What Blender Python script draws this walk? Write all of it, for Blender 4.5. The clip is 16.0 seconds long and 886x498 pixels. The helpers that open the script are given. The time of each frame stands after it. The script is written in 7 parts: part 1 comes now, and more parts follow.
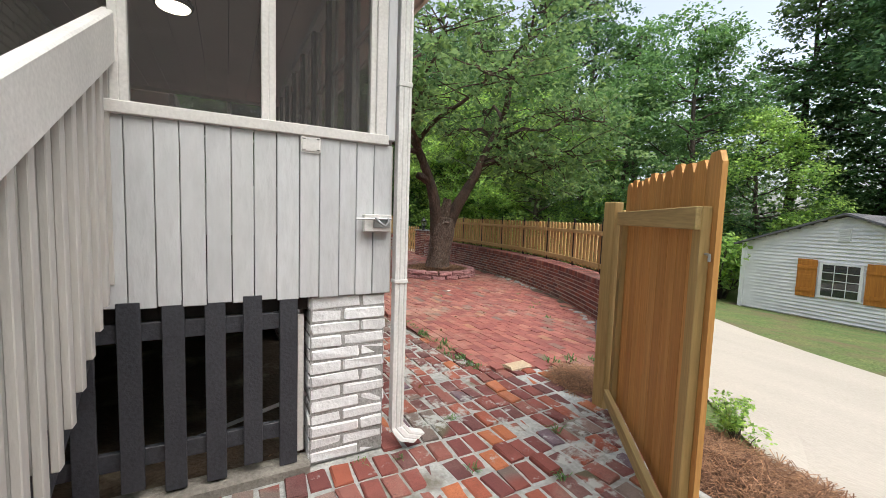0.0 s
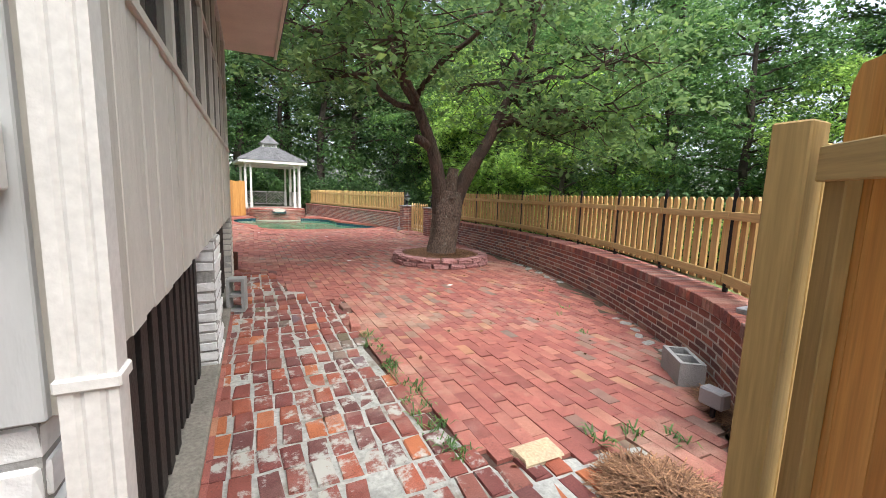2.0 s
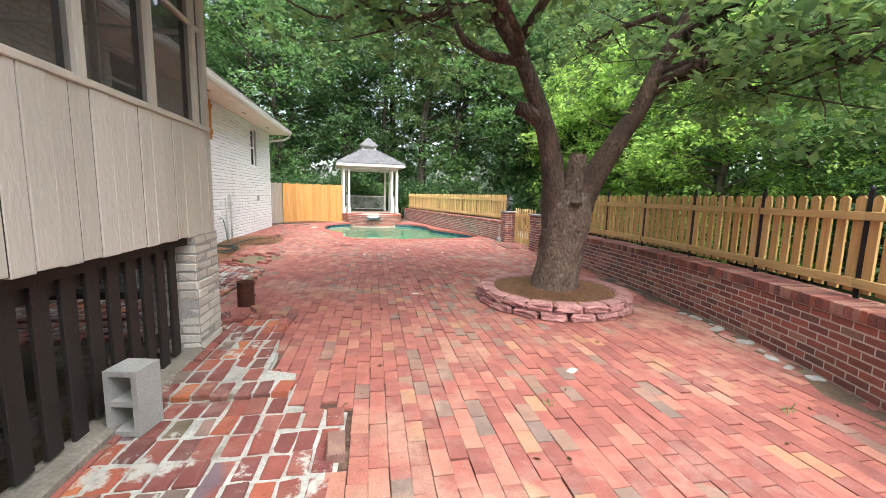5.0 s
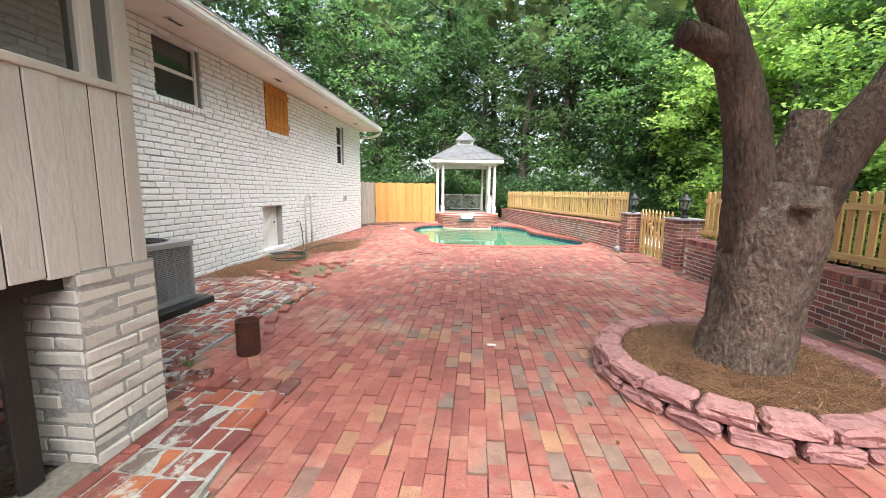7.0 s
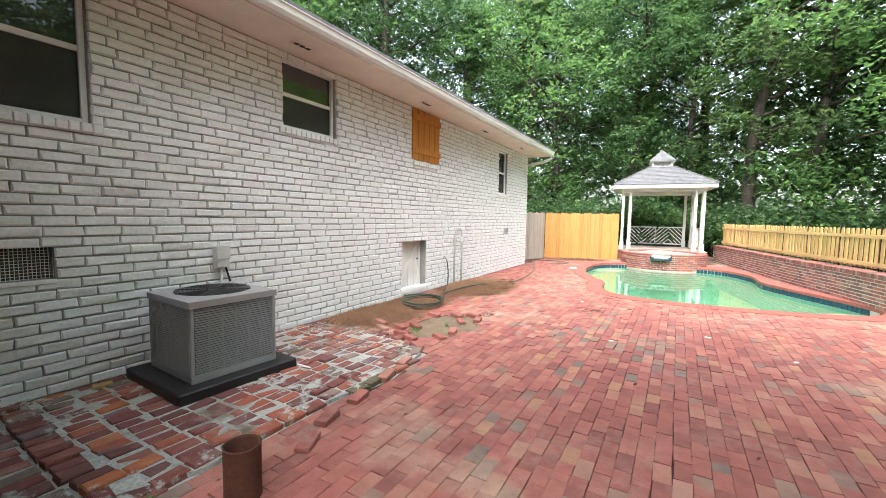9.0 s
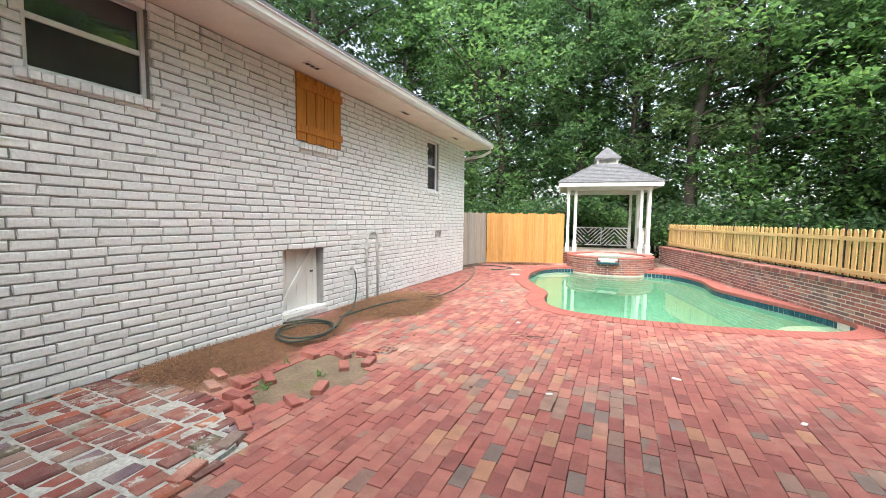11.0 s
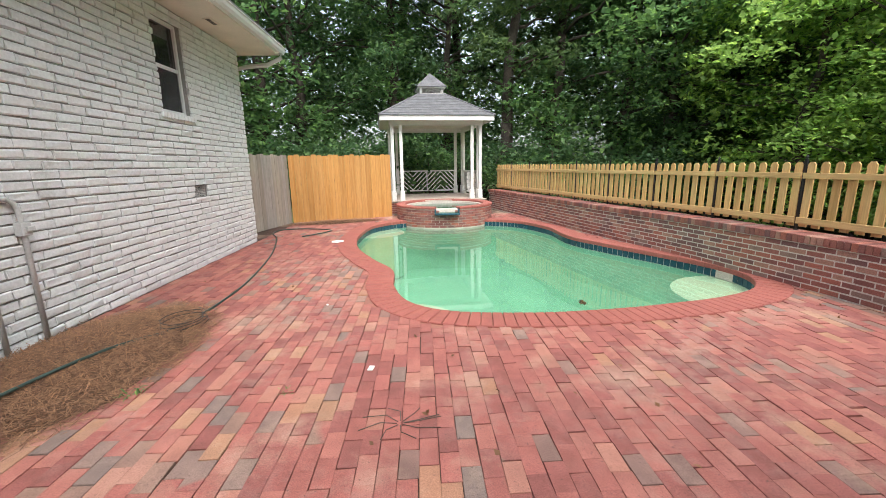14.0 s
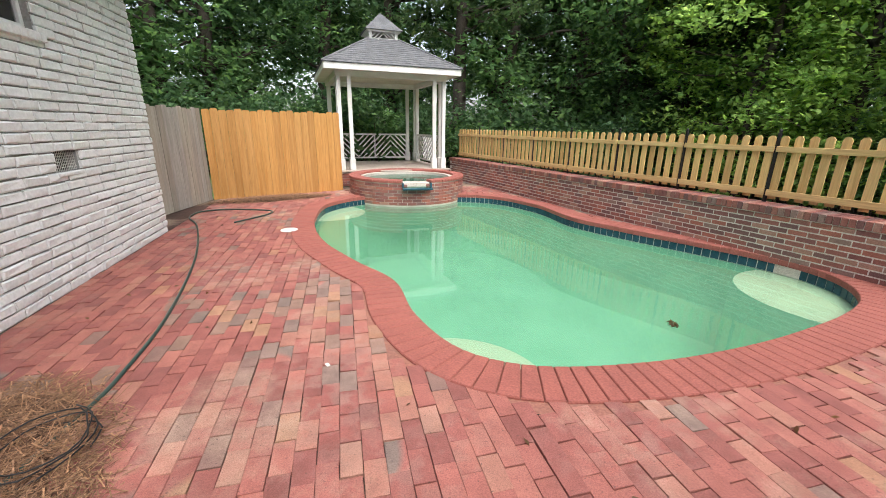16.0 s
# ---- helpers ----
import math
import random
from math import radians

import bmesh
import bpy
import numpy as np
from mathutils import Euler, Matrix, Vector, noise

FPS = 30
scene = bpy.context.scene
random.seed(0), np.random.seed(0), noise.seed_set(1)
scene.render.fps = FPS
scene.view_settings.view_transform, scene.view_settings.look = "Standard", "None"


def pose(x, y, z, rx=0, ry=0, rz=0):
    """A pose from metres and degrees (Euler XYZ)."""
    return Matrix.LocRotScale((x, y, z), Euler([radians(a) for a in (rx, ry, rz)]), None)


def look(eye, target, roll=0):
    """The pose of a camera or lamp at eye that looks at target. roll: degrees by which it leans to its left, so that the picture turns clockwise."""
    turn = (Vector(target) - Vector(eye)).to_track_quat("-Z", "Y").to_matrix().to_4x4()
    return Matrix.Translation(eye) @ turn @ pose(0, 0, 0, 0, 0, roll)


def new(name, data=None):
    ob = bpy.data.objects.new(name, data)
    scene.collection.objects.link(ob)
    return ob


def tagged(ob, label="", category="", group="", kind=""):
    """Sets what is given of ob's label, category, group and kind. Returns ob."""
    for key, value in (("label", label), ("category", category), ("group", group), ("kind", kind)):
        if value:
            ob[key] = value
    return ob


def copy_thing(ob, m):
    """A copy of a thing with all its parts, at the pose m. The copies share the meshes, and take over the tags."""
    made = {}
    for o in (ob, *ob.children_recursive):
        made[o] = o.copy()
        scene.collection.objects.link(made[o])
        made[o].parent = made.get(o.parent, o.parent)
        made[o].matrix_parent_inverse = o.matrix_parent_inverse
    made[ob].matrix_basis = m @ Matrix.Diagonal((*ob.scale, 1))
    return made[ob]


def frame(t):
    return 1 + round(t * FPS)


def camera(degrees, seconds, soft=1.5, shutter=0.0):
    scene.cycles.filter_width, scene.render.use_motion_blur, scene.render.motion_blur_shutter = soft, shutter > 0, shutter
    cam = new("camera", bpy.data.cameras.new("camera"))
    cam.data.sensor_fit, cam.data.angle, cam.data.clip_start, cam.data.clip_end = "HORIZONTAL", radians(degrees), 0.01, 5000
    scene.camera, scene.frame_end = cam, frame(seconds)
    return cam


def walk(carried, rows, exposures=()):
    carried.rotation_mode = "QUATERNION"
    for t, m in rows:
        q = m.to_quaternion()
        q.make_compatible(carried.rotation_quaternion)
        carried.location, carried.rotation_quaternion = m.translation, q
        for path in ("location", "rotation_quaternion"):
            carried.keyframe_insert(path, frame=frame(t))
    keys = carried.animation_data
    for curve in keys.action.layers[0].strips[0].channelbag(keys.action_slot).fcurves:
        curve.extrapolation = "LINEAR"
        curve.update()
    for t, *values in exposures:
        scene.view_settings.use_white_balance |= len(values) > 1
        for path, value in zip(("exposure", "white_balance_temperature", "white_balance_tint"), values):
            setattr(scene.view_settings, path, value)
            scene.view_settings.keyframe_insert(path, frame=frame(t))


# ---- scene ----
cam = camera(95.8, 16.0, 0.6)
PATH = [
    (0, (-0.002, -0.03, 1.52), (0.948, 1.723, 1.359), 1.9),
    (0.5, (0.262, 0.273, 1.498), (1.237, 2.01, 1.328), 1.7),
    (1, (0.553, 0.629, 1.468), (1.527, 2.363, 1.266), 1.7),
    (1.5, (0.881, 1.039, 1.444), (1.819, 2.789, 1.202), 1.6),
    (2, (1.22, 1.486, 1.429), (2.071, 3.276, 1.161), 1.8),
    (2.5, (1.498, 1.961, 1.417), (2.209, 3.81, 1.138), 2.0),
    (3, (1.704, 2.402, 1.426), (2.202, 4.319, 1.149), 2.5),
    (3.2, (1.78, 2.575, 1.426), (2.128, 4.526, 1.157), 2.4),
    (5.3, (2.48, 4.45, 1.408), (2.815, 6.404, 1.149), 1.0),
    (5.5, (2.527, 4.636, 1.415), (2.795, 6.602, 1.168), 0.1),
    (6, (2.689, 5.111, 1.441), (2.639, 7.093, 1.174), -0.4),
    (6.5, (2.779, 5.619, 1.445), (2.683, 7.592, 1.133), 0.4),
    (7, (2.831, 6.133, 1.433), (2.668, 8.107, 1.151), 0.6),
    (7.5, (2.887, 6.69, 1.483), (2.537, 8.644, 1.238), -0.2),
    (8, (2.874, 7.211, 1.526), (2.369, 9.135, 1.318), -0.9),
    (8.2, (2.872, 7.40, 1.54), (2.274, 9.298, 1.346), -0.3),
    (10.3, (2.78, 9.25, 1.585), (1.428, 10.718, 1.459), 0.3),
    (10.5, (2.752, 9.469, 1.586), (1.552, 11.063, 1.45), 0.6),
    (11, (2.72, 10.0, 1.561), (1.917, 11.826, 1.415), 0.7),
    (11.5, (2.631, 10.521, 1.568), (2.203, 12.467, 1.394), 0.1),
    (12, (2.528, 11.054, 1.577), (2.397, 13.04, 1.386), -0.3),
    (12.5, (2.392, 11.598, 1.572), (2.392, 13.585, 1.348), -0.7),
    (13, (2.165, 12.117, 1.555), (2.185, 14.096, 1.265), -1.1),
    (13.5, (2.008, 12.646, 1.517), (2.048, 14.615, 1.17), -1.1),
    (14, (1.791, 13.142, 1.531), (1.885, 15.097, 1.117), -0.9),
    (14.5, (1.517, 13.604, 1.542), (1.702, 15.537, 1.062), -0.6),
    (15, (1.314, 14.104, 1.516), (1.604, 16.011, 0.988), -0.2),
    (15.5, (1.083, 14.57, 1.494), (1.464, 16.451, 0.933), 0.2),
    (16, (0.861, 15.033, 1.534), (1.326, 16.89, 0.953), 0.8),
]
walk(cam, [(t, look(eye, target, roll)) for t, eye, target, roll in PATH], [(0, 1.22), (1.5, 1.42), (3, 1.85), (6, 2.12), (8, 2.36), (10.5, 2.12), (12, 1.86), (14, 1.48), (16, 1.36)])

# ---- daylight: a bright overcast sky and a wide, weak sun ----
SUN_EL, SUN_ROT = 60, 167
world = bpy.data.worlds.new("world")
scene.world = world
world.use_nodes = True
wn, wl = world.node_tree.nodes, world.node_tree.links
wn.clear()
sky = wn.new("ShaderNodeTexSky")
sky.sky_type, sky.sun_disc = "NISHITA", False
sky.sun_elevation, sky.sun_rotation = radians(SUN_EL), radians(SUN_ROT)
sky.dust_density, sky.air_density = 4.0, 1.0
pale = wn.new("ShaderNodeHueSaturation")
pale.inputs["Saturation"].default_value = 0.55
pale.inputs["Value"].default_value = 1.0
wbg = wn.new("ShaderNodeBackground")
wbg.inputs["Strength"].default_value = 0.15
wout = wn.new("ShaderNodeOutputWorld")
wl.new(sky.outputs[0], pale.inputs["Color"])
wl.new(pale.outputs[0], wbg.inputs[0])
wl.new(wbg.outputs[0], wout.inputs[0])
sun_data = bpy.data.lights.new("sun", "SUN")
sun_data.energy, sun_data.angle, sun_data.color = 1.25, radians(70), (1.0, 0.97, 0.92)
sun = new("sun", sun_data)
sun.matrix_world = pose(0, 0, 30, 90 - SUN_EL, 0, 180 - SUN_ROT)


# ---- materials ----
def matte(name, c1, c2, scale=3.0, rough=0.8, bump=0.2, fine=60.0, metal=0.0, palette=None, rand="", stain=None,
          stain_scale=1.2, stain_at=0.62, stretch=(1, 1, 1), spec=0.4, vary=0.25, depth=0.02):
    """Two colours mixed at two scales of noise, a palette by piece, stains with a soft edge, and a fine relief."""
    m = bpy.data.materials.new(name)
    m.use_nodes = True
    nt = m.node_tree
    n, l = nt.nodes, nt.links
    b = n["Principled BSDF"]
    tc = n.new("ShaderNodeTexCoord")
    mp = n.new("ShaderNodeMapping")
    mp.inputs["Scale"].default_value = stretch
    l.new(tc.outputs["Object"], mp.inputs["Vector"])
    vec = mp.outputs[0]
    rnd = None
    if rand == "object":
        oi = n.new("ShaderNodeObjectInfo")
        rnd = oi.outputs["Random"]
    elif rand == "island":
        ge = n.new("ShaderNodeNewGeometry")
        rnd = ge.outputs["Random Per Island"]
    if rnd:
        off = n.new("ShaderNodeVectorMath")
        off.operation = "MULTIPLY_ADD"
        comb = n.new("ShaderNodeCombineXYZ")
        for i in range(3):
            l.new(rnd, comb.inputs[i])
        off.inputs[1].default_value = (37, 53, 71)
        l.new(comb.outputs[0], off.inputs[0])
        l.new(vec, off.inputs[2])
        vec = off.outputs[0]
    big = n.new("ShaderNodeTexNoise")
    big.inputs["Scale"].default_value, big.inputs["Detail"].default_value = scale, 5
    small = n.new("ShaderNodeTexNoise")
    small.inputs["Scale"].default_value, small.inputs["Detail"].default_value = fine, 4
    for t in (big, small):
        l.new(vec, t.inputs["Vector"])
    ramp = n.new("ShaderNodeMapRange")
    ramp.inputs[1].default_value, ramp.inputs[2].default_value = 0.3, 0.7
    l.new(big.outputs[0], ramp.inputs[0])
    mix = n.new("ShaderNodeMixRGB")
    mix.inputs[1].default_value, mix.inputs[2].default_value = (*c1, 1), (*c2, 1)
    l.new(ramp.outputs[0], mix.inputs[0])
    col = mix.outputs[0]
    if palette and rnd:
        cr = n.new("ShaderNodeValToRGB")
        cr.color_ramp.interpolation = "CONSTANT"
        el = cr.color_ramp.elements
        while len(el) < len(palette):
            el.new(0.5)
        for e, (at, c) in zip(el, palette):
            e.position, e.color = at, (*c, 1)
        l.new(rnd, cr.inputs[0])
        mul = n.new("ShaderNodeMixRGB")
        mul.blend_type = "MULTIPLY"
        mul.inputs[0].default_value = 1.0
        l.new(cr.outputs[0], mul.inputs[1])
        l.new(col, mul.inputs[2])
        col = mul.outputs[0]
    sp = n.new("ShaderNodeMapRange")
    sp.inputs[1].default_value, sp.inputs[2].default_value = 0.25, 0.75
    sp.inputs[3].default_value, sp.inputs[4].default_value = 1 - vary, 1 + vary
    l.new(small.outputs[0], sp.inputs[0])
    br = n.new("ShaderNodeMixRGB")
    br.blend_type = "MULTIPLY"
    br.inputs[0].default_value = 1.0
    l.new(col, br.inputs[1])
    l.new(sp.outputs[0], br.inputs[2])
    col = br.outputs[0]
    if stain:
        st = n.new("ShaderNodeTexNoise")
        st.inputs["Scale"].default_value, st.inputs["Detail"].default_value = stain_scale, 8
        st.inputs["Roughness"].default_value = 0.65
        l.new(mp.outputs[0] if rand == "island" else vec, st.inputs["Vector"])
        sr = n.new("ShaderNodeMapRange")
        sr.inputs[1].default_value, sr.inputs[2].default_value = stain_at - 0.05, stain_at + 0.1
        l.new(st.outputs[0], sr.inputs[0])
        sm = n.new("ShaderNodeMixRGB")
        sm.inputs[2].default_value = (*stain, 1)
        l.new(sr.outputs[0], sm.inputs[0])
        l.new(col, sm.inputs[1])
        col = sm.outputs[0]
    l.new(col, b.inputs["Base Color"])
    b.inputs["Roughness"].default_value = rough
    b.inputs["Metallic"].default_value = metal
    b.inputs["Specular IOR Level"].default_value = spec
    if bump:
        bp = n.new("ShaderNodeBump")
        bp.inputs["Strength"].default_value, bp.inputs["Distance"].default_value = bump, depth
        l.new(small.outputs[0], bp.inputs["Height"])
        l.new(bp.outputs[0], b.inputs["Normal"])
    return m


def plain(name, c, rough=0.5, metal=0.0, **k):
    return matte(name, c, tuple(v * 0.85 for v in c), scale=2.5, rough=rough, metal=metal, bump=k.pop("bump", 0.08), vary=0.1, **k)


def wood(name, c1, c2, rough=0.65, along=2, rand="object", **k):
    st = [18, 18, 18]
    st[along] = 0.9
    return matte(name, c1, c2, scale=1.0, fine=5.0, rough=rough, bump=0.15, stretch=st, rand=rand, vary=0.18, depth=0.01, **k)


TONES = [(0, (1, 1, 1)), (0.2, (0.86, 0.82, 0.76)), (0.4, (1.1, 1.08, 1.02)), (0.6, (0.94, 0.9, 0.86)), (0.8, (1.04, 1.0, 0.92))]


def paver_material(name, rand, red, odd, sand, share=0.9):
    """Fired clay by the piece: reds, with drifts of odd-coloured bricks, a dusty film worn off in blotches, and sand."""
    m = bpy.data.materials.new(name)
    m.use_nodes = True
    n, l = m.node_tree.nodes, m.node_tree.links
    b = n["Principled BSDF"]
    ge = n.new("ShaderNodeNewGeometry")
    pos = ge.outputs["Position"]
    rnd = n.new("ShaderNodeObjectInfo").outputs["Random"] if rand == "object" else ge.outputs["Random Per Island"]

    def maths(op, a, c, d=None):
        q = n.new("ShaderNodeMath")
        q.operation = op
        for i, v in enumerate((a, c, d)):
            if v is None:
                continue
            if isinstance(v, (int, float)):
                q.inputs[i].default_value = v
            else:
                l.new(v, q.inputs[i])
        return q.outputs[0]

    def noise(vec, scale, detail=4, rough=0.55):
        q = n.new("ShaderNodeTexNoise")
        q.inputs["Scale"].default_value, q.inputs["Detail"].default_value, q.inputs["Roughness"].default_value = scale, detail, rough
        l.new(vec, q.inputs["Vector"])
        return q.outputs[0]

    def ramp(fac, pal):
        q = n.new("ShaderNodeValToRGB")
        q.color_ramp.interpolation = "CONSTANT"
        el = q.color_ramp.elements
        while len(el) < len(pal):
            el.new(0.5)
        for e, (at, c) in zip(el, pal):
            e.position, e.color = at, (*c, 1)
        l.new(fac, q.inputs[0])
        return q.outputs[0]

    def span(v, a, c, lo=0.0, hi=1.0):
        q = n.new("ShaderNodeMapRange")
        for i, x in enumerate((a, c, lo, hi)):
            q.inputs[i + 1].default_value = x
        l.new(v, q.inputs[0])
        return q.outputs[0]

    def mix(fac, a, c, mode="MIX"):
        q = n.new("ShaderNodeMixRGB")
        q.blend_type = mode
        for i, v in enumerate((fac, a, c)):
            if isinstance(v, tuple):
                q.inputs[i].default_value = (*v, 1)
            elif isinstance(v, float):
                q.inputs[i].default_value = v
            else:
                l.new(v, q.inputs[i])
        return q.outputs[0]

    r2, r3 = maths("FRACT", maths("MULTIPLY", rnd, 17.31), 0), maths("FRACT", maths("MULTIPLY", rnd, 41.73), 0)
    drift = noise(pos, 0.42, 2)
    pick = maths("MULTIPLY_ADD", maths("SUBTRACT", drift, 0.5), 2.1, r2)
    col = mix(span(pick, share, share + 0.02), ramp(rnd, red), ramp(r3, odd))
    comb = n.new("ShaderNodeCombineXYZ")
    for i in range(3):
        l.new(rnd, comb.inputs[i])
    own = n.new("ShaderNodeVectorMath")
    own.operation = "MULTIPLY_ADD"
    own.inputs[1].default_value = (37, 53, 71)
    l.new(comb.outputs[0], own.inputs[0])
    l.new(pos, own.inputs[2])
    vec = own.outputs[0]
    worn = maths("MULTIPLY", span(noise(vec, 9, 3), 0.44, 0.58), span(noise(pos, 0.8, 3), 0.46, 0.68, 0.0, 0.42))
    col = mix(worn, col, (0.30, 0.205, 0.175))
    sandy = maths("MULTIPLY", span(noise(pos, 0.55, 8, 0.68), 0.545, 0.68), 0.7)
    col = mix(sandy, col, sand)
    tone = span(noise(vec, 5, 3), 0.3, 0.7, 0.82, 1.18)
    col = mix(1.0, col, tone, "MULTIPLY")
    grain = noise(vec, 150, 3, 0.7)
    col = mix(1.0, col, span(grain, 0.3, 0.7, 0.72, 1.28), "MULTIPLY")
    dark = span(noise(vec, 60, 2), 0.66, 0.72, 0.0, 0.55)
    col = mix(dark, col, (0.07, 0.045, 0.04))
    l.new(col, b.inputs["Base Color"])
    b.inputs["Roughness"].default_value, b.inputs["Specular IOR Level"].default_value = 0.82, 0.35
    bp = n.new("ShaderNodeBump")
    bp.inputs["Strength"].default_value, bp.inputs["Distance"].default_value = 0.3, 0.006
    l.new(grain, bp.inputs["Height"])
    l.new(bp.outputs[0], b.inputs["Normal"])
    return m


def old_material(name, rand):
    """Old reused bricks: dark reds, mottled, smeared with thin pale mortar, thickest beside the porch."""
    m = paver_material(name, rand, OLD, OLD_ODD, (0.26, 0.19, 0.15), 0.86)
    n, l = m.node_tree.nodes, m.node_tree.links
    b = n["Principled BSDF"]
    src = b.inputs["Base Color"].links[0].from_socket
    ge = n.new("ShaderNodeNewGeometry")
    nz = n.new("ShaderNodeTexNoise")
    nz.inputs["Scale"].default_value, nz.inputs["Detail"].default_value, nz.inputs["Roughness"].default_value = 5.0, 9, 0.7
    l.new(ge.outputs["Position"], nz.inputs["Vector"])
    big = n.new("ShaderNodeTexNoise")
    big.inputs["Scale"].default_value, big.inputs["Detail"].default_value = 0.9, 3
    l.new(ge.outputs["Position"], big.inputs["Vector"])
    ad = n.new("ShaderNodeMath")
    ad.operation = "MULTIPLY_ADD"
    ad.inputs[1].default_value = 0.55
    l.new(big.outputs[0], ad.inputs[0])
    l.new(nz.outputs[0], ad.inputs[2])
    mr = n.new("ShaderNodeMapRange")
    mr.inputs[1].default_value, mr.inputs[2].default_value, mr.inputs[4].default_value = 0.84, 0.91, 0.9
    l.new(ad.outputs[0], mr.inputs[0])
    mx = n.new("ShaderNodeMixRGB")
    mx.inputs[2].default_value = (0.40, 0.415, 0.39, 1)
    l.new(mr.outputs[0], mx.inputs[0])
    l.new(src, mx.inputs[1])
    l.new(mx.outputs[0], b.inputs["Base Color"])
    return m


def foliage(name, c1, c2, dry=None):
    m = matte(name, c1, c2, scale=0.35, rough=0.55, bump=0.0, fine=9.0, rand="island", vary=0.35, spec=0.35,
              palette=[(0, (1, 1, 1)), (0.4, (0.75, 0.82, 0.8)), (0.65, (1.25, 1.2, 0.95)), (0.88, (0.55, 0.65, 0.62))])
    n, l = m.node_tree.nodes, m.node_tree.links
    b = n["Principled BSDF"]
    src = b.inputs["Base Color"].links[0].from_socket
    tr = n.new("ShaderNodeBsdfTranslucent")
    l.new(src, tr.inputs[0])
    mx = n.new("ShaderNodeMixShader")
    mx.inputs[0].default_value = 0.58
    out = n["Material Output"]
    l.new(b.outputs[0], mx.inputs[1])
    l.new(tr.outputs[0], mx.inputs[2])
    l.new(mx.outputs[0], out.inputs[0])
    return m


RED = [(0, (0.285, 0.1, 0.083)), (0.34, (0.24, 0.083, 0.071)), (0.60, (0.315, 0.12, 0.097)), (0.78, (0.215, 0.076, 0.066)),
       (0.89, (0.33, 0.148, 0.113)), (0.95, (0.33, 0.165, 0.105)), (0.972, (0.2, 0.118, 0.1))]
ODD = [(0, (0.235, 0.145, 0.115)), (0.3, (0.33, 0.18, 0.115)), (0.5, (0.20, 0.135, 0.115)), (0.68, (0.33, 0.17, 0.13)), (0.86, (0.17, 0.125, 0.11))]
OLD = [(0, (0.20, 0.062, 0.05)), (0.3, (0.155, 0.05, 0.046)), (0.5, (0.28, 0.082, 0.05)), (0.64, (0.13, 0.052, 0.05)), (0.8, (0.22, 0.085, 0.068)), (0.93, (0.36, 0.12, 0.055))]
OLD_ODD = [(0, (0.15, 0.115, 0.10)), (0.35, (0.14, 0.10, 0.12)), (0.6, (0.11, 0.095, 0.06)), (0.8, (0.22, 0.15, 0.13))]
DARKRED = [(0, (0.27, 0.105, 0.085)), (0.28, (0.21, 0.085, 0.075)), (0.5, (0.33, 0.12, 0.088)), (0.66, (0.17, 0.085, 0.08)), (0.8, (0.35, 0.185, 0.145)), (0.93, (0.24, 0.15, 0.13))]
W1, W2 = (1.0, 1.0, 1.0), (0.82, 0.82, 0.82)
SAND = (0.40, 0.29, 0.22)
M_PAVER = paver_material("paver_brick", "object", RED, ODD, SAND)
M_PAVERS = paver_material("paver_field", "island", RED, ODD, SAND)
M_OLD = old_material("old_brick", "object")
M_OLDS = old_material("old_brick_field", "island")
RW_K = dict(scale=9, rough=0.85, bump=0.3, fine=80, palette=DARKRED)
M_RW = matte("wall_brick", W1, W2, rand="object", **RW_K)
M_RWS = matte("wall_brick_field", W1, W2, rand="island", **RW_K)
M_CBED = matte("coping_mortar", (0.288, 0.12, 0.088), (0.224, 0.104, 0.08), scale=6, rough=0.95, bump=0.4)
M_COPE = matte("coping_brick", (0.30, 0.095, 0.075), (0.245, 0.078, 0.063), scale=5, rough=0.8, bump=0.2, fine=80, rand="object")
M_MORTAR = matte("old_mortar", (0.40, 0.412, 0.395), (0.27, 0.28, 0.265), scale=4, rough=0.95, bump=0.6, fine=40, stain=(0.13, 0.105, 0.07), stain_scale=1.6, stain_at=0.58)
M_JOINT = matte("sand_joint", (0.085, 0.045, 0.035), (0.05, 0.032, 0.026), scale=5, rough=1, bump=0.4, fine=60, stain=(0.35, 0.27, 0.2), stain_scale=0.55, stain_at=0.6)
M_RJOINT = matte("wall_mortar", (0.54, 0.495, 0.45), (0.432, 0.387, 0.342), scale=5, rough=0.95, bump=0.4)
M_PAINT = matte("painted_brick", (0.76, 0.775, 0.785), (0.70, 0.715, 0.725), scale=5, rough=0.6, bump=0.5, fine=35, vary=0.1, depth=0.012, stain=(0.40, 0.395, 0.37), stain_scale=1.6, stain_at=0.68)
# White-painted mortar, darkened for grime and for the shadow lines under the courses.
M_PAINTJ = matte("grimy_shaded_mortar", (0.36, 0.36, 0.355), (0.26, 0.26, 0.25), scale=4, rough=0.8, bump=0.5, fine=40, vary=0.2)
M_SIDING = matte("white_boards", (0.56, 0.58, 0.59), (0.51, 0.53, 0.54), scale=3, rough=0.55, bump=0.3, fine=25, vary=0.07, stretch=(1, 1, 0.3), rand="object", palette=[(0, (1, 1, 1)), (0.3, (0.95, 0.95, 0.95)), (0.6, (1.04, 1.04, 1.04)), (0.8, (0.98, 0.98, 0.97))])
# White stair paint with the shade beside the porch mixed into its colour.
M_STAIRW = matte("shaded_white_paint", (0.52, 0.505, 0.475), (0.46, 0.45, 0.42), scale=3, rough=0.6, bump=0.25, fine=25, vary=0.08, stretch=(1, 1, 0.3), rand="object")
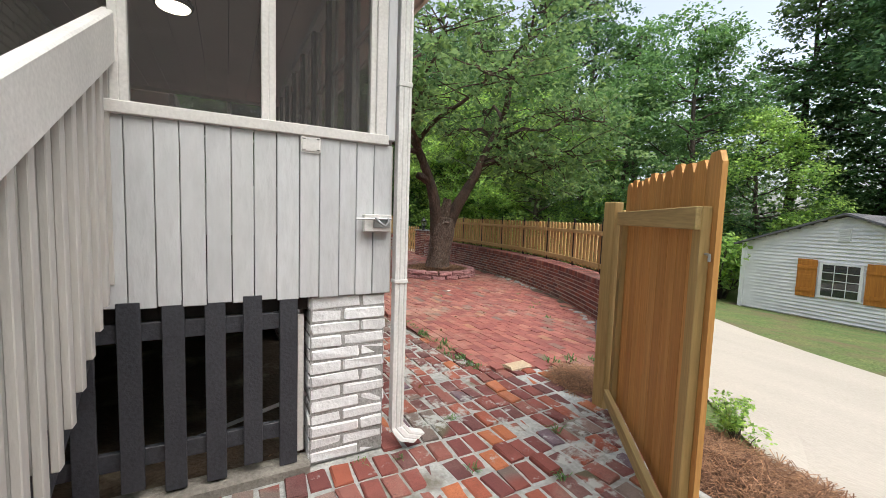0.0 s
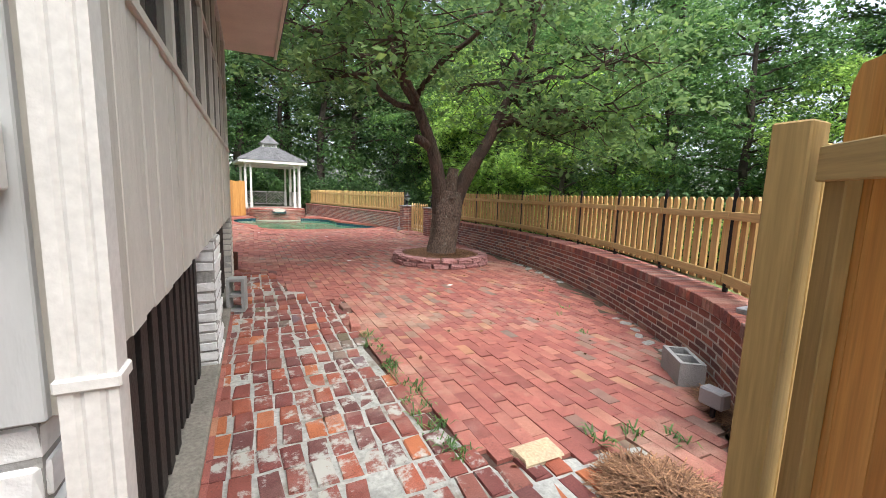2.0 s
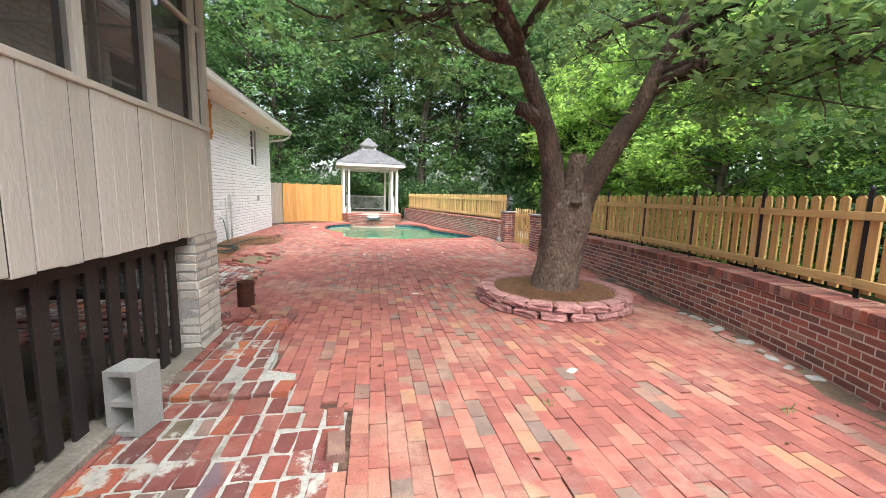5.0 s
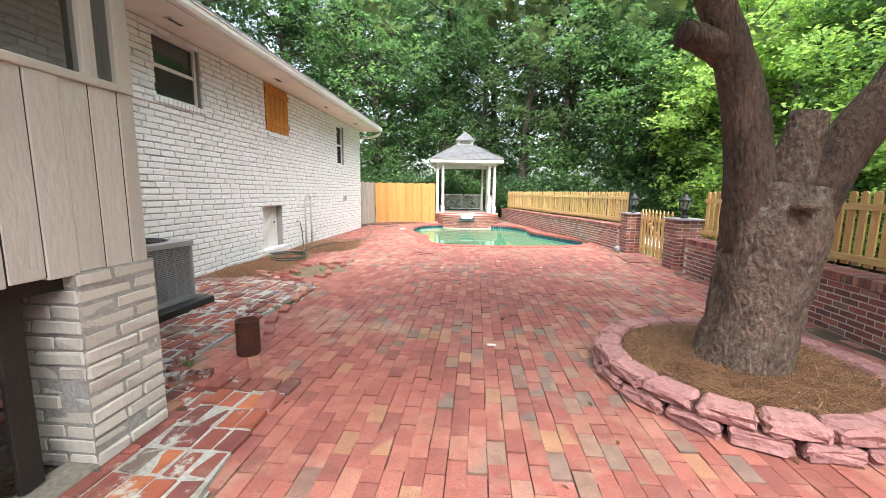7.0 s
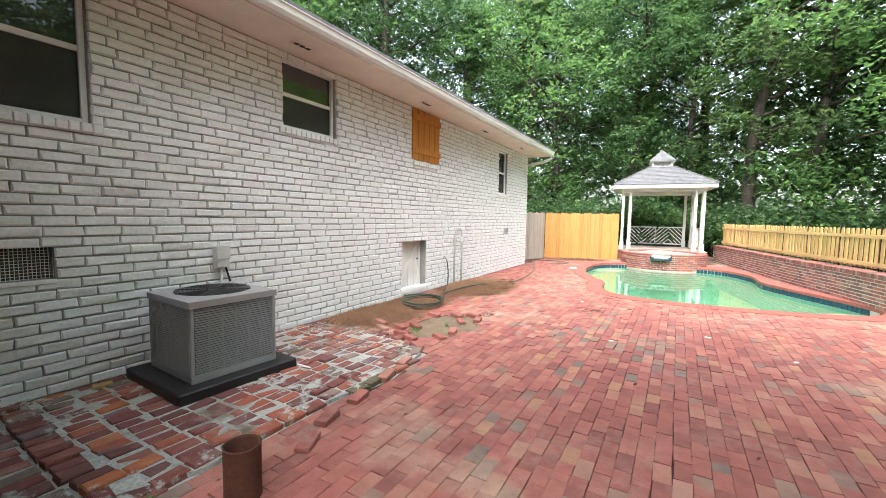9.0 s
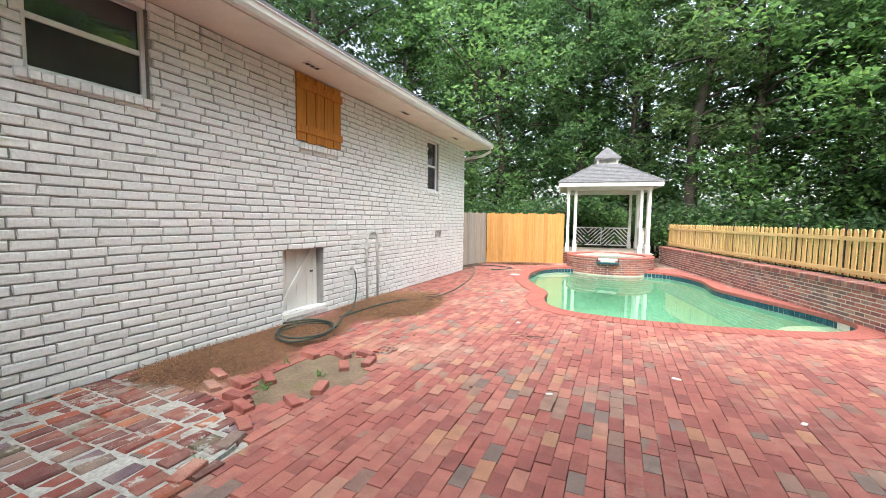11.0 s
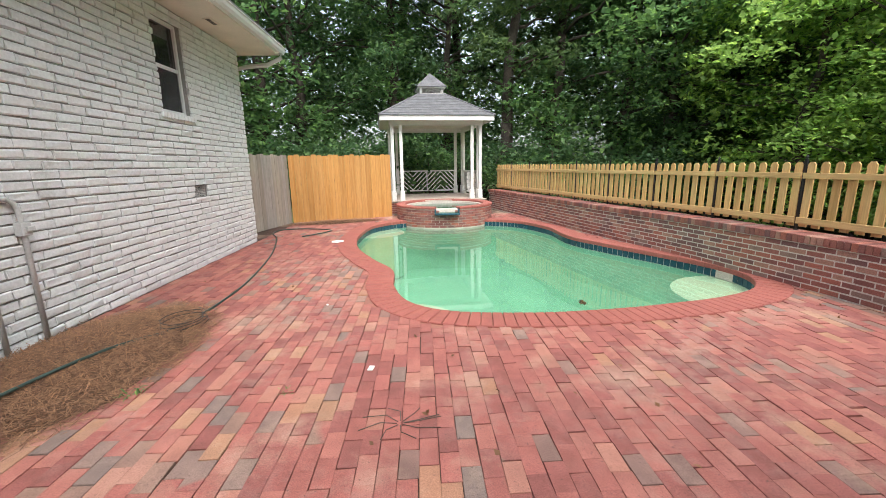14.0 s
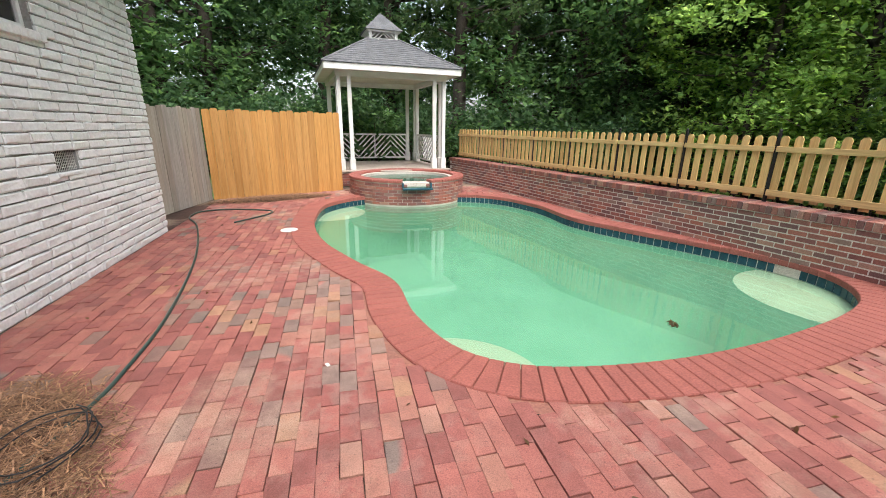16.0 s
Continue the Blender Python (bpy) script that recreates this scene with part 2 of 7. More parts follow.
M_CREAM = matte("cream_boards", (0.56, 0.545, 0.505), (0.50, 0.485, 0.45), scale=3, rough=0.6, bump=0.3, fine=40, vary=0.05, stretch=(1, 1, 0.3), rand="object", palette=[(0, (1, 1, 1)), (0.3, (0.93, 0.93, 0.92)), (0.6, (1.05, 1.05, 1.05)), (0.8, (0.97, 0.97, 0.96))])
M_TRIM = plain("white_trim", (0.72, 0.711, 0.684), 0.45)
M_SOFFIT = plain("cream_soffit", (0.72, 0.666, 0.594), 0.6)
M_GUTTER = plain("white_gutter", (0.738, 0.738, 0.72), 0.35)
M_CHAR = matte("charcoal_paint", (0.034, 0.037, 0.045), (0.045, 0.048, 0.056), scale=6, rough=0.55, bump=0.2)
M_BROWN = matte("dark_brown_paint", (0.016, 0.014, 0.0135), (0.022, 0.019, 0.018), scale=6, rough=0.6, bump=0.2)
M_CEDAR = wood("cedar_boards", (0.612, 0.34, 0.111), (0.51, 0.246, 0.064), palette=TONES)
M_CEDAR_F = wood("cedar_fence_boards", (0.47, 0.255, 0.085), (0.38, 0.185, 0.05), palette=TONES)
M_PINE = wood("pine_pickets", (0.581, 0.396, 0.176), (0.484, 0.308, 0.123), palette=TONES)
M_PINE_H = wood("pine_rails", (0.581, 0.405, 0.185), (0.475, 0.317, 0.132), along=0)
M_TREAT = wood("treated_post", (0.45, 0.324, 0.135), (0.378, 0.27, 0.108), palette=TONES)
M_TREAT_H = wood("treated_rail", (0.495, 0.369, 0.162), (0.396, 0.288, 0.117), along=0)
M_GREYWOOD = wood("weathered_boards", (0.378, 0.351, 0.324), (0.27, 0.252, 0.234), palette=TONES)
M_SHUTTER = wood("stained_shutter", (0.50, 0.20, 0.03), (0.36, 0.13, 0.02))
M_BARK = matte("bark", (0.17, 0.125, 0.10), (0.085, 0.06, 0.048), scale=7, rough=0.95, bump=1.0, fine=34, stretch=(1, 1, 0.62), vary=0.6, stain=(0.24, 0.215, 0.185), stain_scale=14, stain_at=0.6, depth=0.05)
M_BARK2 = matte("red_bark", (0.125, 0.08, 0.062), (0.055, 0.04, 0.034), scale=6, rough=0.95, bump=1.0, fine=38, stretch=(1, 1, 0.4), vary=0.4, depth=0.05)
M_FARBARK = matte("far_bark", (0.10, 0.08, 0.065), (0.05, 0.042, 0.035), scale=3, rough=0.95, bump=0.6, fine=15)
M_LEAF = foliage("tree_leaves", (0.22, 0.33, 0.125), (0.14, 0.235, 0.10))
M_LEAF_A = foliage("wood_leaves", (0.18, 0.32, 0.11), (0.11, 0.22, 0.085))
M_LEAF_B = foliage("bright_leaves", (0.41, 0.6, 0.16), (0.29, 0.47, 0.13))
M_LEAF_C = foliage("dark_leaves", (0.125, 0.225, 0.095), (0.08, 0.16, 0.075))
M_NEEDLE = foliage("pine_needles", (0.15, 0.23, 0.09), (0.10, 0.17, 0.075))
M_GRASS = matte("lawn", (0.075, 0.13, 0.035), (0.14, 0.165, 0.055), scale=1.6, rough=0.95, bump=1.0, fine=22, vary=0.6, stain=(0.15, 0.105, 0.065), stain_scale=0.5, stain_at=0.54)
M_CONC = matte("pale_concrete", (0.471, 0.433, 0.372), (0.395, 0.365, 0.312), scale=0.8, rough=0.9, bump=0.25, fine=70, vary=0.1, stretch=(1, 0.35, 1))
M_CMU = matte("grey_block", (0.34, 0.348, 0.348), (0.289, 0.297, 0.297), scale=6, rough=0.95, bump=0.5, fine=120, vary=0.15)
M_STRAW = matte("pine_straw", (0.34, 0.2, 0.12), (0.21, 0.115, 0.068), scale=9, rough=0.95, bump=0.8, fine=60, rand="island", vary=0.5, palette=[(0, (1, 1, 1)), (0.3, (0.55, 0.5, 0.5)), (0.55, (1.35, 1.3, 1.2)), (0.8, (0.8, 0.75, 0.7))])
M_STRAWBED = matte("matted_straw", (0.13, 0.07, 0.042), (0.07, 0.04, 0.026), scale=12, rough=1, bump=1.0, fine=55, vary=0.5)
M_STONE = matte("pink_stone", (0.374, 0.2, 0.196), (0.306, 0.157, 0.157), scale=5, rough=0.95, bump=0.9, fine=26, rand="object", vary=0.22, depth=0.03)
M_RUST = matte("rusted_iron", (0.10, 0.038, 0.022), (0.055, 0.024, 0.018), scale=6, rough=0.8, bump=0.3, fine=60, metal=0.2)
M_ACGREY = matte("grey_enamel", (0.30, 0.305, 0.32), (0.27, 0.275, 0.29), scale=2, rough=0.4, bump=0.03, vary=0.05)
M_BLACK = plain("black_plastic", (0.018, 0.018, 0.02), 0.5)
M_IRON = plain("black_iron", (0.02, 0.02, 0.022), 0.4, 0.3)
M_HOSE = plain("green_hose", (0.035, 0.065, 0.055), 0.45)
M_PIPE = plain("grey_conduit", (0.578, 0.586, 0.586), 0.5)
M_STEEL = plain("galvanised_steel", (0.50, 0.52, 0.53), 0.35, 0.8)
M_SHINGLE = matte("grey_shingle", (0.15, 0.153, 0.163), (0.10, 0.103, 0.11), scale=6, rough=0.95, bump=0.5, fine=90, rand="island", vary=0.3)
M_TILE = matte("blue_tile", (0.02, 0.075, 0.105), (0.015, 0.05, 0.075), scale=8, rough=0.15, bump=0.02, rand="island", vary=0.2)
M_GROUT = plain("tile_grout", (0.45, 0.47, 0.46), 0.8)
M_PLASTER = matte("pool_plaster", (0.34, 0.66, 0.47), (0.27, 0.57, 0.40), scale=1.2, rough=0.7, bump=0.1, vary=0.08)
M_STEP = matte("pool_step_plaster", (0.80, 0.77, 0.60), (0.74, 0.71, 0.55), scale=2, rough=0.7, bump=0.1, vary=0.08)
M_FOOT = matte("old_concrete", (0.25, 0.235, 0.205), (0.17, 0.158, 0.137), scale=4, rough=0.95, bump=0.5, fine=40)
M_DARK = plain("dark_room", (0.05, 0.05, 0.05), 0.9)
M_SOIL = matte("soil", (0.11, 0.08, 0.055), (0.07, 0.055, 0.04), scale=3, rough=1, bump=0.7, fine=40, stain=(0.24, 0.20, 0.14), stain_scale=2, stain_at=0.58)
M_BARE = matte("sandy_soil", (0.20, 0.15, 0.105), (0.13, 0.10, 0.07), scale=4, rough=1, bump=0.7, fine=45, stain=(0.12, 0.13, 0.05), stain_scale=3, stain_at=0.58)
M_VINYL = plain("white_vinyl", (0.80, 0.81, 0.82), 0.4)
M_SLATE = matte("slate_cap", (0.25, 0.25, 0.26), (0.19, 0.19, 0.2), scale=4, rough=0.7, bump=0.2)


def glassy(name, tint, gloss, clear):
    """A pane: clear by the share given, with a glossy coat."""
    m = bpy.data.materials.new(name)
    m.use_nodes = True
    n, l = m.node_tree.nodes, m.node_tree.links
    b = n["Principled BSDF"]
    b.inputs["Base Color"].default_value = (*tint, 1)
    b.inputs["Roughness"].default_value = gloss
    b.inputs["Specular IOR Level"].default_value = 0.9 if gloss < 0.1 else 0.3
    tr = n.new("ShaderNodeBsdfTransparent")
    mx = n.new("ShaderNodeMixShader")
    mx.inputs[0].default_value = clear
    l.new(b.outputs[0], mx.inputs[1])
    l.new(tr.outputs[0], mx.inputs[2])
    l.new(mx.outputs[0], n["Material Output"].inputs[0])
    return m


M_GLASS = glassy("window_glass", (0.03, 0.035, 0.04), 0.02, 0.12)
M_LAMPGLASS = glassy("lamp_glass", (0.25, 0.27, 0.28), 0.05, 0.6)
M_SCREEN = glassy("insect_screen", (0.085, 0.082, 0.08), 0.8, 0.70)


def water_material(name, murk, tint, share, ior=1.5):
    """Cloudy water: murk and what shows through it, under a mirror-like surface by Fresnel."""
    m = bpy.data.materials.new(name)
    m.use_nodes = True
    n, l = m.node_tree.nodes, m.node_tree.links
    n.remove(n["Principled BSDF"])
    tc = n.new("ShaderNodeTexCoord")
    nz = n.new("ShaderNodeTexNoise")
    nz.inputs["Scale"].default_value, nz.inputs["Detail"].default_value = 0.5, 3
    l.new(tc.outputs["Object"], nz.inputs["Vector"])
    mixc = n.new("ShaderNodeMixRGB")
    mixc.inputs[1].default_value = (*murk, 1)
    mixc.inputs[2].default_value = (murk[0] * 1.25, murk[1] * 1.06, murk[2] * 0.95, 1)
    l.new(nz.outputs[0], mixc.inputs[0])
    df = n.new("ShaderNodeBsdfDiffuse")
    l.new(mixc.outputs[0], df.inputs[0])
    tr = n.new("ShaderNodeBsdfTransparent")
    tr.inputs[0].default_value = (*tint, 1)
    body = n.new("ShaderNodeMixShader")
    body.inputs[0].default_value = share
    l.new(df.outputs[0], body.inputs[1])
    l.new(tr.outputs[0], body.inputs[2])
    rip = n.new("ShaderNodeTexNoise")
    rip.inputs["Scale"].default_value, rip.inputs["Detail"].default_value = 3.0, 2
    l.new(tc.outputs["Object"], rip.inputs["Vector"])
    bp = n.new("ShaderNodeBump")
    bp.inputs["Strength"].default_value, bp.inputs["Distance"].default_value = 0.05, 0.02
    l.new(rip.outputs[0], bp.inputs["Height"])
    gl = n.new("ShaderNodeBsdfGlossy")
    gl.inputs["Roughness"].default_value = 0.01
    fr = n.new("ShaderNodeFresnel")
    fr.inputs["IOR"].default_value = ior
    for q in (gl, fr):
        l.new(bp.outputs[0], q.inputs["Normal"])
    mx = n.new("ShaderNodeMixShader")
    l.new(fr.outputs[0], mx.inputs[0])
    l.new(body.outputs[0], mx.inputs[1])
    l.new(gl.outputs[0], mx.inputs[2])
    l.new(mx.outputs[0], n["Material Output"].inputs[0])
    return m


M_WATER = water_material("pool_water", (0.17, 0.385, 0.285), (0.80, 0.95, 0.88), 0.68)
M_SPAWATER = water_material("spa_water", (0.05, 0.15, 0.115), (0.6, 0.85, 0.75), 0.6, 1.22)


# ---- building helpers ----
def thing(name, label, category, group="", kind="", at=(0, 0, 0), rz=0):
    ob = new(name)
    ob.matrix_basis = pose(*at, 0, 0, rz)
    ob.empty_display_size = 0.1
    return tagged(ob, label, category, group, kind)


def mesh_of(name, bm):
    me = bpy.data.meshes.new(name)
    bm.normal_update()
    bm.to_mesh(me)
    bm.free()
    return me


def part(name, bm, material, parent=None, label="", smooth=False):
    me = bm if isinstance(bm, bpy.types.Mesh) else mesh_of(name, bm)
    if not me.materials:
        me.materials.append(material)
    if smooth:
        me.polygons.foreach_set("use_smooth", [True] * len(me.polygons))
    ob = new(name, me)
    ob.parent = parent
    return tagged(ob, label)


def structure(name, bm, material, label, category, smooth=False):
    return tagged(part(name, bm, material, None, label, smooth), label, category, "", "structure")


def box(bm, x0, x1, y0, y1, z0, z1, bev=0.0, m=None):
    r = bmesh.ops.create_cube(bm, size=1.0)
    vs = r["verts"]
    t = Matrix.Translation(((x0 + x1) / 2, (y0 + y1) / 2, (z0 + z1) / 2)) @ Matrix.Diagonal((x1 - x0, y1 - y0, z1 - z0, 1))
    if m is not None:
        t = m @ t
    bmesh.ops.transform(bm, matrix=t, verts=vs)
    if bev:
        es = list({e for v in vs for e in v.link_edges})
        bmesh.ops.bevel(bm, geom=es, offset=bev, segments=1, affect="EDGES", profile=0.5)
    return bm


def B(*a, **k):
    return box(bmesh.new(), *a, **k)


def tube(bm, pts, radii, n=8, cap=True):
    """A round tube along points, with a radius at each."""
    pts = [Vector([float(c) for c in p]) for p in pts]
    rings = []
    up = Vector((0.31, 0.17, 0.93)).normalized()
    for i, p in enumerate(pts):
        d = (pts[min(i + 1, len(pts) - 1)] - pts[max(i - 1, 0)]).normalized()
        u = d.cross(up)
        if u.length < 0.15:
            u = d.cross(Vector((1, 0, 0)))
        u.normalize()
        v = d.cross(u).normalized()
        r = float(radii[i] if hasattr(radii, "__len__") else radii)
        rings.append([bm.verts.new(p + r * (math.cos(2 * math.pi * k / n) * u + math.sin(2 * math.pi * k / n) * v)) for k in range(n)])
    for a, b in zip(rings, rings[1:]):
        for k in range(n):
            bm.faces.new((a[k], a[(k + 1) % n], b[(k + 1) % n], b[k]))
    if cap:
        bm.faces.new(rings[0][::-1])
        bm.faces.new(rings[-1])
    return bm


def lathe(bm, profile, n=20, at=(0, 0, 0)):
    """Turns (radius, height) pairs round the upright axis through a place."""
    rings = []
    for r, z in profile:
        rings.append([bm.verts.new((at[0] + r * math.cos(2 * math.pi * k / n), at[1] + r * math.sin(2 * math.pi * k / n), at[2] + z)) for k in range(n)])
    for a, b in zip(rings, rings[1:]):
        for k in range(n):
            bm.faces.new((a[k], a[(k + 1) % n], b[(k + 1) % n], b[k]))
    return bm


def spline(pts, step, closed=False):
    """A smooth line through points, at about even steps."""
    pts = [np.array(p, float) for p in pts]
    n = len(pts)
    out = []
    for i in range(n if closed else n - 1):
        if closed:
            a, b, c, d = pts[i - 1], pts[i], pts[(i + 1) % n], pts[(i + 2) % n]
        else:
            a, b, c, d = pts[max(i - 1, 0)], pts[i], pts[i + 1], pts[min(i + 2, n - 1)]
        for t in np.linspace(0, 1, 24, endpoint=False):
            out.append(0.5 * (2 * b + (c - a) * t + (2 * a - 5 * b + 4 * c - d) * t * t + (3 * b - a - 3 * c + d) * t ** 3))
    out.append(out[0] if closed else pts[-1])
    out = np.array(out)
    s = np.concatenate([[0], np.cumsum(np.linalg.norm(np.diff(out, axis=0), axis=1))])
    k = max(2, int(round(s[-1] / step)))
    u = np.linspace(0, s[-1], k + 1)
    res = np.stack([np.interp(u, s, out[:, j]) for j in range(out.shape[1])], 1)
    return res[:-1] if closed else res


def offset_line(line, d, closed=False):
    """The line moved sideways by d, to the left of its way."""
    t = np.roll(line, -1, 0) - np.roll(line, 1, 0)
    if not closed:
        t[0], t[-1] = line[1] - line[0], line[-1] - line[-2]
    t = t / np.linalg.norm(t, axis=1)[:, None]
    return line + d * np.stack([-t[:, 1], t[:, 0]], 1)


def inside(poly, x, y):
    """Whether points lie in a polygon (arrays)."""
    x, y = np.asarray(x), np.asarray(y)
    res = np.zeros(x.shape, bool)
    px, py = poly[-1]
    for qx, qy in poly:
        cross = ((qy > y) != (py > y)) & (x < (px - qx) * (y - qy) / ((py - qy) or 1e-9) + qx)
        res ^= cross
        px, py = qx, qy
    return res


def sheet(loops, z):
    """A level face bounded by closed loops (the first outside, the rest holes)."""
    bm = bmesh.new()
    edges = []
    for loop in loops:
        vs = [bm.verts.new((p[0], p[1], z)) for p in loop]
        edges += [bm.edges.new((vs[i], vs[(i + 1) % len(vs)])) for i in range(len(vs))]
    bmesh.ops.triangle_fill(bm, use_beauty=True, edges=edges, normal=(0, 0, 1))
    bmesh.ops.recalc_face_normals(bm, faces=bm.faces)
    if bm.faces and sum(f.normal.z for f in bm.faces) < 0:
        bmesh.ops.reverse_faces(bm, faces=bm.faces)
    return bm


def chamfered(lx, ly, lz, c):
    """Corners and faces of a block with chamfered top edges, standing on z = 0, open below."""
    v, f = [], []
    for inset, z in ((0, 0), (0, lz - c), (c, lz)):
        a, b = lx / 2 - inset, ly / 2 - inset
        v += [(-a, -b, z), (a, -b, z), (a, b, z), (-a, b, z)]
    for r in (0, 4):
        for k in range(4):
            f.append((r + k, r + (k + 1) % 4, r + 4 + (k + 1) % 4, r + 4 + k))
    f.append((8, 9, 10, 11))
    return np.array(v), f


def block_mesh(name, lx, ly, lz, c, material, rough=0.0, seed=0):
    v, f = chamfered(lx, ly, lz, c)
    if rough:
        v = v + np.random.RandomState(seed).uniform(-rough, rough, v.shape)
    me = bpy.data.meshes.new(name)
    me.from_pydata(v.tolist(), [], f)
    me.materials.append(material)
    return me


def joined(name, blocks, template, material, parent, rough=0.0, seed=1):
    """Many like blocks in one mesh: each a 4 x 4 pose (numpy)."""
    v, f = template
    rs = np.random.RandomState(seed)
    allv, allf = [], []
    vh = np.concatenate([v, np.ones((len(v), 1))], 1)
    for i, m in enumerate(blocks):
        w = (vh @ np.asarray(m).T)[:, :3]
        if rough:
            w = w + rs.uniform(-rough, rough, w.shape)
        allv.append(w)
        allf += [tuple(k + i * len(v) for k in face) for face in f]
    me = bpy.data.meshes.new(name)
    if allv:
        me.from_pydata(np.concatenate(allv).tolist(), [], allf)
    me.materials.append(material)
    ob = new(name, me)
    ob.parent = parent
    return tagged(ob, kind="stuff")


def holed_wall(u0, u1, z0, z1, holes):
    """A wall in the plane of u (along y) and z, from x = -0.22 to 0, with openings through it."""
    us = sorted({u0, u1, *[h[0] for h in holes], *[h[1] for h in holes]})
    zs = sorted({z0, z1, *[h[2] for h in holes], *[h[3] for h in holes]})
    bm = bmesh.new()
    for a, b in zip(us, us[1:]):
        for c, d in zip(zs, zs[1:]):
            um, zm = (a + b) / 2, (c + d) / 2
            if any(h[0] < um < h[1] and h[2] < zm < h[3] for h in holes):
                continue
            for x in (0.0, -0.22):
                bm.faces.new([bm.verts.new((x, p, q)) for p, q in ((a, c), (b, c), (b, d), (a, d))])
    for h in holes + [(u0, u1, z0, z1)]:
        for p, q in (((h[0], h[2]), (h[1], h[2])), ((h[1], h[2]), (h[1], h[3])), ((h[1], h[3]), (h[0], h[3])), ((h[0], h[3]), (h[0], h[2]))):
            bm.faces.new([bm.verts.new((x, *r)) for x, r in ((0, p), (0, q), (-0.22, q), (-0.22, p))])
    bmesh.ops.remove_doubles(bm, verts=bm.verts, dist=1e-4)
    bmesh.ops.recalc_face_normals(bm, faces=bm.faces)
    return bm

# ---- plan ----
HX = -1.70                      # face of the painted brick house wall
H0, H1 = 0.6, 21.62             # the wall's ends along y
SOFFIT = 3.72
POOL = [(0.33, 22.2), (0.52, 23.5), (1.4, 24.3), (2.9, 24.35), (4.2, 23.9), (4.8, 22.7), (4.88, 21.4), (5.25, 20.5), (5.95, 19.15),
        (6.18, 18.3), (5.88, 17.66), (5.1, 17.28), (3.6, 17.02), (2.35, 17.06), (1.66, 17.38), (1.37, 18.1), (1.3, 18.9), (0.95, 19.6), (0.6, 20.4), (0.4, 21.2)]
pool = spline(POOL, 0.11, True)[::-1]          # counter-clockwise
if sum(a[0] * b[1] - b[0] * a[1] for a, b in zip(pool, np.roll(pool, -1, 0))) < 0:
    pool = pool[::-1]
pool_out = offset_line(pool, -0.36, True)
WALL_A = spline([(3.95, 2.75), (4.6, 3.45), (5.2, 4.55), (5.75, 5.8), (6.2, 7.3), (6.5, 9.0), (6.65, 11.0), (6.65, 13.75)], 0.2025)
WALL_B = spline([(6.42, 16.55), (6.34, 17.4), (5.95, 19.45), (5.4, 21.6), (4.9, 24.0), (4.5, 25.8), (4.15, 27.4)], 0.2025)
PATIO = np.array([(-1.7, -4), (2.32, -4), (2.42, 1.2), (2.85, 2.0), (3.95, 2.9)] + [tuple(p) for p in WALL_A[2::3]] + [(6.9, 13.7), (6.9, 16.3)]
                 + [tuple(p) for p in WALL_B[2::3]] + [(4.4, 29.8), (0.3, 29.6), (0.3, 25.4), (-2.0, 24.6), (-2.7, 21.5), (-1.75, 21.4)])
SLAB_A = [(0.97, 6.9), (1.87, 6.86), (1.87, 7.19), (1.6, 7.3), (1.6, 7.6), (1.52, 8.2), (1.52, 8.85), (0.97, 8.8)]
SLAB_B = [(-1.68, 9.0), (-0.2, 8.95), (0.3, 8.9), (0.47, 9.31), (0.42, 10.3), (0.54, 11.1), (0.43, 11.9), (-0.1, 12.2), (-1.0, 12.3), (-1.68, 12.2)]
OLD_AREA = np.array([(-1.7, -4), (2.3, -4), (2.4, 1.2), (2.8, 2.0), (3.3, 2.95), (2.35, 3.1), (2.25, 3.5), (2.16, 4.15), (2.11, 5.02), (2.2, 5.43), (2.24, 6.7), (1.88, 6.84)] + SLAB_A[2:7]
                    + [(0.75, 8.8), (0.3, 8.88)] + SLAB_B[3:9] + [(-1.7, 12.2), (-1.7, 8.5), (0.95, 8.5), (0.95, 2.4), (-1.7, 2.4)])
RING_C, RING_R = (4.86, 9.28), 0.93
SPA_C, SPA_R = (2.42, 25.1), 1.40


def ground_z(x):
    return -0.09 - 1.06 * np.clip((np.asarray(x) - 3.2) / 12.1, 0, 1)


# ---- large structure: ground, drive, patio ----
bm = bmesh.new()
xs = [-320, -120, -50, -20, -8, -1.7, 0.0, 1.6, 3.2, 4.4, 5.6, 6.8, 8, 9.5, 11, 13, 15.3, 20, 30, 60, 140, 320]
ys = [-320, -120, -40, -15, -4, 0, 4, 8, 12, 16.6, 18.6, 20.6, 22.6, 24.8, 28, 32, 40, 60, 130, 320]
gv = {(i, j): bm.verts.new((x, y, float(ground_z(x)))) for i, x in enumerate(xs) for j, y in enumerate(ys)}
for i in range(len(xs) - 1):
    for j in range(len(ys) - 1):
        if 0 <= xs[i] and xs[i + 1] <= 6.8 and 16.6 <= ys[j] and ys[j + 1] <= 24.8:
            continue
        bm.faces.new((gv[i, j], gv[i + 1, j], gv[i + 1, j + 1], gv[i, j + 1]))
structure("ground", bm, M_GRASS, "mown green lawn with bare brown patches", "lawn")

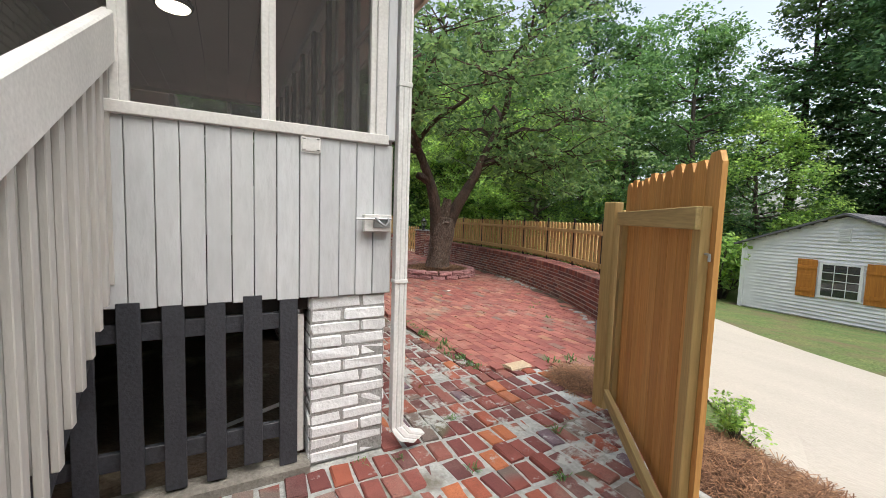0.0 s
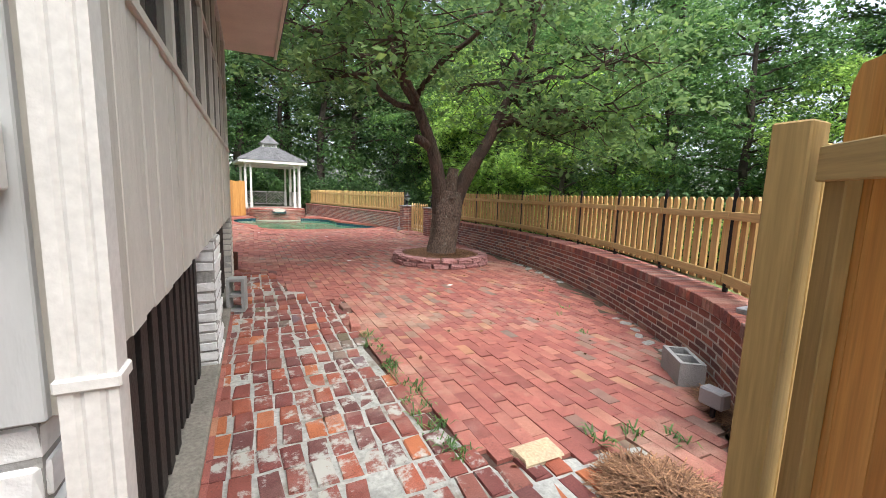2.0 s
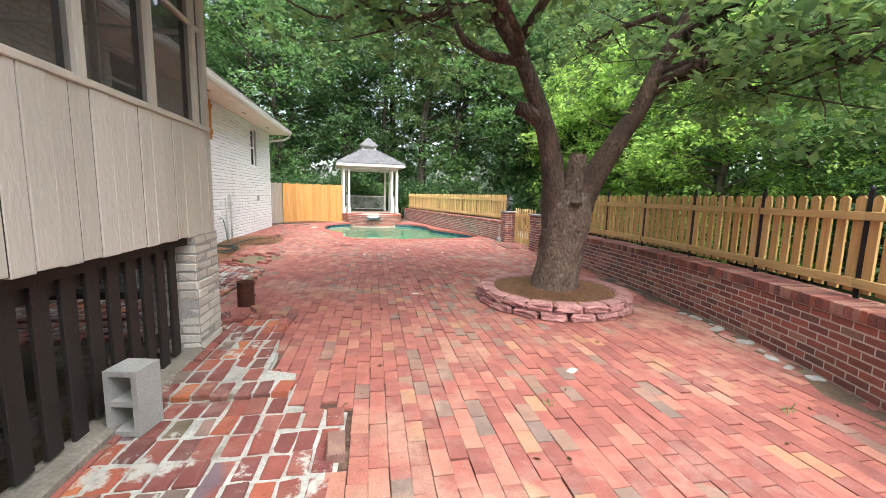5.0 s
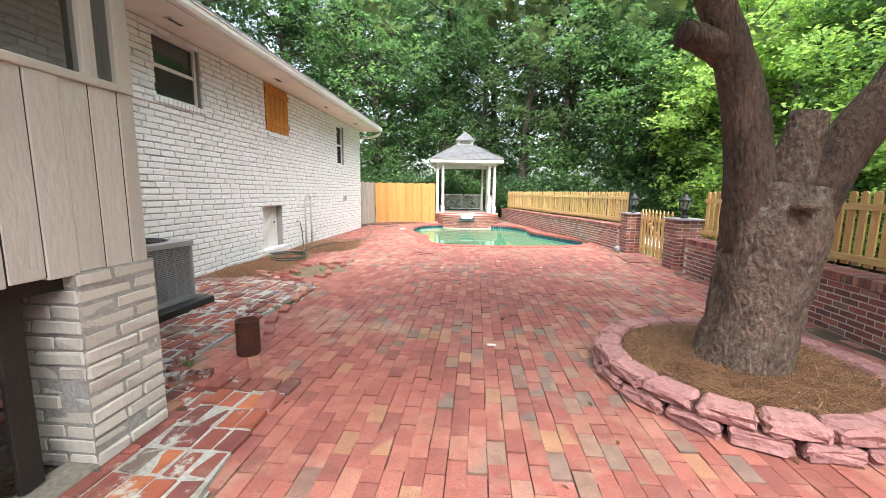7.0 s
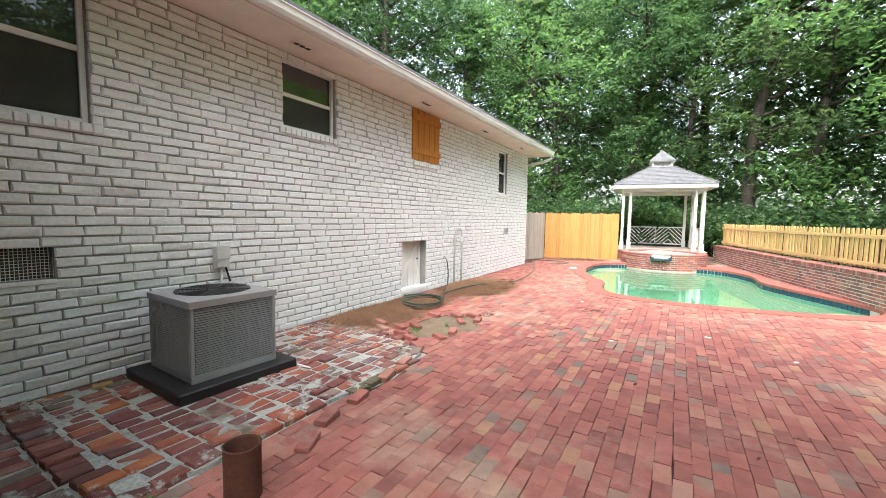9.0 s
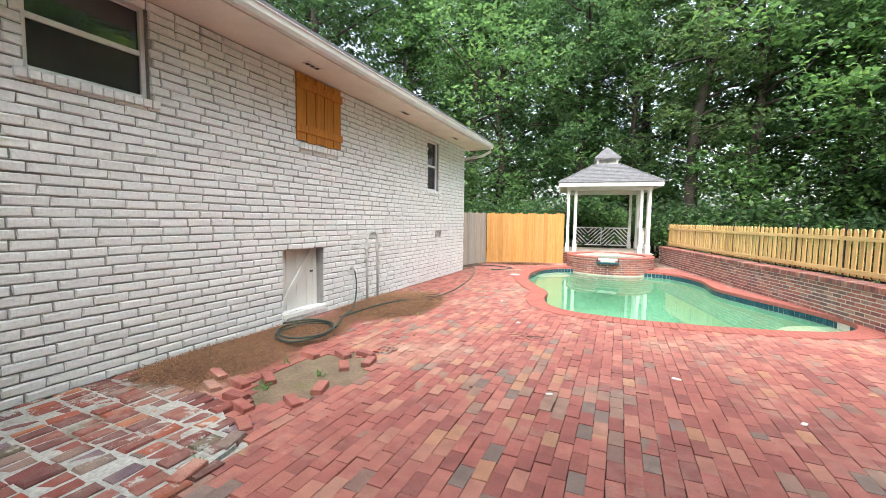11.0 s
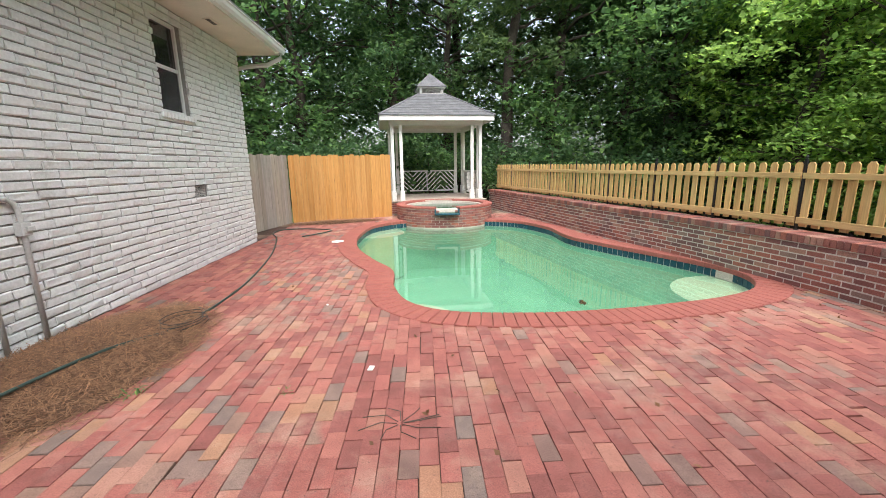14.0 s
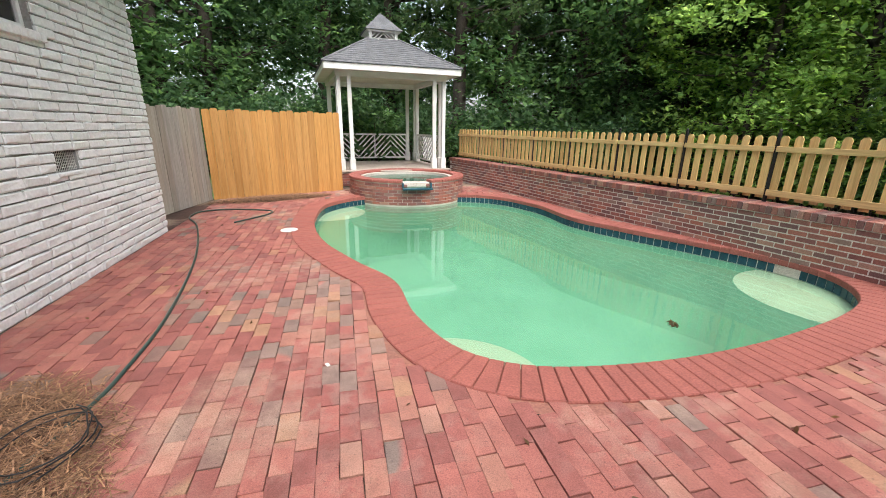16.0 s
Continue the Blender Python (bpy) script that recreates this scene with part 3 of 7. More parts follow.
bm = bmesh.new()
left = spline([(1.6, -9), (2.3, 0), (3.35, 1.3), (4.15, 2.1), (6.6, 3.4), (9.0, 5.6), (10.0, 9), (10.0, 20), (9.6, 40)], 1.2)
right = spline([(7.0, -9), (7.4, 0), (7.95, 1.75), (9.0, 3.6), (10.4, 5.4), (12.3, 8.0), (13.2, 12), (13.0, 22), (12.6, 40)], 1.2)
k = min(len(left), len(right))
left, right = left[np.linspace(0, len(left) - 1, k).astype(int)], right[np.linspace(0, len(right) - 1, k).astype(int)]
rows_ = []
for a, b in zip(left, right):
    rows_.append([bm.verts.new((*(a + (b - a) * s), float(ground_z((a + (b - a) * s)[0])) + 0.03)) for s in np.linspace(0, 1, 7)])
for a, b in zip(rows_, rows_[1:]):
    for i in range(6):
        bm.faces.new((a[i], a[i + 1], b[i + 1], b[i]))
structure("driveway", bm, M_CONC, "pale broom-finished concrete driveway", "driveway")

structure("pavement", sheet([PATIO, pool_out], -0.022), M_JOINT, "sandy bed between red patio bricks", "patio")
bare = [(-0.02 + 0.5 * math.cos(a) * (1 + 0.12 * math.sin(3 * a)), 13.1 + 0.75 * math.sin(a) * (1 + 0.1 * math.cos(5 * a))) for a in np.linspace(0, 6.283, 29)[:-1]]
structure("bare_soil", sheet([bare], -0.008), M_BARE, "bare sandy soil where bricks are missing", "soil")
structure("mortar_bed", sheet([OLD_AREA], -0.013), M_MORTAR, "crumbling white mortar between old bricks", "mortar")



def solid(poly, z0, z1):
    """A level slab with a closed outline."""
    bm = bmesh.new()
    a, b = [bm.verts.new((x, y, z0)) for x, y in poly], [bm.verts.new((x, y, z1)) for x, y in poly]
    bm.faces.new(a[::-1]), bm.faces.new(b)
    for k in range(len(poly)):
        j = (k + 1) % len(poly)
        bm.faces.new((a[k], a[j], b[j], b[k]))
    bmesh.ops.triangulate(bm, faces=bm.faces)
    bmesh.ops.recalc_face_normals(bm, faces=bm.faces)
    return bm




def shrunk(poly, f):
    c = np.mean(poly, axis=0)
    return [tuple(c + (np.array(p) - c) * f) for p in poly]


structure("slab_1", solid(shrunk(SLAB_A, 0.88), -0.05, 0.024), M_MORTAR, "raised broken edge of the old mortared paving", "paving")
structure("slab_2", solid(shrunk(SLAB_B, 0.95), -0.05, 0.020), M_MORTAR, "raised old mortared paving below the unit", "paving")
foot = WALL_A[4:]
structure("soil_strip", solid(list(map(tuple, offset_line(foot, 0.02))) + list(map(tuple, offset_line(foot, 0.20 + 0.07 * np.sin(np.arange(len(foot)) * 0.9)[:, None])))[::-1], -0.06, 0.003), M_SOIL, "damp dark soil along the foot of the brick wall", "soil")

# ---- house ----
WIN = [(8.55, 9.64, 2.36, 3.66), (11.67, 12.62, 2.74, 3.65), (14.70, 15.58, 2.76, 3.68), (19.06, 19.72, 2.30, 3.55)]
DOOR = (14.33, 15.20, 0.14, 1.11)
VENTS = [(8.96, 9.34, 1.00, 1.31), (19.54, 19.90, 1.08, 1.29)]
HOLES = WIN + [DOOR] + VENTS
wall_e = structure("wall_east", holed_wall(H0, H1, -0.1, SOFFIT + 0.02, HOLES), M_PAINTJ, "white-painted brick house wall", "wall")
wall_e.location.x = HX - 0.02
bm = B(-9.0, HX - 0.25, H1 - 0.2, H1, -0.1, 3.7)
structure("wall_north", bm, M_PAINT, "white-painted gable wall of the house", "wall")
structure("wall_west", B(-9.2, -9.0, H0, H1, -0.1, 3.7), M_PAINT, "white-painted back wall of the house", "wall")
structure("wall_south", B(-9.0, HX - 0.25, H0, H0 + 0.2, -0.1, 3.7), M_PAINT, "white-painted end wall of the house", "wall")
structure("floor", B(-9.0, HX - 0.25, H0 + 0.2, H1 - 0.2, 1.0, 1.15), M_DARK, "dark floor inside the house", "floor")

# soffit, fascia, gutter and roof
EX = -1.02
structure("soffit", B(HX - 0.3, EX, H0 - 0.3, H1 + 0.35, SOFFIT, SOFFIT + 0.02), M_SOFFIT, "cream-painted soffit under the eaves", "soffit")
structure("ceiling", B(-9.2, HX - 0.31, H0, H1, SOFFIT, SOFFIT + 0.1), M_DARK, "dark ceiling inside the house", "ceiling")
bm = bmesh.new()
for (x0, z0), (x1, z1) in (((EX + 0.06, SOFFIT + 0.17), (-5.4, 5.35)), ((-5.4, 5.35), (-9.8, SOFFIT + 0.17))):
    bm.faces.new([bm.verts.new(p) for p in ((x0, H0 - 0.4, z0), (x0, H1 + 0.45, z0), (x1, H1 + 0.45, z1), (x1, H0 - 0.4, z1))])
r = bmesh.ops.extrude_face_region(bm, geom=bm.faces[:])
bmesh.ops.translate(bm, verts=[v for v in r["geom"] if isinstance(v, bmesh.types.BMVert)], vec=(0, 0, 0.05))
structure("roof", bm, M_SHINGLE, "grey shingle house roof", "roof")
structure("gable", B(-9.2, HX, H1 - 0.15, H1 - 0.05, SOFFIT, 4.0), M_TRIM, "white gable boards", "wall")
bm = bmesh.new()
prof = [(0, 0.0), (0.07, 0.0), (0.095, 0.045), (0.10, 0.10), (0.115, 0.115), (0.115, 0.125), (0, 0.125)]
a = [bm.verts.new((EX + x, H0 - 0.4, SOFFIT + 0.02 + z)) for x, z in prof]
b = [bm.verts.new((EX + x, H1 + 0.42, SOFFIT + 0.02 + z)) for x, z in prof]
for i in range(len(prof)):
    j = (i + 1) % len(prof)
    bm.faces.new((a[i], a[j], b[j], b[i]))
bm.faces.new(a[::-1]), bm.faces.new(b)
gutter = tagged(part("gutter", bm, M_GUTTER), "white metal gutter along the house eave", "gutter", "", "structure")
bm = tube(bmesh.new(), [(EX + 0.05, H1 + 0.3, SOFFIT + 0.03), (EX + 0.05, H1 + 0.3, SOFFIT - 0.06), (EX - 0.2, H1 + 0.25, SOFFIT - 0.2), (-1.6, H1 + 0.1, SOFFIT - 0.27), (-1.95, H1 + 0.07, SOFFIT - 0.36), (-2.0, H1 + 0.06, 2.8), (-2.0, H1 + 0.06, 0.05)], 0.042, 8)
ds = tagged(part("downspout", bm, M_GUTTER, None, "", True), "white downspout at the house corner", "downspout")


def soffit_vent(y):
    v = thing("soffit_vent", "small slotted brown vent in the soffit", "vent", "soffit vents", at=(-1.36, y, SOFFIT - 0.004))
    part("frame", B(-0.055, 0.055, -0.15, 0.15, -0.008, 0.002), M_SOFFIT, v)
    for i in range(3):
        part("slot", B(-0.03, 0.03, -0.125 + 0.09 * i, -0.055 + 0.09 * i, -0.011, -0.007), M_BROWN, v)


for y in (9.0, 11.7, 14.6, 17.3, 20.0):
    soffit_vent(y)


def house_window(i, y0, y1, z0, z1):
    w = thing("window_%d" % i, "white double-hung window with dark glass", "window", "house windows", "structure", at=(HX - 0.1, y0, z0))
    wd, ht, f = y1 - y0, z1 - z0, 0.045
    fr = bmesh.new()
    for a in ((0, f, 0, ht), (wd - f, wd, 0, ht), (f, wd - f, 0, f), (f, wd - f, ht - f, ht)):
        box(fr, -0.05, 0.03, a[0], a[1], a[2], a[3], 0.004)
    part("window_frame", fr, M_VINYL, w)
    part("meeting_rail", B(-0.03, 0.02, f, wd - f, ht / 2 - 0.025, ht / 2 + 0.025, 0.004), M_VINYL, w)
    for a, b in ((f, ht / 2 - 0.025), (ht / 2 + 0.025, ht - f)):
        part("pane", B(-0.012, -0.006, f, wd - f, a, b), M_GLASS, w)
    part("lower_screen", B(0.0, 0.004, f, wd - f, f, ht / 2 - 0.025), M_SCREEN, w)
    k = int(round((wd + 0.16) / 0.085))
    for j in range(k):
        y = -0.08 + (wd + 0.16) * j / k
        part("sill_brick", B(0.02, 0.135, y + 0.004, y + (wd + 0.16) / k - 0.004, -0.085, -0.005, 0.008), M_PAINT, w)


for i, h in enumerate(WIN):
    if i != 2:
        house_window(i + 1, *h)
sh = thing("shutter", "orange-stained board shutter closed over an opening", "shutter", at=(HX + 0.004, 14.60, 2.70))
for j in range(5):
    part("board", B(0.0, 0.022, 0.012 + 0.206 * j, 0.206 * j + 0.204, 0.0 if j % 2 else 0.02, 1.0 if j != 3 else 0.985, 0.003), M_SHUTTER, sh)
for z in (0.14, 0.78):
    part("batten", B(0.022, 0.044, 0.0, 1.05, z, z + 0.115, 0.003), M_SHUTTER, sh)
for j in range(11):
    part("sill_brick", B(-0.02, 0.045, 0.06 + 0.085 * j, 0.06 + 0.085 * j + 0.077, -0.1, -0.02, 0.006), M_PAINT, sh)

cd = thing("door_1", "white plank crawl-space door with a diagonal brace", "door", "", "structure", at=(HX - 0.17, DOOR[0], DOOR[2]))
for j in range(4):
    part("plank", B(-0.02, 0.0, 0.005 + 0.2165 * j, 0.2165 * (j + 1) - 0.003, 0.01, 0.96, 0.002), M_TRIM, cd)
part("brace", B(0.0, 0.02, -0.045, 0.045, -0.56, 0.56, 0.003, m=Matrix.Translation((0, 0.43, 0.48)) @ Matrix.Rotation(radians(-38), 4, "X")), M_TRIM, cd)
part("stile", B(0.0, 0.021, 0.005, 0.09, 0.01, 0.96, 0.003), M_TRIM, cd)
part("stile", B(0.0, 0.021, 0.775, 0.862, 0.01, 0.96, 0.003), M_TRIM, cd)
part("threshold", B(-0.05, 0.19, -0.02, 0.89, -0.07, 0.008, 0.008), M_PAINT, cd)
part("latch", B(0.02, 0.035, 0.70, 0.76, 0.55, 0.58, 0.003), M_IRON, cd)
part("lintel", B(0.0, 0.165, 0.0, 0.87, 0.955, 0.975), M_BROWN, cd)

for y0, y1, z0, z1 in VENTS:
    v = thing("wall_vent", "white mesh foundation vent in the brick wall", "vent", "foundation vents", at=(HX - 0.04, y0, z0))
    part("backing", B(-0.1, -0.08, 0, y1 - y0, 0, z1 - z0), M_DARK, v)
    gr = bmesh.new()
    for y in np.arange(0.012, y1 - y0, 0.026):
        box(gr, -0.004, 0.0, y - 0.0018, y + 0.0018, 0, z1 - z0)
    for z in np.arange(0.012, z1 - z0, 0.026):
        box(gr, -0.003, 0.001, 0, y1 - y0, z - 0.0018, z + 0.0018)
    part("grille", gr, M_TRIM, v)
    part("sill", B(-0.03, 0.055, -0.01, y1 - y0 + 0.01, -0.04, 0.0, 0.008), M_PAINT, v)

# ---- screened porch ----
PX, PY0, PY1 = 0.90, 2.34, 8.30
SB, SW = 1.03, 1.97             # foot of the boards, screen sill
porch_floor = structure("porch_floor", B(HX + 0.02, PX - 0.05, PY0 + 0.06, PY1 - 0.05, 0.95, 1.06), M_BROWN, "dark painted porch floor", "floor")


def siding_front():
    w = thing("porch_wall", "white vertical board siding below the porch screens", "wall", "porch walls", "structure", at=(0, PY0, SB))
    edges = [-1.62, -1.5, -1.38, -1.26, -1.14, -1.02, -0.9, -0.78, -0.66, -0.54, -0.42, -0.305, -0.202, -0.094, 0.021, 0.127, 0.239, 0.357, 0.465, 0.578, 0.679, 0.785, PX]
    for i, (a, b) in enumerate(zip(edges, edges[1:])):
        d = 0.004 * math.sin(i * 5.1)
        part("board", B(a + 0.002, b - 0.0025, -0.012 + d, 0.02, 0.004 * math.sin(i * 3), SW - SB - 0.03, 0.003), M_SIDING, w)
    part("sill", B(-1.62, PX - 0.03, -0.03, 0.06, SW - SB - 0.03, SW - SB + 0.03, 0.005), M_TRIM, w)
    return w


def siding_side():
    w = thing("porch_wall", "cream-white vertical board siding below the porch screens", "wall", "porch walls", "structure", at=(PX, 0, SB))
    y, i = PY0 + 0.004, 0
    while y < PY1 - 0.02:
        wd = 0.15 + 0.012 * math.sin(i * 2.7)
        b = min(y + wd, PY1)
        part("board", B(-0.02, 0.012 + 0.004 * math.sin(i * 4.4), y + 0.0035, b - 0.0035, -0.012 * abs(math.sin(i * 1.7)), SW - SB - 0.03, 0.003), M_CREAM, w)
        # An added dark strip fills each gap and paints its deep shade.
        if b < PY1:
            part("seam", B(-0.02, 0.006, b - 0.0035, b + 0.0035, 0.0, SW - SB - 0.035), M_BROWN, w, "dark strip for the shade between boards")
        y, i = b, i + 1
    part("sill", B(-0.06, 0.025, PY0 + 0.06, PY1, SW - SB - 0.03, SW - SB + 0.012, 0.005), M_CREAM, w)
    return w


siding_front()
siding_side()
structure("porch_wall_back", B(-1.6, PX - 0.03, PY1 - 0.05, PY1, SB, SW), M_SIDING, "white board wall at the far end of the porch", "wall")
PZ = 3.42


def screen_bay(name, label, u0, u1, z0, z1, along_y, at):
    """A screened opening between posts: two stiles, rails, a middle rail and the dark mesh."""
    s = thing(name, label, "screen", "porch screens", "structure", at=at, rz=90 if along_y else 0)
    for a, b in ((u0, u0 + 0.035), (u1 - 0.035, u1)):
        part("stile", B(a, b, -0.03, 0.03, z0, z1, 0.003), M_TRIM if not along_y else M_CREAM, s)
    part("rail", B(u0 + 0.035, u1 - 0.035, -0.024, 0.024, z0 + 0.80, z0 + 0.835, 0.003), M_TRIM if not along_y else M_CREAM, s)
    part("mesh", B(u0 + 0.035, u1 - 0.035, -0.002, 0.0, z0, z1), M_SCREEN, s)
    if along_y:
        part("inner_frame", B(u0 - 0.03, u0 + 0.05, 0.03, 0.07, z0, z1, 0.003), M_BROWN, s)
    return s


for a, b in zip((2.42, 3.12, 3.82, 4.53, 5.24, 5.95, 6.66, 7.37, 8.07), (3.12, 3.82, 4.53, 5.24, 5.95, 6.66, 7.37, 8.07, 8.27)):
    screen_bay("porch_screen", "dark insect screen in a cream wooden frame", a, b, SW, PZ, True, (PX - 0.02, 0, 0))
for a, b in ((-1.0, -0.43), (-0.43, 0.2), (0.2, 0.79)):
    screen_bay("porch_screen", "dark insect screen in a white wooden frame", a, b, SW + 0.03, PZ, False, (0, PY0 + 0.02, 0))
for a, b in ((-1.6, -0.8), (-0.8, 0.05), (0.05, 0.84)):
    screen_bay("porch_screen", "dark insect screen in a white wooden frame", a, b, SW, PZ, False, (0, PY1 - 0.02, 0))
post = thing("porch_post", "white corner post of the porch", "post", "porch posts", at=(PX, PY0, SW))
part("shaft", B(-0.11, -0.045, -0.02, 0.07, 0, PZ - SW, 0.004), M_TRIM, post)
part("trim_board", B(-0.045, 0.012, -0.025, 0.085, 0, PZ - SW, 0.004), M_SIDING, post)
post = thing("porch_post", "cream corner post of the porch", "post", "porch posts", at=(PX, PY1, SW))
part("shaft", B(-0.09, 0.012, -0.085, 0.012, 0, PZ - SW, 0.004), M_CREAM, post)
structure("porch_beam", B(PX - 0.1, PX + 0.02, PY0 - 0.02, PY1 + 0.01, PZ, PZ + 0.2, 0.004), M_SIDING, "cream beam above the porch screens", "beam")
structure("porch_beam_front", B(HX + 0.05, PX - 0.1, PY0 - 0.02, PY0 + 0.1, PZ, PZ + 0.2, 0.004), M_TRIM, "white beam above the porch screens", "beam")
bm = bmesh.new()
for k in range(9):
    box(bm, HX + 0.03 + k * 0.285, HX + 0.03 + (k + 1) * 0.285 - 0.008, PY0 + 0.1, PY1 - 0.02, PZ + 0.08, PZ + 0.1)
structure("porch_ceiling", bm, plain("ceiling_boards", (0.58, 0.52, 0.50), 0.6), "dusky painted board porch ceiling", "ceiling")
# the porch roof's overhang
bm = B(PX - 0.1, 1.58, 1.95, 8.62, PZ + 0.06, PZ + 0.09)
structure("porch_soffit", bm, M_SOFFIT, "cream soffit of the porch roof", "soffit")
structure("porch_fascia", B(1.58, 1.62, 1.9, 8.66, PZ + 0.03, PZ + 0.27, 0.005), M_SOFFIT, "cream fascia board of the porch roof", "fascia")
bm = bmesh.new()
vs = [(1.68, 1.85, 3.68), (1.68, 8.7, 3.68), (-1.75, 8.7, 4.35), (-1.75, 1.85, 4.35)]
bm.faces.new([bm.verts.new(p) for p in vs])
r = bmesh.ops.extrude_face_region(bm, geom=bm.faces[:])
bmesh.ops.translate(bm, verts=[v for v in r["geom"] if isinstance(v, bmesh.types.BMVert)], vec=(0, 0, 0.06))
structure("porch_roof", bm, M_SHINGLE, "grey shingle porch roof", "roof")
for y in (1.93, 8.6):
    bm = bmesh.new()
    for yy in (y, y + 0.03):
        bm.faces.new([bm.verts.new(p) for p in ((1.6, yy, PZ + 0.1), (1.6, yy, 3.69), (HX, yy, 4.33), (HX, yy, PZ + 0.1))])
    structure("porch_gable", bm, M_SOFFIT, "cream end boards of the porch roof", "gable")

lamp = thing("ceiling_lamp", "round flush ceiling lamp, lit, with a dark metal rim", "lamp", at=(-0.43, 4.75, PZ + 0.075))
part("rim", lathe(bmesh.new(), [(0.0, 0.0), (0.16, 0.0), (0.17, -0.03), (0.16, -0.06), (0.14, -0.06)], 28), M_BROWN, lamp, "dark bronze rim", True)
m_glow = bpy.data.materials.new("lamp_glow")
m_glow.use_nodes = True
m_glow.node_tree.nodes["Principled BSDF"].inputs["Emission Color"].default_value = (1, 0.86, 0.68, 1)
m_glow.node_tree.nodes["Principled BSDF"].inputs["Emission Strength"].default_value = 6.0
part("diffuser", lathe(bmesh.new(), [(0.145, -0.055), (0.13, -0.075), (0.07, -0.088), (0.0, -0.09)], 28), m_glow, lamp, "glowing white diffuser", True)


# piers, lattice below the porch
def brick_pier(at, wx, wy, courses, material, label):
    p = thing("brick_pier", label, "pier", "porch piers", at=at)
    part("core", B(0.004, wx - 0.004, 0.004, wy - 0.004, 0, courses * 0.079), M_PAINTJ, p)
    rs = random.Random(int(at[1] * 100))
    for c in range(courses):
        z0, z1 = c * 0.079 + 0.006, (c + 1) * 0.079 - 0.005
        for axis, ln in ((0, wx), (1, wy)):
            cuts = [0, ln * 0.42, ln] if (c + axis) % 2 else [0, ln * 0.66, ln]
            for a, b in zip(cuts, cuts[1:]):
                j = rs.uniform(-0.006, 0.006)
                for side in (0, 1):
                    q = (-0.002 + j, 0.06) if not side else ((wy if axis == 0 else wx) - 0.06, (wy if axis == 0 else wx) + 0.002 + j)
                    e = (a + 0.006, b - 0.006)
                    bm = B(e[0], e[1], q[0], q[1], z0, z1, 0.008) if axis == 0 else B(q[0], q[1], e[0] + 0.002, e[1] - 0.002, z0, z1 - 0.002, 0.008)
                    for v in bm.verts:
                        v.co += Vector((rs.uniform(-1, 1), rs.uniform(-1, 1), rs.uniform(-1, 1))) * 0.0045
                    part("brick", bm, material, p)
    return p


brick_pier((0.42, PY0 + 0.01, 0.0), 0.46, 0.40, 13, M_PAINT, "white-painted rough brick pier under the porch corner")
brick_pier((0.52, 4.95, 0.0), 0.42, 0.55, 13, M_PAINT, "white-painted brick pier under the porch side")
brick_pier((0.46, 7.86, 0.0), 0.46, 0.48, 13, M_CREAM, "grey-cream painted brick pier under the far porch corner")


def slat_screen(label, u, at, along_y, w, zs, material):
    s = thing("slat_screen", label, "lattice", "slats under the porch", at=at, rz=90 if along_y else 0)
    sg = 1
    for i, a in enumerate(u):
        part("slat", B(a, a + w, sg * -0.02 - 0.012, sg * -0.02 + 0.012, zs[0] + 0.03 * math.sin(i * 2.3), zs[1], 0.003), material, s)
    for z in (0.22, 0.86):
        part("rail", B(u[0], u[-1] + w, sg * 0.012 - 0.018, sg * 0.012 + 0.018, z, z + 0.09, 0.003), material, s)
    return s


slat_screen("charcoal-painted board slats under the porch", [-1.55, -1.37, -1.19, -1.01, -0.83, -0.65, -0.469, -0.290, -0.107, 0.070, 0.254], (0, PY0 + 0.02, 0.0), False, 0.095, (0.08, 1.06), M_CHAR)
slat_screen("dark brown board slats under the porch", list(np.arange(2.86, 4.85, 0.185)), (PX - 0.1, 0, 0.0), True, 0.105, (0.06, 1.05), M_BROWN)
slat_screen("dark brown board slats under the porch", list(np.arange(5.55, 7.75, 0.185)), (PX - 0.1, 0, 0.0), True, 0.105, (0.06, 1.05), M_BROWN)
structure("porch_footing", B(PX - 0.14, PX + 0.05, 2.75, 7.85, -0.05, 0.05, 0.012), M_FOOT, "rough concrete footing under the slats", "footing")
structure("porch_footing_front", B(-1.7, 0.42, PY0 - 0.05, PY0 + 0.1, -0.05, 0.05, 0.012), M_FOOT, "rough concrete footing below the porch front", "footing")
bm = sheet([[(HX, 2.4), (0.75, 2.4), (0.75, 8.2), (HX, 8.2)]], -0.02)
structure("crawl_floor", bm, M_SOIL, "bare soil under the porch", "soil")
ch = thing("perforated_strap", "perforated metal strap hanging under the porch", "strap", at=(-0.4, PY0 + 0.12, 0.2))
part("strap", B(0, 0.85, -0.001, 0.001, -0.012, 0.012, m=Matrix.Rotation(radians(-14), 4, "Y")), M_STEEL, ch)
part("white_batten", B(0.76, 0.795, -0.06, -0.02, -0.12, 0.72, 0.002), M_TRIM, ch)

dspout = thing("downspout", "white ribbed metal downspout with a crumpled outlet", "downspout", at=(0.965, PY0 - 0.015, 0))
bm = bmesh.new()
sec = [(-0.04, -0.03), (-0.02, -0.03), (-0.013, -0.024), (-0.006, -0.03), (0.014, -0.03), (0.02, -0.024), (0.026, -0.03), (0.04, -0.03), (0.04, 0.03), (-0.04, 0.03)]
path_ = [(0, 0, 3.5), (0, 0, 2.2), (0, 0, 1.1), (0, 0, 0.14), (0.012, -0.01, 0.08), (0.05, -0.03, 0.035), (0.13, -0.06, 0.02)]
rings = [[bm.verts.new((p[0] + x, p[1] + y, p[2] + (0.6 * x + 0.05 if i >= 4 else 0))) for x, y in sec] for i, p in enumerate(path_)]
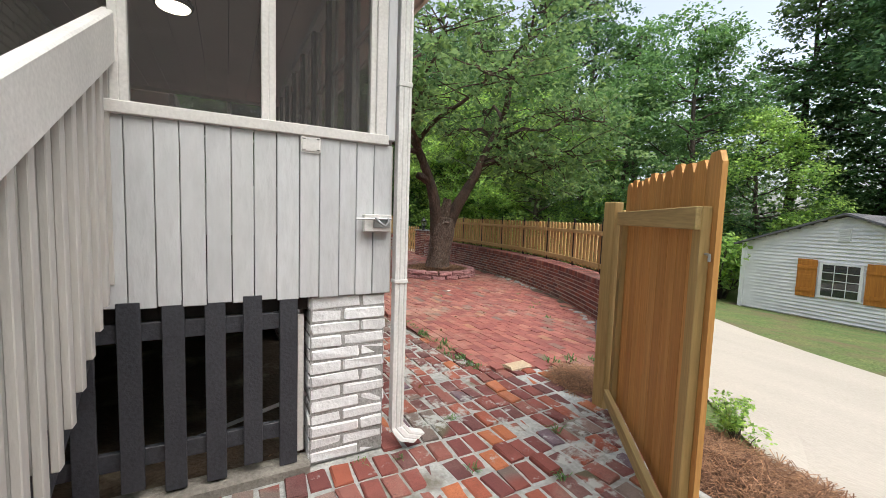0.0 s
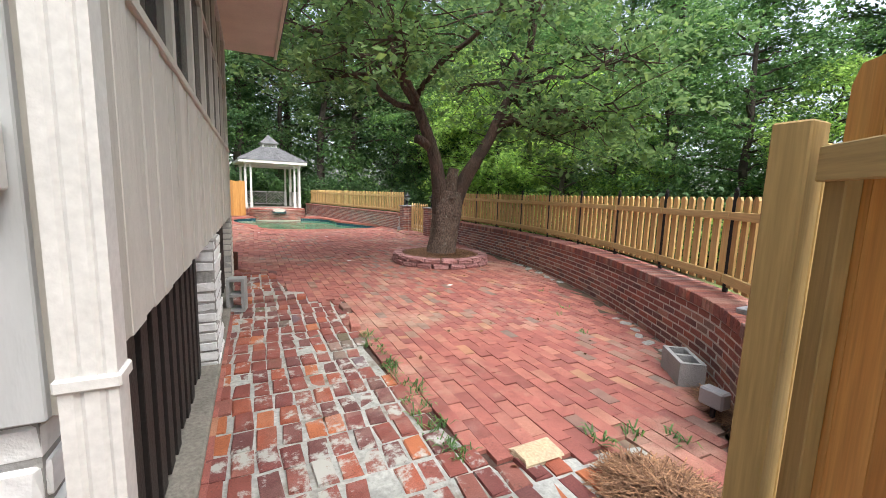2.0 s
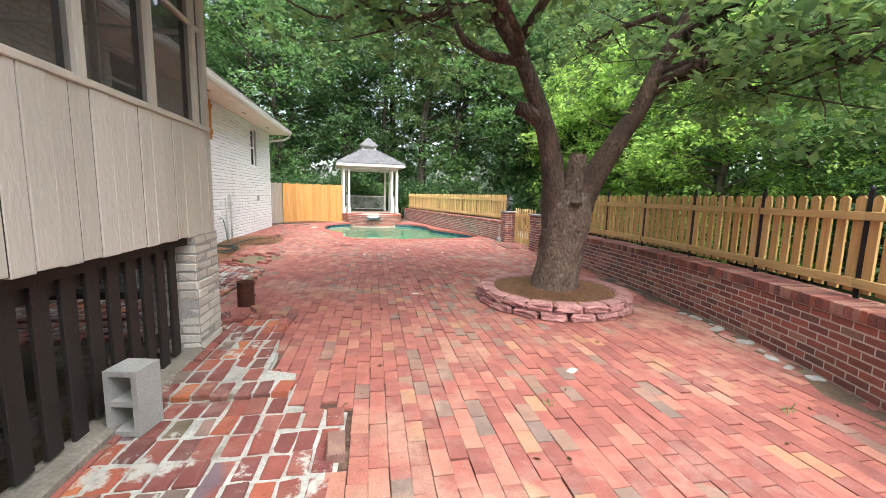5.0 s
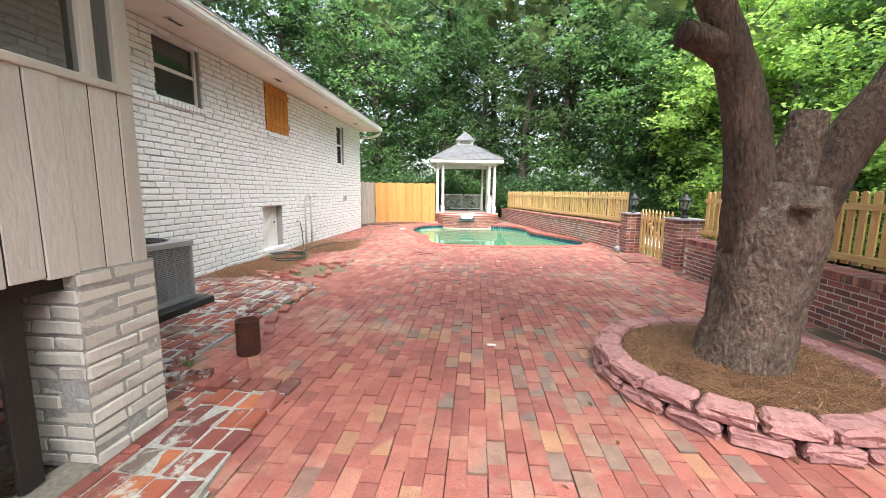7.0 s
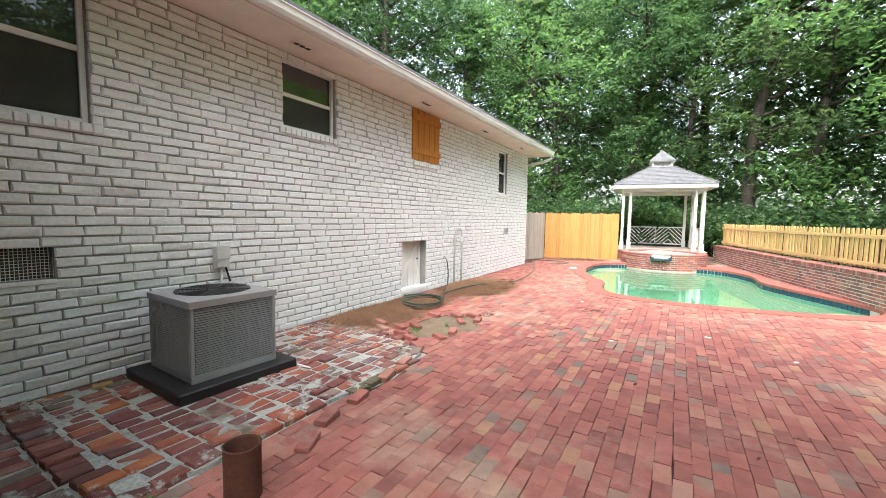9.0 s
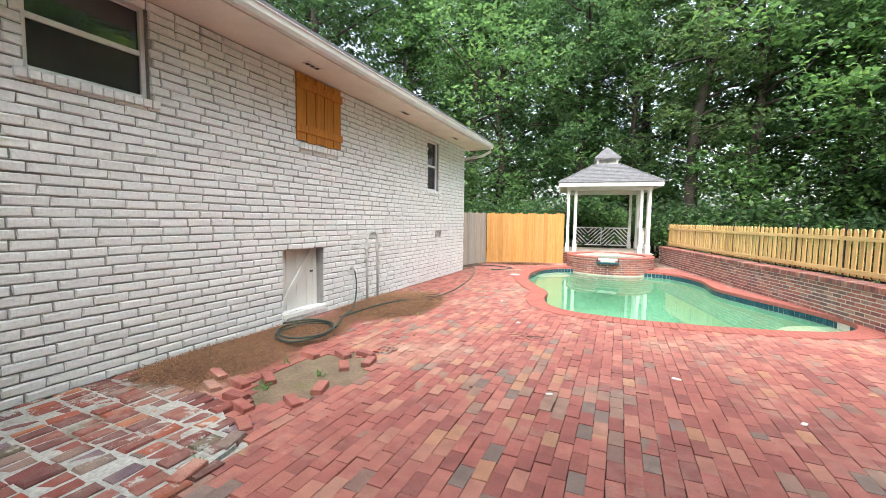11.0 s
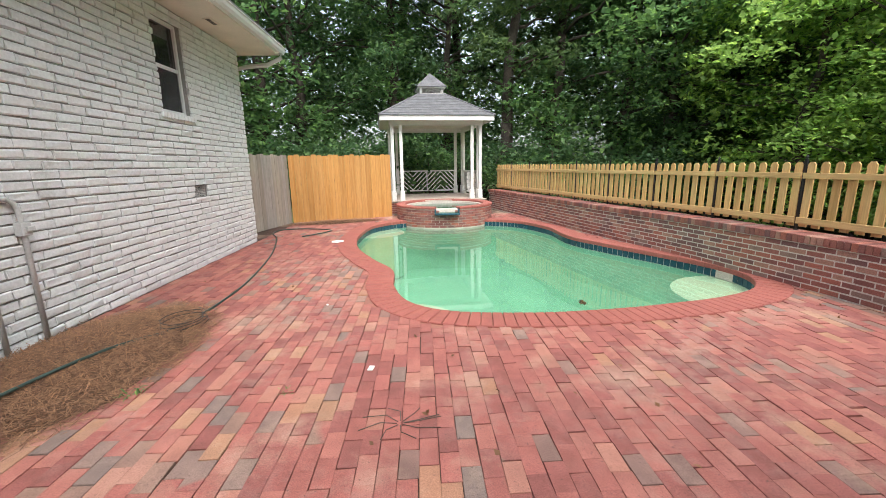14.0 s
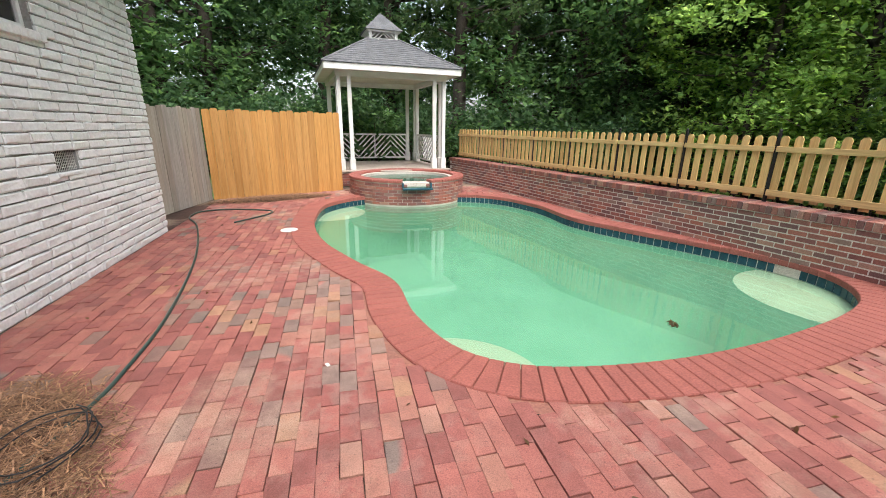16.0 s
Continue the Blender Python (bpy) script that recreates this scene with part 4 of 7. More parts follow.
for a, b in zip(rings, rings[1:]):
    for k in range(len(sec)):
        bm.faces.new((a[k], a[(k + 1) % len(sec)], b[(k + 1) % len(sec)], b[k]))
part("pipe", bm, M_GUTTER, dspout)
part("band", B(-0.046, 0.046, -0.036, 0.036, 1.09, 1.115, 0.004), M_GUTTER, dspout)
part("strap", B(-0.044, 0.044, -0.034, 0.034, 2.3, 2.33, 0.003), M_GUTTER, dspout)

latch = thing("gate_latch", "galvanised gravity latch on a white block", "latch", at=(0.80, PY0 - 0.014, 1.47))
part("block", B(-0.085, 0.085, -0.045, 0.0, -0.055, 0.05, 0.004), M_TRIM, latch)
part("plate", B(-0.03, 0.075, -0.052, -0.045, -0.03, 0.03, 0.003), M_STEEL, latch)
part("hook", tube(bmesh.new(), [(-0.02, -0.06, 0.03), (0.0, -0.085, 0.0), (0.03, -0.09, -0.02), (0.055, -0.075, 0.005), (0.06, -0.06, 0.03)], 0.008, 6), M_STEEL, latch, "", True)
part("bar", tube(bmesh.new(), [(-0.14, -0.06, 0.022), (0.08, -0.06, 0.025)], 0.006, 6), M_STEEL, latch)
plate = thing("cover_plate", "white painted metal cover plate on the boards", "plate", at=(0.415, PY0 - 0.014, 1.895))
part("plate", B(-0.055, 0.055, -0.012, 0.0, -0.045, 0.045, 0.01), M_TRIM, plate)
for x in (-0.038, 0.038):
    for z in (-0.03, 0.03):
        part("slot", B(x - 0.008, x + 0.008, -0.014, -0.011, z - 0.002, z + 0.002), M_BROWN, plate)

# ---- wooden stair beside the porch front ----
stair = thing("porch_stair", "white wooden stair with a sloping handrail and grey stringer", "stairs", at=(-0.47, 0, 0))
SL = 0.545
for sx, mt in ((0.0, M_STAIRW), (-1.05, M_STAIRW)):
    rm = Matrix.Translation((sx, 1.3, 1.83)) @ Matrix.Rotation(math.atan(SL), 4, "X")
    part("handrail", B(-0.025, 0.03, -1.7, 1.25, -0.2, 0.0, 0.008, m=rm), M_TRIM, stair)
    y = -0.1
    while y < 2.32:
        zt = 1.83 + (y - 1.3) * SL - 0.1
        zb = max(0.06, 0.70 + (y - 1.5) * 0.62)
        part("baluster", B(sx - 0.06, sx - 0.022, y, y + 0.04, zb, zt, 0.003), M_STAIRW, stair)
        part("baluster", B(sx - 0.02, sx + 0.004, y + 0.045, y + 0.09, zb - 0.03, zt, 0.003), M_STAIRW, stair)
        y += 0.125
    part("stringer", B(-0.02, 0.02, -1.65, 1.2, -0.16, 0.13, 0.004, m=Matrix.Translation((sx - 0.075, 1.4, 0.55)) @ Matrix.Rotation(math.atan(0.62), 4, "X")), M_CHAR, stair)
for i in range(6):
    part("tread", B(-1.03, -0.1, 2.05 - 0.29 * i, 2.36 - 0.29 * i, 0.87 - 0.178 * i - 0.04, 0.87 - 0.178 * i, 0.006), M_CHAR, stair)

# ---- garden gate and post ----
def wooden_gate():
    g = thing("wooden_gate", "tall cedar board gate standing open on a treated frame", "gate", at=(2.74, 2.08, 0), rz=math.degrees(math.atan2(-1.17, -0.98)))
    L = 1.50
    for a in (0.02, L - 0.09):
        part("frame_post", B(a, a + 0.09, -0.02, 0.02, 0.06, 1.6, 0.004), M_TREAT, g)
    part("top_rail", B(0.02, L, -0.045, -0.02, 1.5, 1.6, 0.004), M_TREAT_H, g)
    part("bottom_rail", B(0.02, L, -0.06, -0.02, 0.08, 0.17, 0.004), M_TREAT_H, g)
    n = 11
    for i in range(n):
        a, b = 0.0 + (L + 0.05) * i / n, (L + 0.05) * (i + 1) / n - 0.004
        bm = bmesh.new()
        zt = 1.82 + 0.012 * math.sin(i * 2)
        prof = [(a, 0.1), (b, 0.1), (b, zt - 0.05), (b - 0.03, zt), (a + 0.03, zt), (a, zt - 0.05)]
        f0 = [bm.verts.new((x, 0.02, z)) for x, z in prof]
        f1 = [bm.verts.new((x, 0.042, z)) for x, z in prof]
        bm.faces.new(f0), bm.faces.new(f1[::-1])
        for k in range(6):
            bm.faces.new((f0[k], f0[(k + 1) % 6], f1[(k + 1) % 6], f1[k]))
        bmesh.ops.recalc_face_normals(bm, faces=bm.faces)
        part("board", bm, M_CEDAR, g)
    part("latch_bar", tube(bmesh.new(), [(L + 0.01, 0.0, 1.40), (L + 0.05, 0.0, 1.40), (L + 0.05, 0.0, 1.37)], 0.006, 6), M_STEEL, g)
    return g


wooden_gate()
gp = thing("gate_post", "square treated-pine gate post", "post", at=(2.70, 2.14, 0))
part("shaft", B(-0.02, 0.085, -0.03, 0.075, -0.1, 1.68, 0.006), M_TREAT, gp)
part("side_board", B(0.087, 0.125, -0.03, 0.065, -0.1, 1.62, 0.004), M_TREAT, gp)


# ---- retaining wall with its pieces ----
def at_line(line, i, d=0.0, z=0.0):
    a, b = line[max(i - 1, 0)], line[min(i + 1, len(line) - 1)]
    t = (b - a) / np.linalg.norm(b - a)
    nrm = np.array([t[1], -t[0]])
    m = np.eye(4)
    m[:3, 0], m[:3, 1], m[:3, 2] = (t[0], t[1], 0), (-t[1], t[0], 0), (0, 0, 1)
    m[:2, 3], m[2, 3] = line[i] + nrm * d, z
    return m


def ribbon(line, d0, d1, z0, z1):
    bm = bmesh.new()
    r0, r1 = offset_line(line, -d0), offset_line(line, -d1)
    rings = [[bm.verts.new((*p, z0)), bm.verts.new((*q, z0)), bm.verts.new((*q, z1)), bm.verts.new((*p, z1))] for p, q in zip(r0, r1)]
    for a, b in zip(rings, rings[1:]):
        for k in range(4):
            bm.faces.new((a[k], a[(k + 1) % 4], b[(k + 1) % 4], b[k]))
    bm.faces.new(rings[0][::-1]), bm.faces.new(rings[-1])
    bmesh.ops.recalc_face_normals(bm, faces=bm.faces)
    return bm


COURSE = 0.0675
WALL_T = 0.36
walls = []
for nm, line in (("retaining_wall_1", WALL_A), ("retaining_wall_2", WALL_B)):
    w = thing(nm, "low curved red-brown brick wall with a brick cap", "wall", "patio walls", "structure")
    part("core", ribbon(line, 0.001, WALL_T, -0.6, 0.634), M_RJOINT, w)
    walls.append((w, line))


# ---- picket fence on the wall ----
def picket_mesh(name, w, h, t, pointed=False):
    bm = bmesh.new()
    if pointed:
        prof = [(0, 0), (w, 0), (w, h - 0.13), (w * 0.82, h - 0.115), (w, h - 0.08), (w * 0.5, h), (0, h - 0.08), (w * 0.18, h - 0.115), (0, h - 0.13)]
    else:
        prof = [(0, 0), (w, 0), (w, h - 0.03), (w * 0.72, h), (w * 0.28, h), (0, h - 0.03)]
    f0 = [bm.verts.new((x, 0, z)) for x, z in prof]
    f1 = [bm.verts.new((x, t, z)) for x, z in prof]
    bm.faces.new(f0), bm.faces.new(f1[::-1])
    for k in range(len(prof)):
        bm.faces.new((f0[k], f0[(k + 1) % len(prof)], f1[(k + 1) % len(prof)], f1[k]))
    bmesh.ops.recalc_face_normals(bm, faces=bm.faces)
    me = mesh_of(name, bm)
    me.materials.append(M_PINE)
    return me


PICKET = picket_mesh("picket", 0.088, 0.80, 0.02)


def fence_run(line, d, zb):
    pts = offset_line(line, -d)
    s = np.concatenate([[0], np.cumsum(np.linalg.norm(np.diff(pts, axis=0), axis=1))])
    n = int(round(s[-1] / 1.2))
    us = np.linspace(0, s[-1], n + 1)
    p = np.stack([np.interp(us, s, pts[:, j]) for j in range(2)], 1)
    for i, (a, b) in enumerate(zip(p, p[1:])):
        L = float(np.linalg.norm(b - a))
        f = thing("fence_panel", "natural pine picket fence panel above the brick wall", "fence", "picket fence", at=(a[0], a[1], zb), rz=math.degrees(math.atan2(b[1] - a[1], b[0] - a[0])))
        k = 8
        for j in range(k):
            o = part("picket", PICKET, M_PINE, f)
            o.location = (0.03 + (L - 0.06 - 0.088) * j / (k - 1), -0.01, 0.0)
        part("top_rail", B(0.015, L - 0.015, 0.012, 0.045, 0.60, 0.67, 0.003), M_PINE_H, f)
        part("bottom_rail", B(0.015, L - 0.015, 0.012, 0.045, 0.04, 0.12, 0.003), M_PINE_H, f)
        q = thing("iron_post", "thin black iron fence post", "post", "fence posts", at=(a[0], a[1], 0.6))
        part("shaft", B(-0.012, 0.012, -0.02, 0.02, 0, 0.93, 0.002), M_IRON, q)
        part("finial", lathe(bmesh.new(), [(0.0, 0.0), (0.016, 0.01), (0.02, 0.03), (0.0, 0.055)], 8, (0, 0, 0.925)), M_IRON, q, "", True)


fence_run(WALL_A[1:], 0.30, 0.69)
fence_run(WALL_B[1:], 0.30, 0.69)


# ---- gate pillars, garden gate, lantern ----
def brick_pillar(x, y, wx, wy, courses, cap, label):
    p = thing("brick_pillar", label, "pillar", "gate pillars", at=(x, y, 0))
    h = courses * COURSE
    part("core", B(-wx / 2 + 0.006, wx / 2 - 0.006, -wy / 2 + 0.006, wy / 2 - 0.006, -0.5, h), M_RJOINT, p)
    for c in range(courses):
        z = c * COURSE + 0.004
        for axis, ln, dp in ((0, wx, wy), (1, wy, wx)):
            first = axis == c % 2
            k = max(1, int(round(ln / 0.2)))
            for j in range(k):
                a, b = -ln / 2 + ln * j / k + 0.005, -ln / 2 + ln * (j + 1) / k - 0.005
                if not first:
                    a, b = max(a, -ln / 2 + 0.1), min(b, ln / 2 - 0.1)
                if b - a < 0.03:
                    continue
                for sgn in (-1, 1):
                    q = sorted((sgn * dp / 2, sgn * (dp / 2 - 0.09)))
                    bm = B(a, b, q[0], q[1], z, z + COURSE - 0.01, 0.004) if axis == 0 else B(q[0], q[1], a, b, z, z + COURSE - 0.01, 0.004)
                    part("brick", bm, M_RW, p)
    if cap:
        part("cap", B(-wx / 2 - 0.04, wx / 2 + 0.04, -wy / 2 - 0.04, wy / 2 + 0.04, h, h + 0.035, 0.006), M_SLATE, p, "grey slate cap")
    return p


brick_pillar(6.66, 16.34, 0.42, 0.44, 14, True, "red-brown brick gate pillar with a slate cap and a lantern")
brick_pillar(6.82, 14.22, 0.46, 0.52, 14, True, "red-brown brick gate pillar with a slate cap")
brick_pillar(3.92, 2.56, 0.36, 0.36, 12, True, "red-brown brick end pillar of the curved wall")


def lantern(x, y, z):
    l = thing("lantern", "black post lantern with curved glass panes", "lantern", "pillar lanterns", at=(x, y, z))
    part("base", lathe(bmesh.new(), [(0.0, 0), (0.065, 0), (0.065, 0.03), (0.05, 0.04), (0.045, 0.1), (0.06, 0.115), (0.0, 0.12)], 14), M_IRON, l, "", True)
    part("cup", lathe(bmesh.new(), [(0.0, 0.12), (0.04, 0.12), (0.06, 0.16), (0.07, 0.17), (0.0, 0.175)], 14), M_IRON, l, "", True)
    part("glass", lathe(bmesh.new(), [(0.068, 0.17), (0.098, 0.22), (0.108, 0.28), (0.10, 0.34)], 16), M_LAMPGLASS, l, "clear curved glass", True)
    for k in range(8):
        a = k * math.pi / 4
        part("rib", tube(bmesh.new(), [(r * math.cos(a), r * math.sin(a), h) for r, h in ((0.07, 0.17), (0.1, 0.22), (0.11, 0.28), (0.102, 0.34))], 0.005, 5), M_IRON, l)
    part("roof", lathe(bmesh.new(), [(0.0, 0.335), (0.13, 0.335), (0.132, 0.35), (0.10, 0.375), (0.06, 0.40), (0.055, 0.43), (0.03, 0.45), (0.02, 0.475), (0.028, 0.49), (0.012, 0.51), (0.0, 0.54)], 16), M_IRON, l, "", True)


lantern(6.66, 16.34, 14 * COURSE + 0.035)
lantern(6.82, 14.22, 14 * COURSE + 0.035)
gg = thing("garden_gate", "low pine picket gate between brick pillars", "gate", at=(6.80, 14.50, 0.03), rz=90)
GP = picket_mesh("pointed_picket", 0.088, 1.04, 0.02, True)
for j in range(9):
    o = part("picket", GP, M_PINE, gg)
    o.location = (0.02 + 0.182 * j, 0.03, 0.02)
for z in (0.12, 0.80):
    part("rail", B(0.0, 1.60, -0.012, 0.03, z, z + 0.085, 0.003), M_PINE_H, gg)
part("upright", B(0.0, 0.085, -0.035, -0.012, 0.12, 0.9, 0.003), M_PINE, gg)
part("upright", B(1.515, 1.6, -0.035, -0.012, 0.12, 0.9, 0.003), M_PINE, gg)
part("diagonal", B(-0.04, 0.04, -0.035, -0.013, -0.8, 0.8, 0.003, m=Matrix.Translation((0.8, 0, 0.5)) @ Matrix.Rotation(radians(65), 4, "Y")), M_PINE, gg)

# ---- boundary fences by the house ----
def board_fence(name, label, a, b, h, w, material, zb=0.0):
    L = math.dist(a, b)
    f = thing(name, label, "fence", "", "", at=(a[0], a[1], zb), rz=math.degrees(math.atan2(b[1] - a[1], b[0] - a[0])))
    n = int(L / w)
    for i in range(n):
        x0, x1 = L * i / n, L * (i + 1) / n - 0.004
        zt = h + 0.02 * math.sin(i * 1.9)
        bm = bmesh.new()
        prof = [(x0, 0.0), (x1, 0.0), (x1, zt - 0.03), (x1 - 0.02, zt), (x0 + 0.02, zt), (x0, zt - 0.03)]
        t = 0.004 * math.sin(i * 3.7)
        f0 = [bm.verts.new((x, t, z)) for x, z in prof]
        f1 = [bm.verts.new((x, t + 0.018, z)) for x, z in prof]
        bm.faces.new(f0), bm.faces.new(f1[::-1])
        for k in range(6):
            bm.faces.new((f0[k], f0[(k + 1) % 6], f1[(k + 1) % 6], f1[k]))
        bmesh.ops.recalc_face_normals(bm, faces=bm.faces)
        part("board", bm, material, f)
    for z in (0.3, 1.4):
        part("rail", B(0, L, 0.023, 0.06, z, z + 0.09), material, f)
    return f


board_fence("board_fence", "weathered grey board fence", (-2.45, 21.7), (-1.85, 24.4), 1.83, 0.145, M_GREYWOOD)
board_fence("board_fence", "new orange cedar board fence", (-1.82, 24.4), (0.85, 25.35), 1.83, 0.145, M_CEDAR_F)

# ---- pool ----
def loft(loops, zs, flip=False):
    bm = bmesh.new()
    rings = [[bm.verts.new((p[0], p[1], z)) for p in loop] for loop, z in zip(loops, zs)]
    n = len(loops[0])
    for a, b in zip(rings, rings[1:]):
        for k in range(n):
            q = (a[k], a[(k + 1) % n], b[(k + 1) % n], b[k])
            bm.faces.new(q[::-1] if flip else q)
    return bm, rings


bm, rings = loft([pool, pool, offset_line(pool, 0.25, True)], [-0.05, -0.9, -1.35], True)
bm.faces.new(rings[-1])
structure("pool_basin", bm, M_PLASTER, "pale plaster swimming-pool basin", "pool")
structure("coping_bed", sheet([offset_line(pool, -0.44, True), offset_line(pool, -0.01, True)], -0.009), M_CBED, "reddish mortar between the coping bricks", "mortar")
water = structure("water", sheet([offset_line(pool, 0.002, True)], -0.17), M_WATER, "cloudy green pool water", "water")
# shallow ledges
for cx, cy, r in ((6.05, 17.95, 0.92), (1.5, 17.3, 0.74), (0.5, 23.6, 0.78)):
    bm = bmesh.new()
    lathe(bm, [(0.0, -0.186), (r - 0.05, -0.192), (r, -0.21)], 36, (cx, cy, 0))
    structure("pool_step", bm, M_STEP, "rounded pale plaster pool step", "step", True)
    bm = lathe(bmesh.new(), [(r + 0.001, -0.214), (r + 0.02, -0.3), (r + 0.03, -1.3)], 36, (cx, cy, 0))
    structure("pool_step_riser", bm, M_PLASTER, "algae-green riser below a pool step", "step", True)

# ---- spa, gazebo ----
spa = thing("spa", "round raised brick spa with a tiled spillway", "spa", at=(*SPA_C, 0))
part("wall", lathe(bmesh.new(), [(SPA_R - 0.008, -0.3), (SPA_R - 0.008, 0.36), (SPA_R - 0.34, 0.36), (SPA_R - 0.34, 0.0)], 56), M_RJOINT, spa)
part("water", lathe(bmesh.new(), [(SPA_R - 0.3, 0.29), (0.0, 0.29)], 40), M_SPAWATER, spa, "greenish spa water")
part("basin", lathe(bmesh.new(), [(SPA_R - 0.33, 0.36), (SPA_R - 0.33, 0.05), (0.0, 0.04)], 40), M_TILE, spa)
SPB = block_mesh("spa_brick", 0.195, 0.09, 0.058, 0.004, M_RW)
for c in range(-2, 5):
    for j in range(42):
        a = 2 * math.pi * (j + 0.5 * (c % 2)) / 42
        if math.sin(a) > 0.55 or (c == 4 and abs(a - 4.71) < 0.22):
            continue
        o = part("brick", SPB, M_RW, spa)
        o.matrix_basis = pose((SPA_R - 0.045) * math.cos(a), (SPA_R - 0.045) * math.sin(a), 0.004 + c * 0.0675, 0, 0, math.degrees(a) + 90)
CPB = block_mesh("cap_brick", 0.088, 0.26, 0.055, 0.008, M_COPE)
for j in range(92):
    a = 2 * math.pi * j / 92
    if abs(a - 4.71) < 0.24:
        continue
    o = part("coping_brick", CPB, M_COPE, spa)
    o.matrix_basis = pose((SPA_R - 0.115) * math.cos(a), (SPA_R - 0.115) * math.sin(a), 0.362, 0, 0, math.degrees(a) + 90)
part("spillway", B(-0.33, 0.33, -SPA_R - 0.16, -SPA_R + 0.3, 0.23, 0.275, 0.006), M_TILE, spa, "dark tiled spillway")
part("spill_water", B(-0.29, 0.29, -SPA_R - 0.10, -SPA_R + 0.3, 0.276, 0.29), M_SPAWATER, spa)
for x in (-0.33, 0.29):
    part("cheek", B(x, x + 0.04, -SPA_R - 0.05, -SPA_R + 0.3, 0.275, 0.37, 0.004), M_TILE, spa)


def gazebo():
    g = thing("gazebo", "white square gazebo with a grey shingle roof and cupola", "gazebo", at=(2.13, 27.8, 0), rz=6.3)
    R = 1.775
    h0 = 0.40
    part("platform", B(-1.55, 1.55, -1.6, 1.55, -0.1, h0 - 0.03), M_RJOINT, g)
    part("deck", B(-1.6, 1.6, -1.65, 1.6, h0 - 0.03, h0, 0.005), matte("deck_stone", (0.45, 0.38, 0.33), (0.36, 0.30, 0.26), scale=3), g, "worn pinkish floor")
    gb = block_mesh("platform_brick", 0.195, 0.06, 0.058, 0.004, M_RW)
    for c in range(5):
        for j in range(16):
            o = part("brick", gb, M_RW, g)
            o.matrix_basis = pose(-1.5 + 0.2 * j + (0.05 if c % 2 else -0.04), -1.585, c * 0.0675 + 0.004)
    ez = 2.86
    for sx in (-1, 1):
        for sy in (-1, 1):
            for dx, dy in ((0, 0), (-0.27 * sx, 0), (0, -0.27 * sy)):
                x, y = sx * 1.42 + dx, sy * 1.42 + dy
                p = part("post", B(x - 0.05, x + 0.05, y - 0.05, y + 0.05, h0, ez, 0.006), M_TRIM, g)
                part("post_base", B(x - 0.075, x + 0.075, y - 0.075, y + 0.075, h0, h0 + 0.3, 0.012), M_TRIM, p)
    part("beam", B(-1.5, 1.5, -1.5, -1.36, ez - 0.12, ez + 0.02), M_TRIM, g)
    part("beam", B(-1.5, 1.5, 1.36, 1.5, ez - 0.12, ez + 0.02), M_TRIM, g)
    part("beam", B(-1.5, -1.36, -1.36, 1.36, ez - 0.12, ez + 0.02), M_TRIM, g)
    part("beam", B(1.36, 1.5, -1.36, 1.36, ez - 0.12, ez + 0.02), M_TRIM, g)
    part("ceiling_board", B(-R + 0.02, R - 0.02, -R + 0.02, R - 0.02, ez + 0.022, ez + 0.04), M_SOFFIT, g, "cream ceiling")
    for k in range(4):
        m = Matrix.Rotation(k * math.pi / 2, 4, "Z")
        part("fascia", B(-R, R, -R - 0.02, -R + 0.015, ez, ez + 0.15, 0.004, m=m), M_TRIM, g)
    # shingled hips: course by course
    zt, rt = 3.85, 0.42
    n = 13
    for k in range(4):
        m = Matrix.Rotation(k * math.pi / 2, 4, "Z")
        bm = bmesh.new()
        bm.faces.new([bm.verts.new(m @ Vector(p)) for p in ((-R, -R, ez + 0.13), (R, -R, ez + 0.13), (rt, -rt, zt - 0.03), (-rt, -rt, zt - 0.03))])
        side_ = part("roof_side", bm, M_SHINGLE, g)
        for c in range(n):
            r0, r1 = R + 0.05 + (rt - R - 0.05) * c / n, R + 0.05 + (rt - R - 0.05) * (c + 1.15) / n
            z0, z1 = ez + 0.155 + (zt - ez - 0.155) * c / n + 0.012, ez + 0.155 + (zt - ez - 0.155) * (c + 1.15) / n
            cols = max(3, int(2 * r0 / 0.28))
            sh_ = (c % 2) * 0.5
            xs_ = [-1.0] + [-1 + 2 * (i + sh_) / cols for i in range(1, cols)] + [1.0]
            for a, b in zip(xs_, xs_[1:]):
                dz = 0.006 * random.random()
                q = [(a * r0 + 0.003, -r0, z0 + dz), (b * r0 - 0.003, -r0, z0 + dz), (b * r1 - 0.003, -r1, z1), (a * r1 + 0.003, -r1, z1)]
                bm = bmesh.new()
                u = [bm.verts.new(m @ Vector(p)) for p in q]
                d = [bm.verts.new(m @ (Vector(p) - Vector((0, 0, 0.014)))) for p in q[:2]]
                bm.faces.new(u)
                bm.faces.new((u[1], u[0], d[0], d[1]))
                part("shingle", bm, M_SHINGLE, side_)
    for k in range(4):
        m = Matrix.Rotation(k * math.pi / 2, 4, "Z")
        hip = tube(bmesh.new(), [m @ Vector((R + 0.04, -R - 0.04, ez + 0.17)), m @ Vector((rt, -rt, zt + 0.01))], 0.03, 6)
        part("hip_cap", hip, M_SHINGLE, g)
    cz = zt - 0.02
    for sx in (-1, 1):
        for sy in (-1, 1):
            part("cupola_post", B(sx * 0.36 - 0.04, sx * 0.36 + 0.04, sy * 0.36 - 0.04, sy * 0.36 + 0.04, cz - 0.05, cz + 0.24, 0.004), M_TRIM, g)
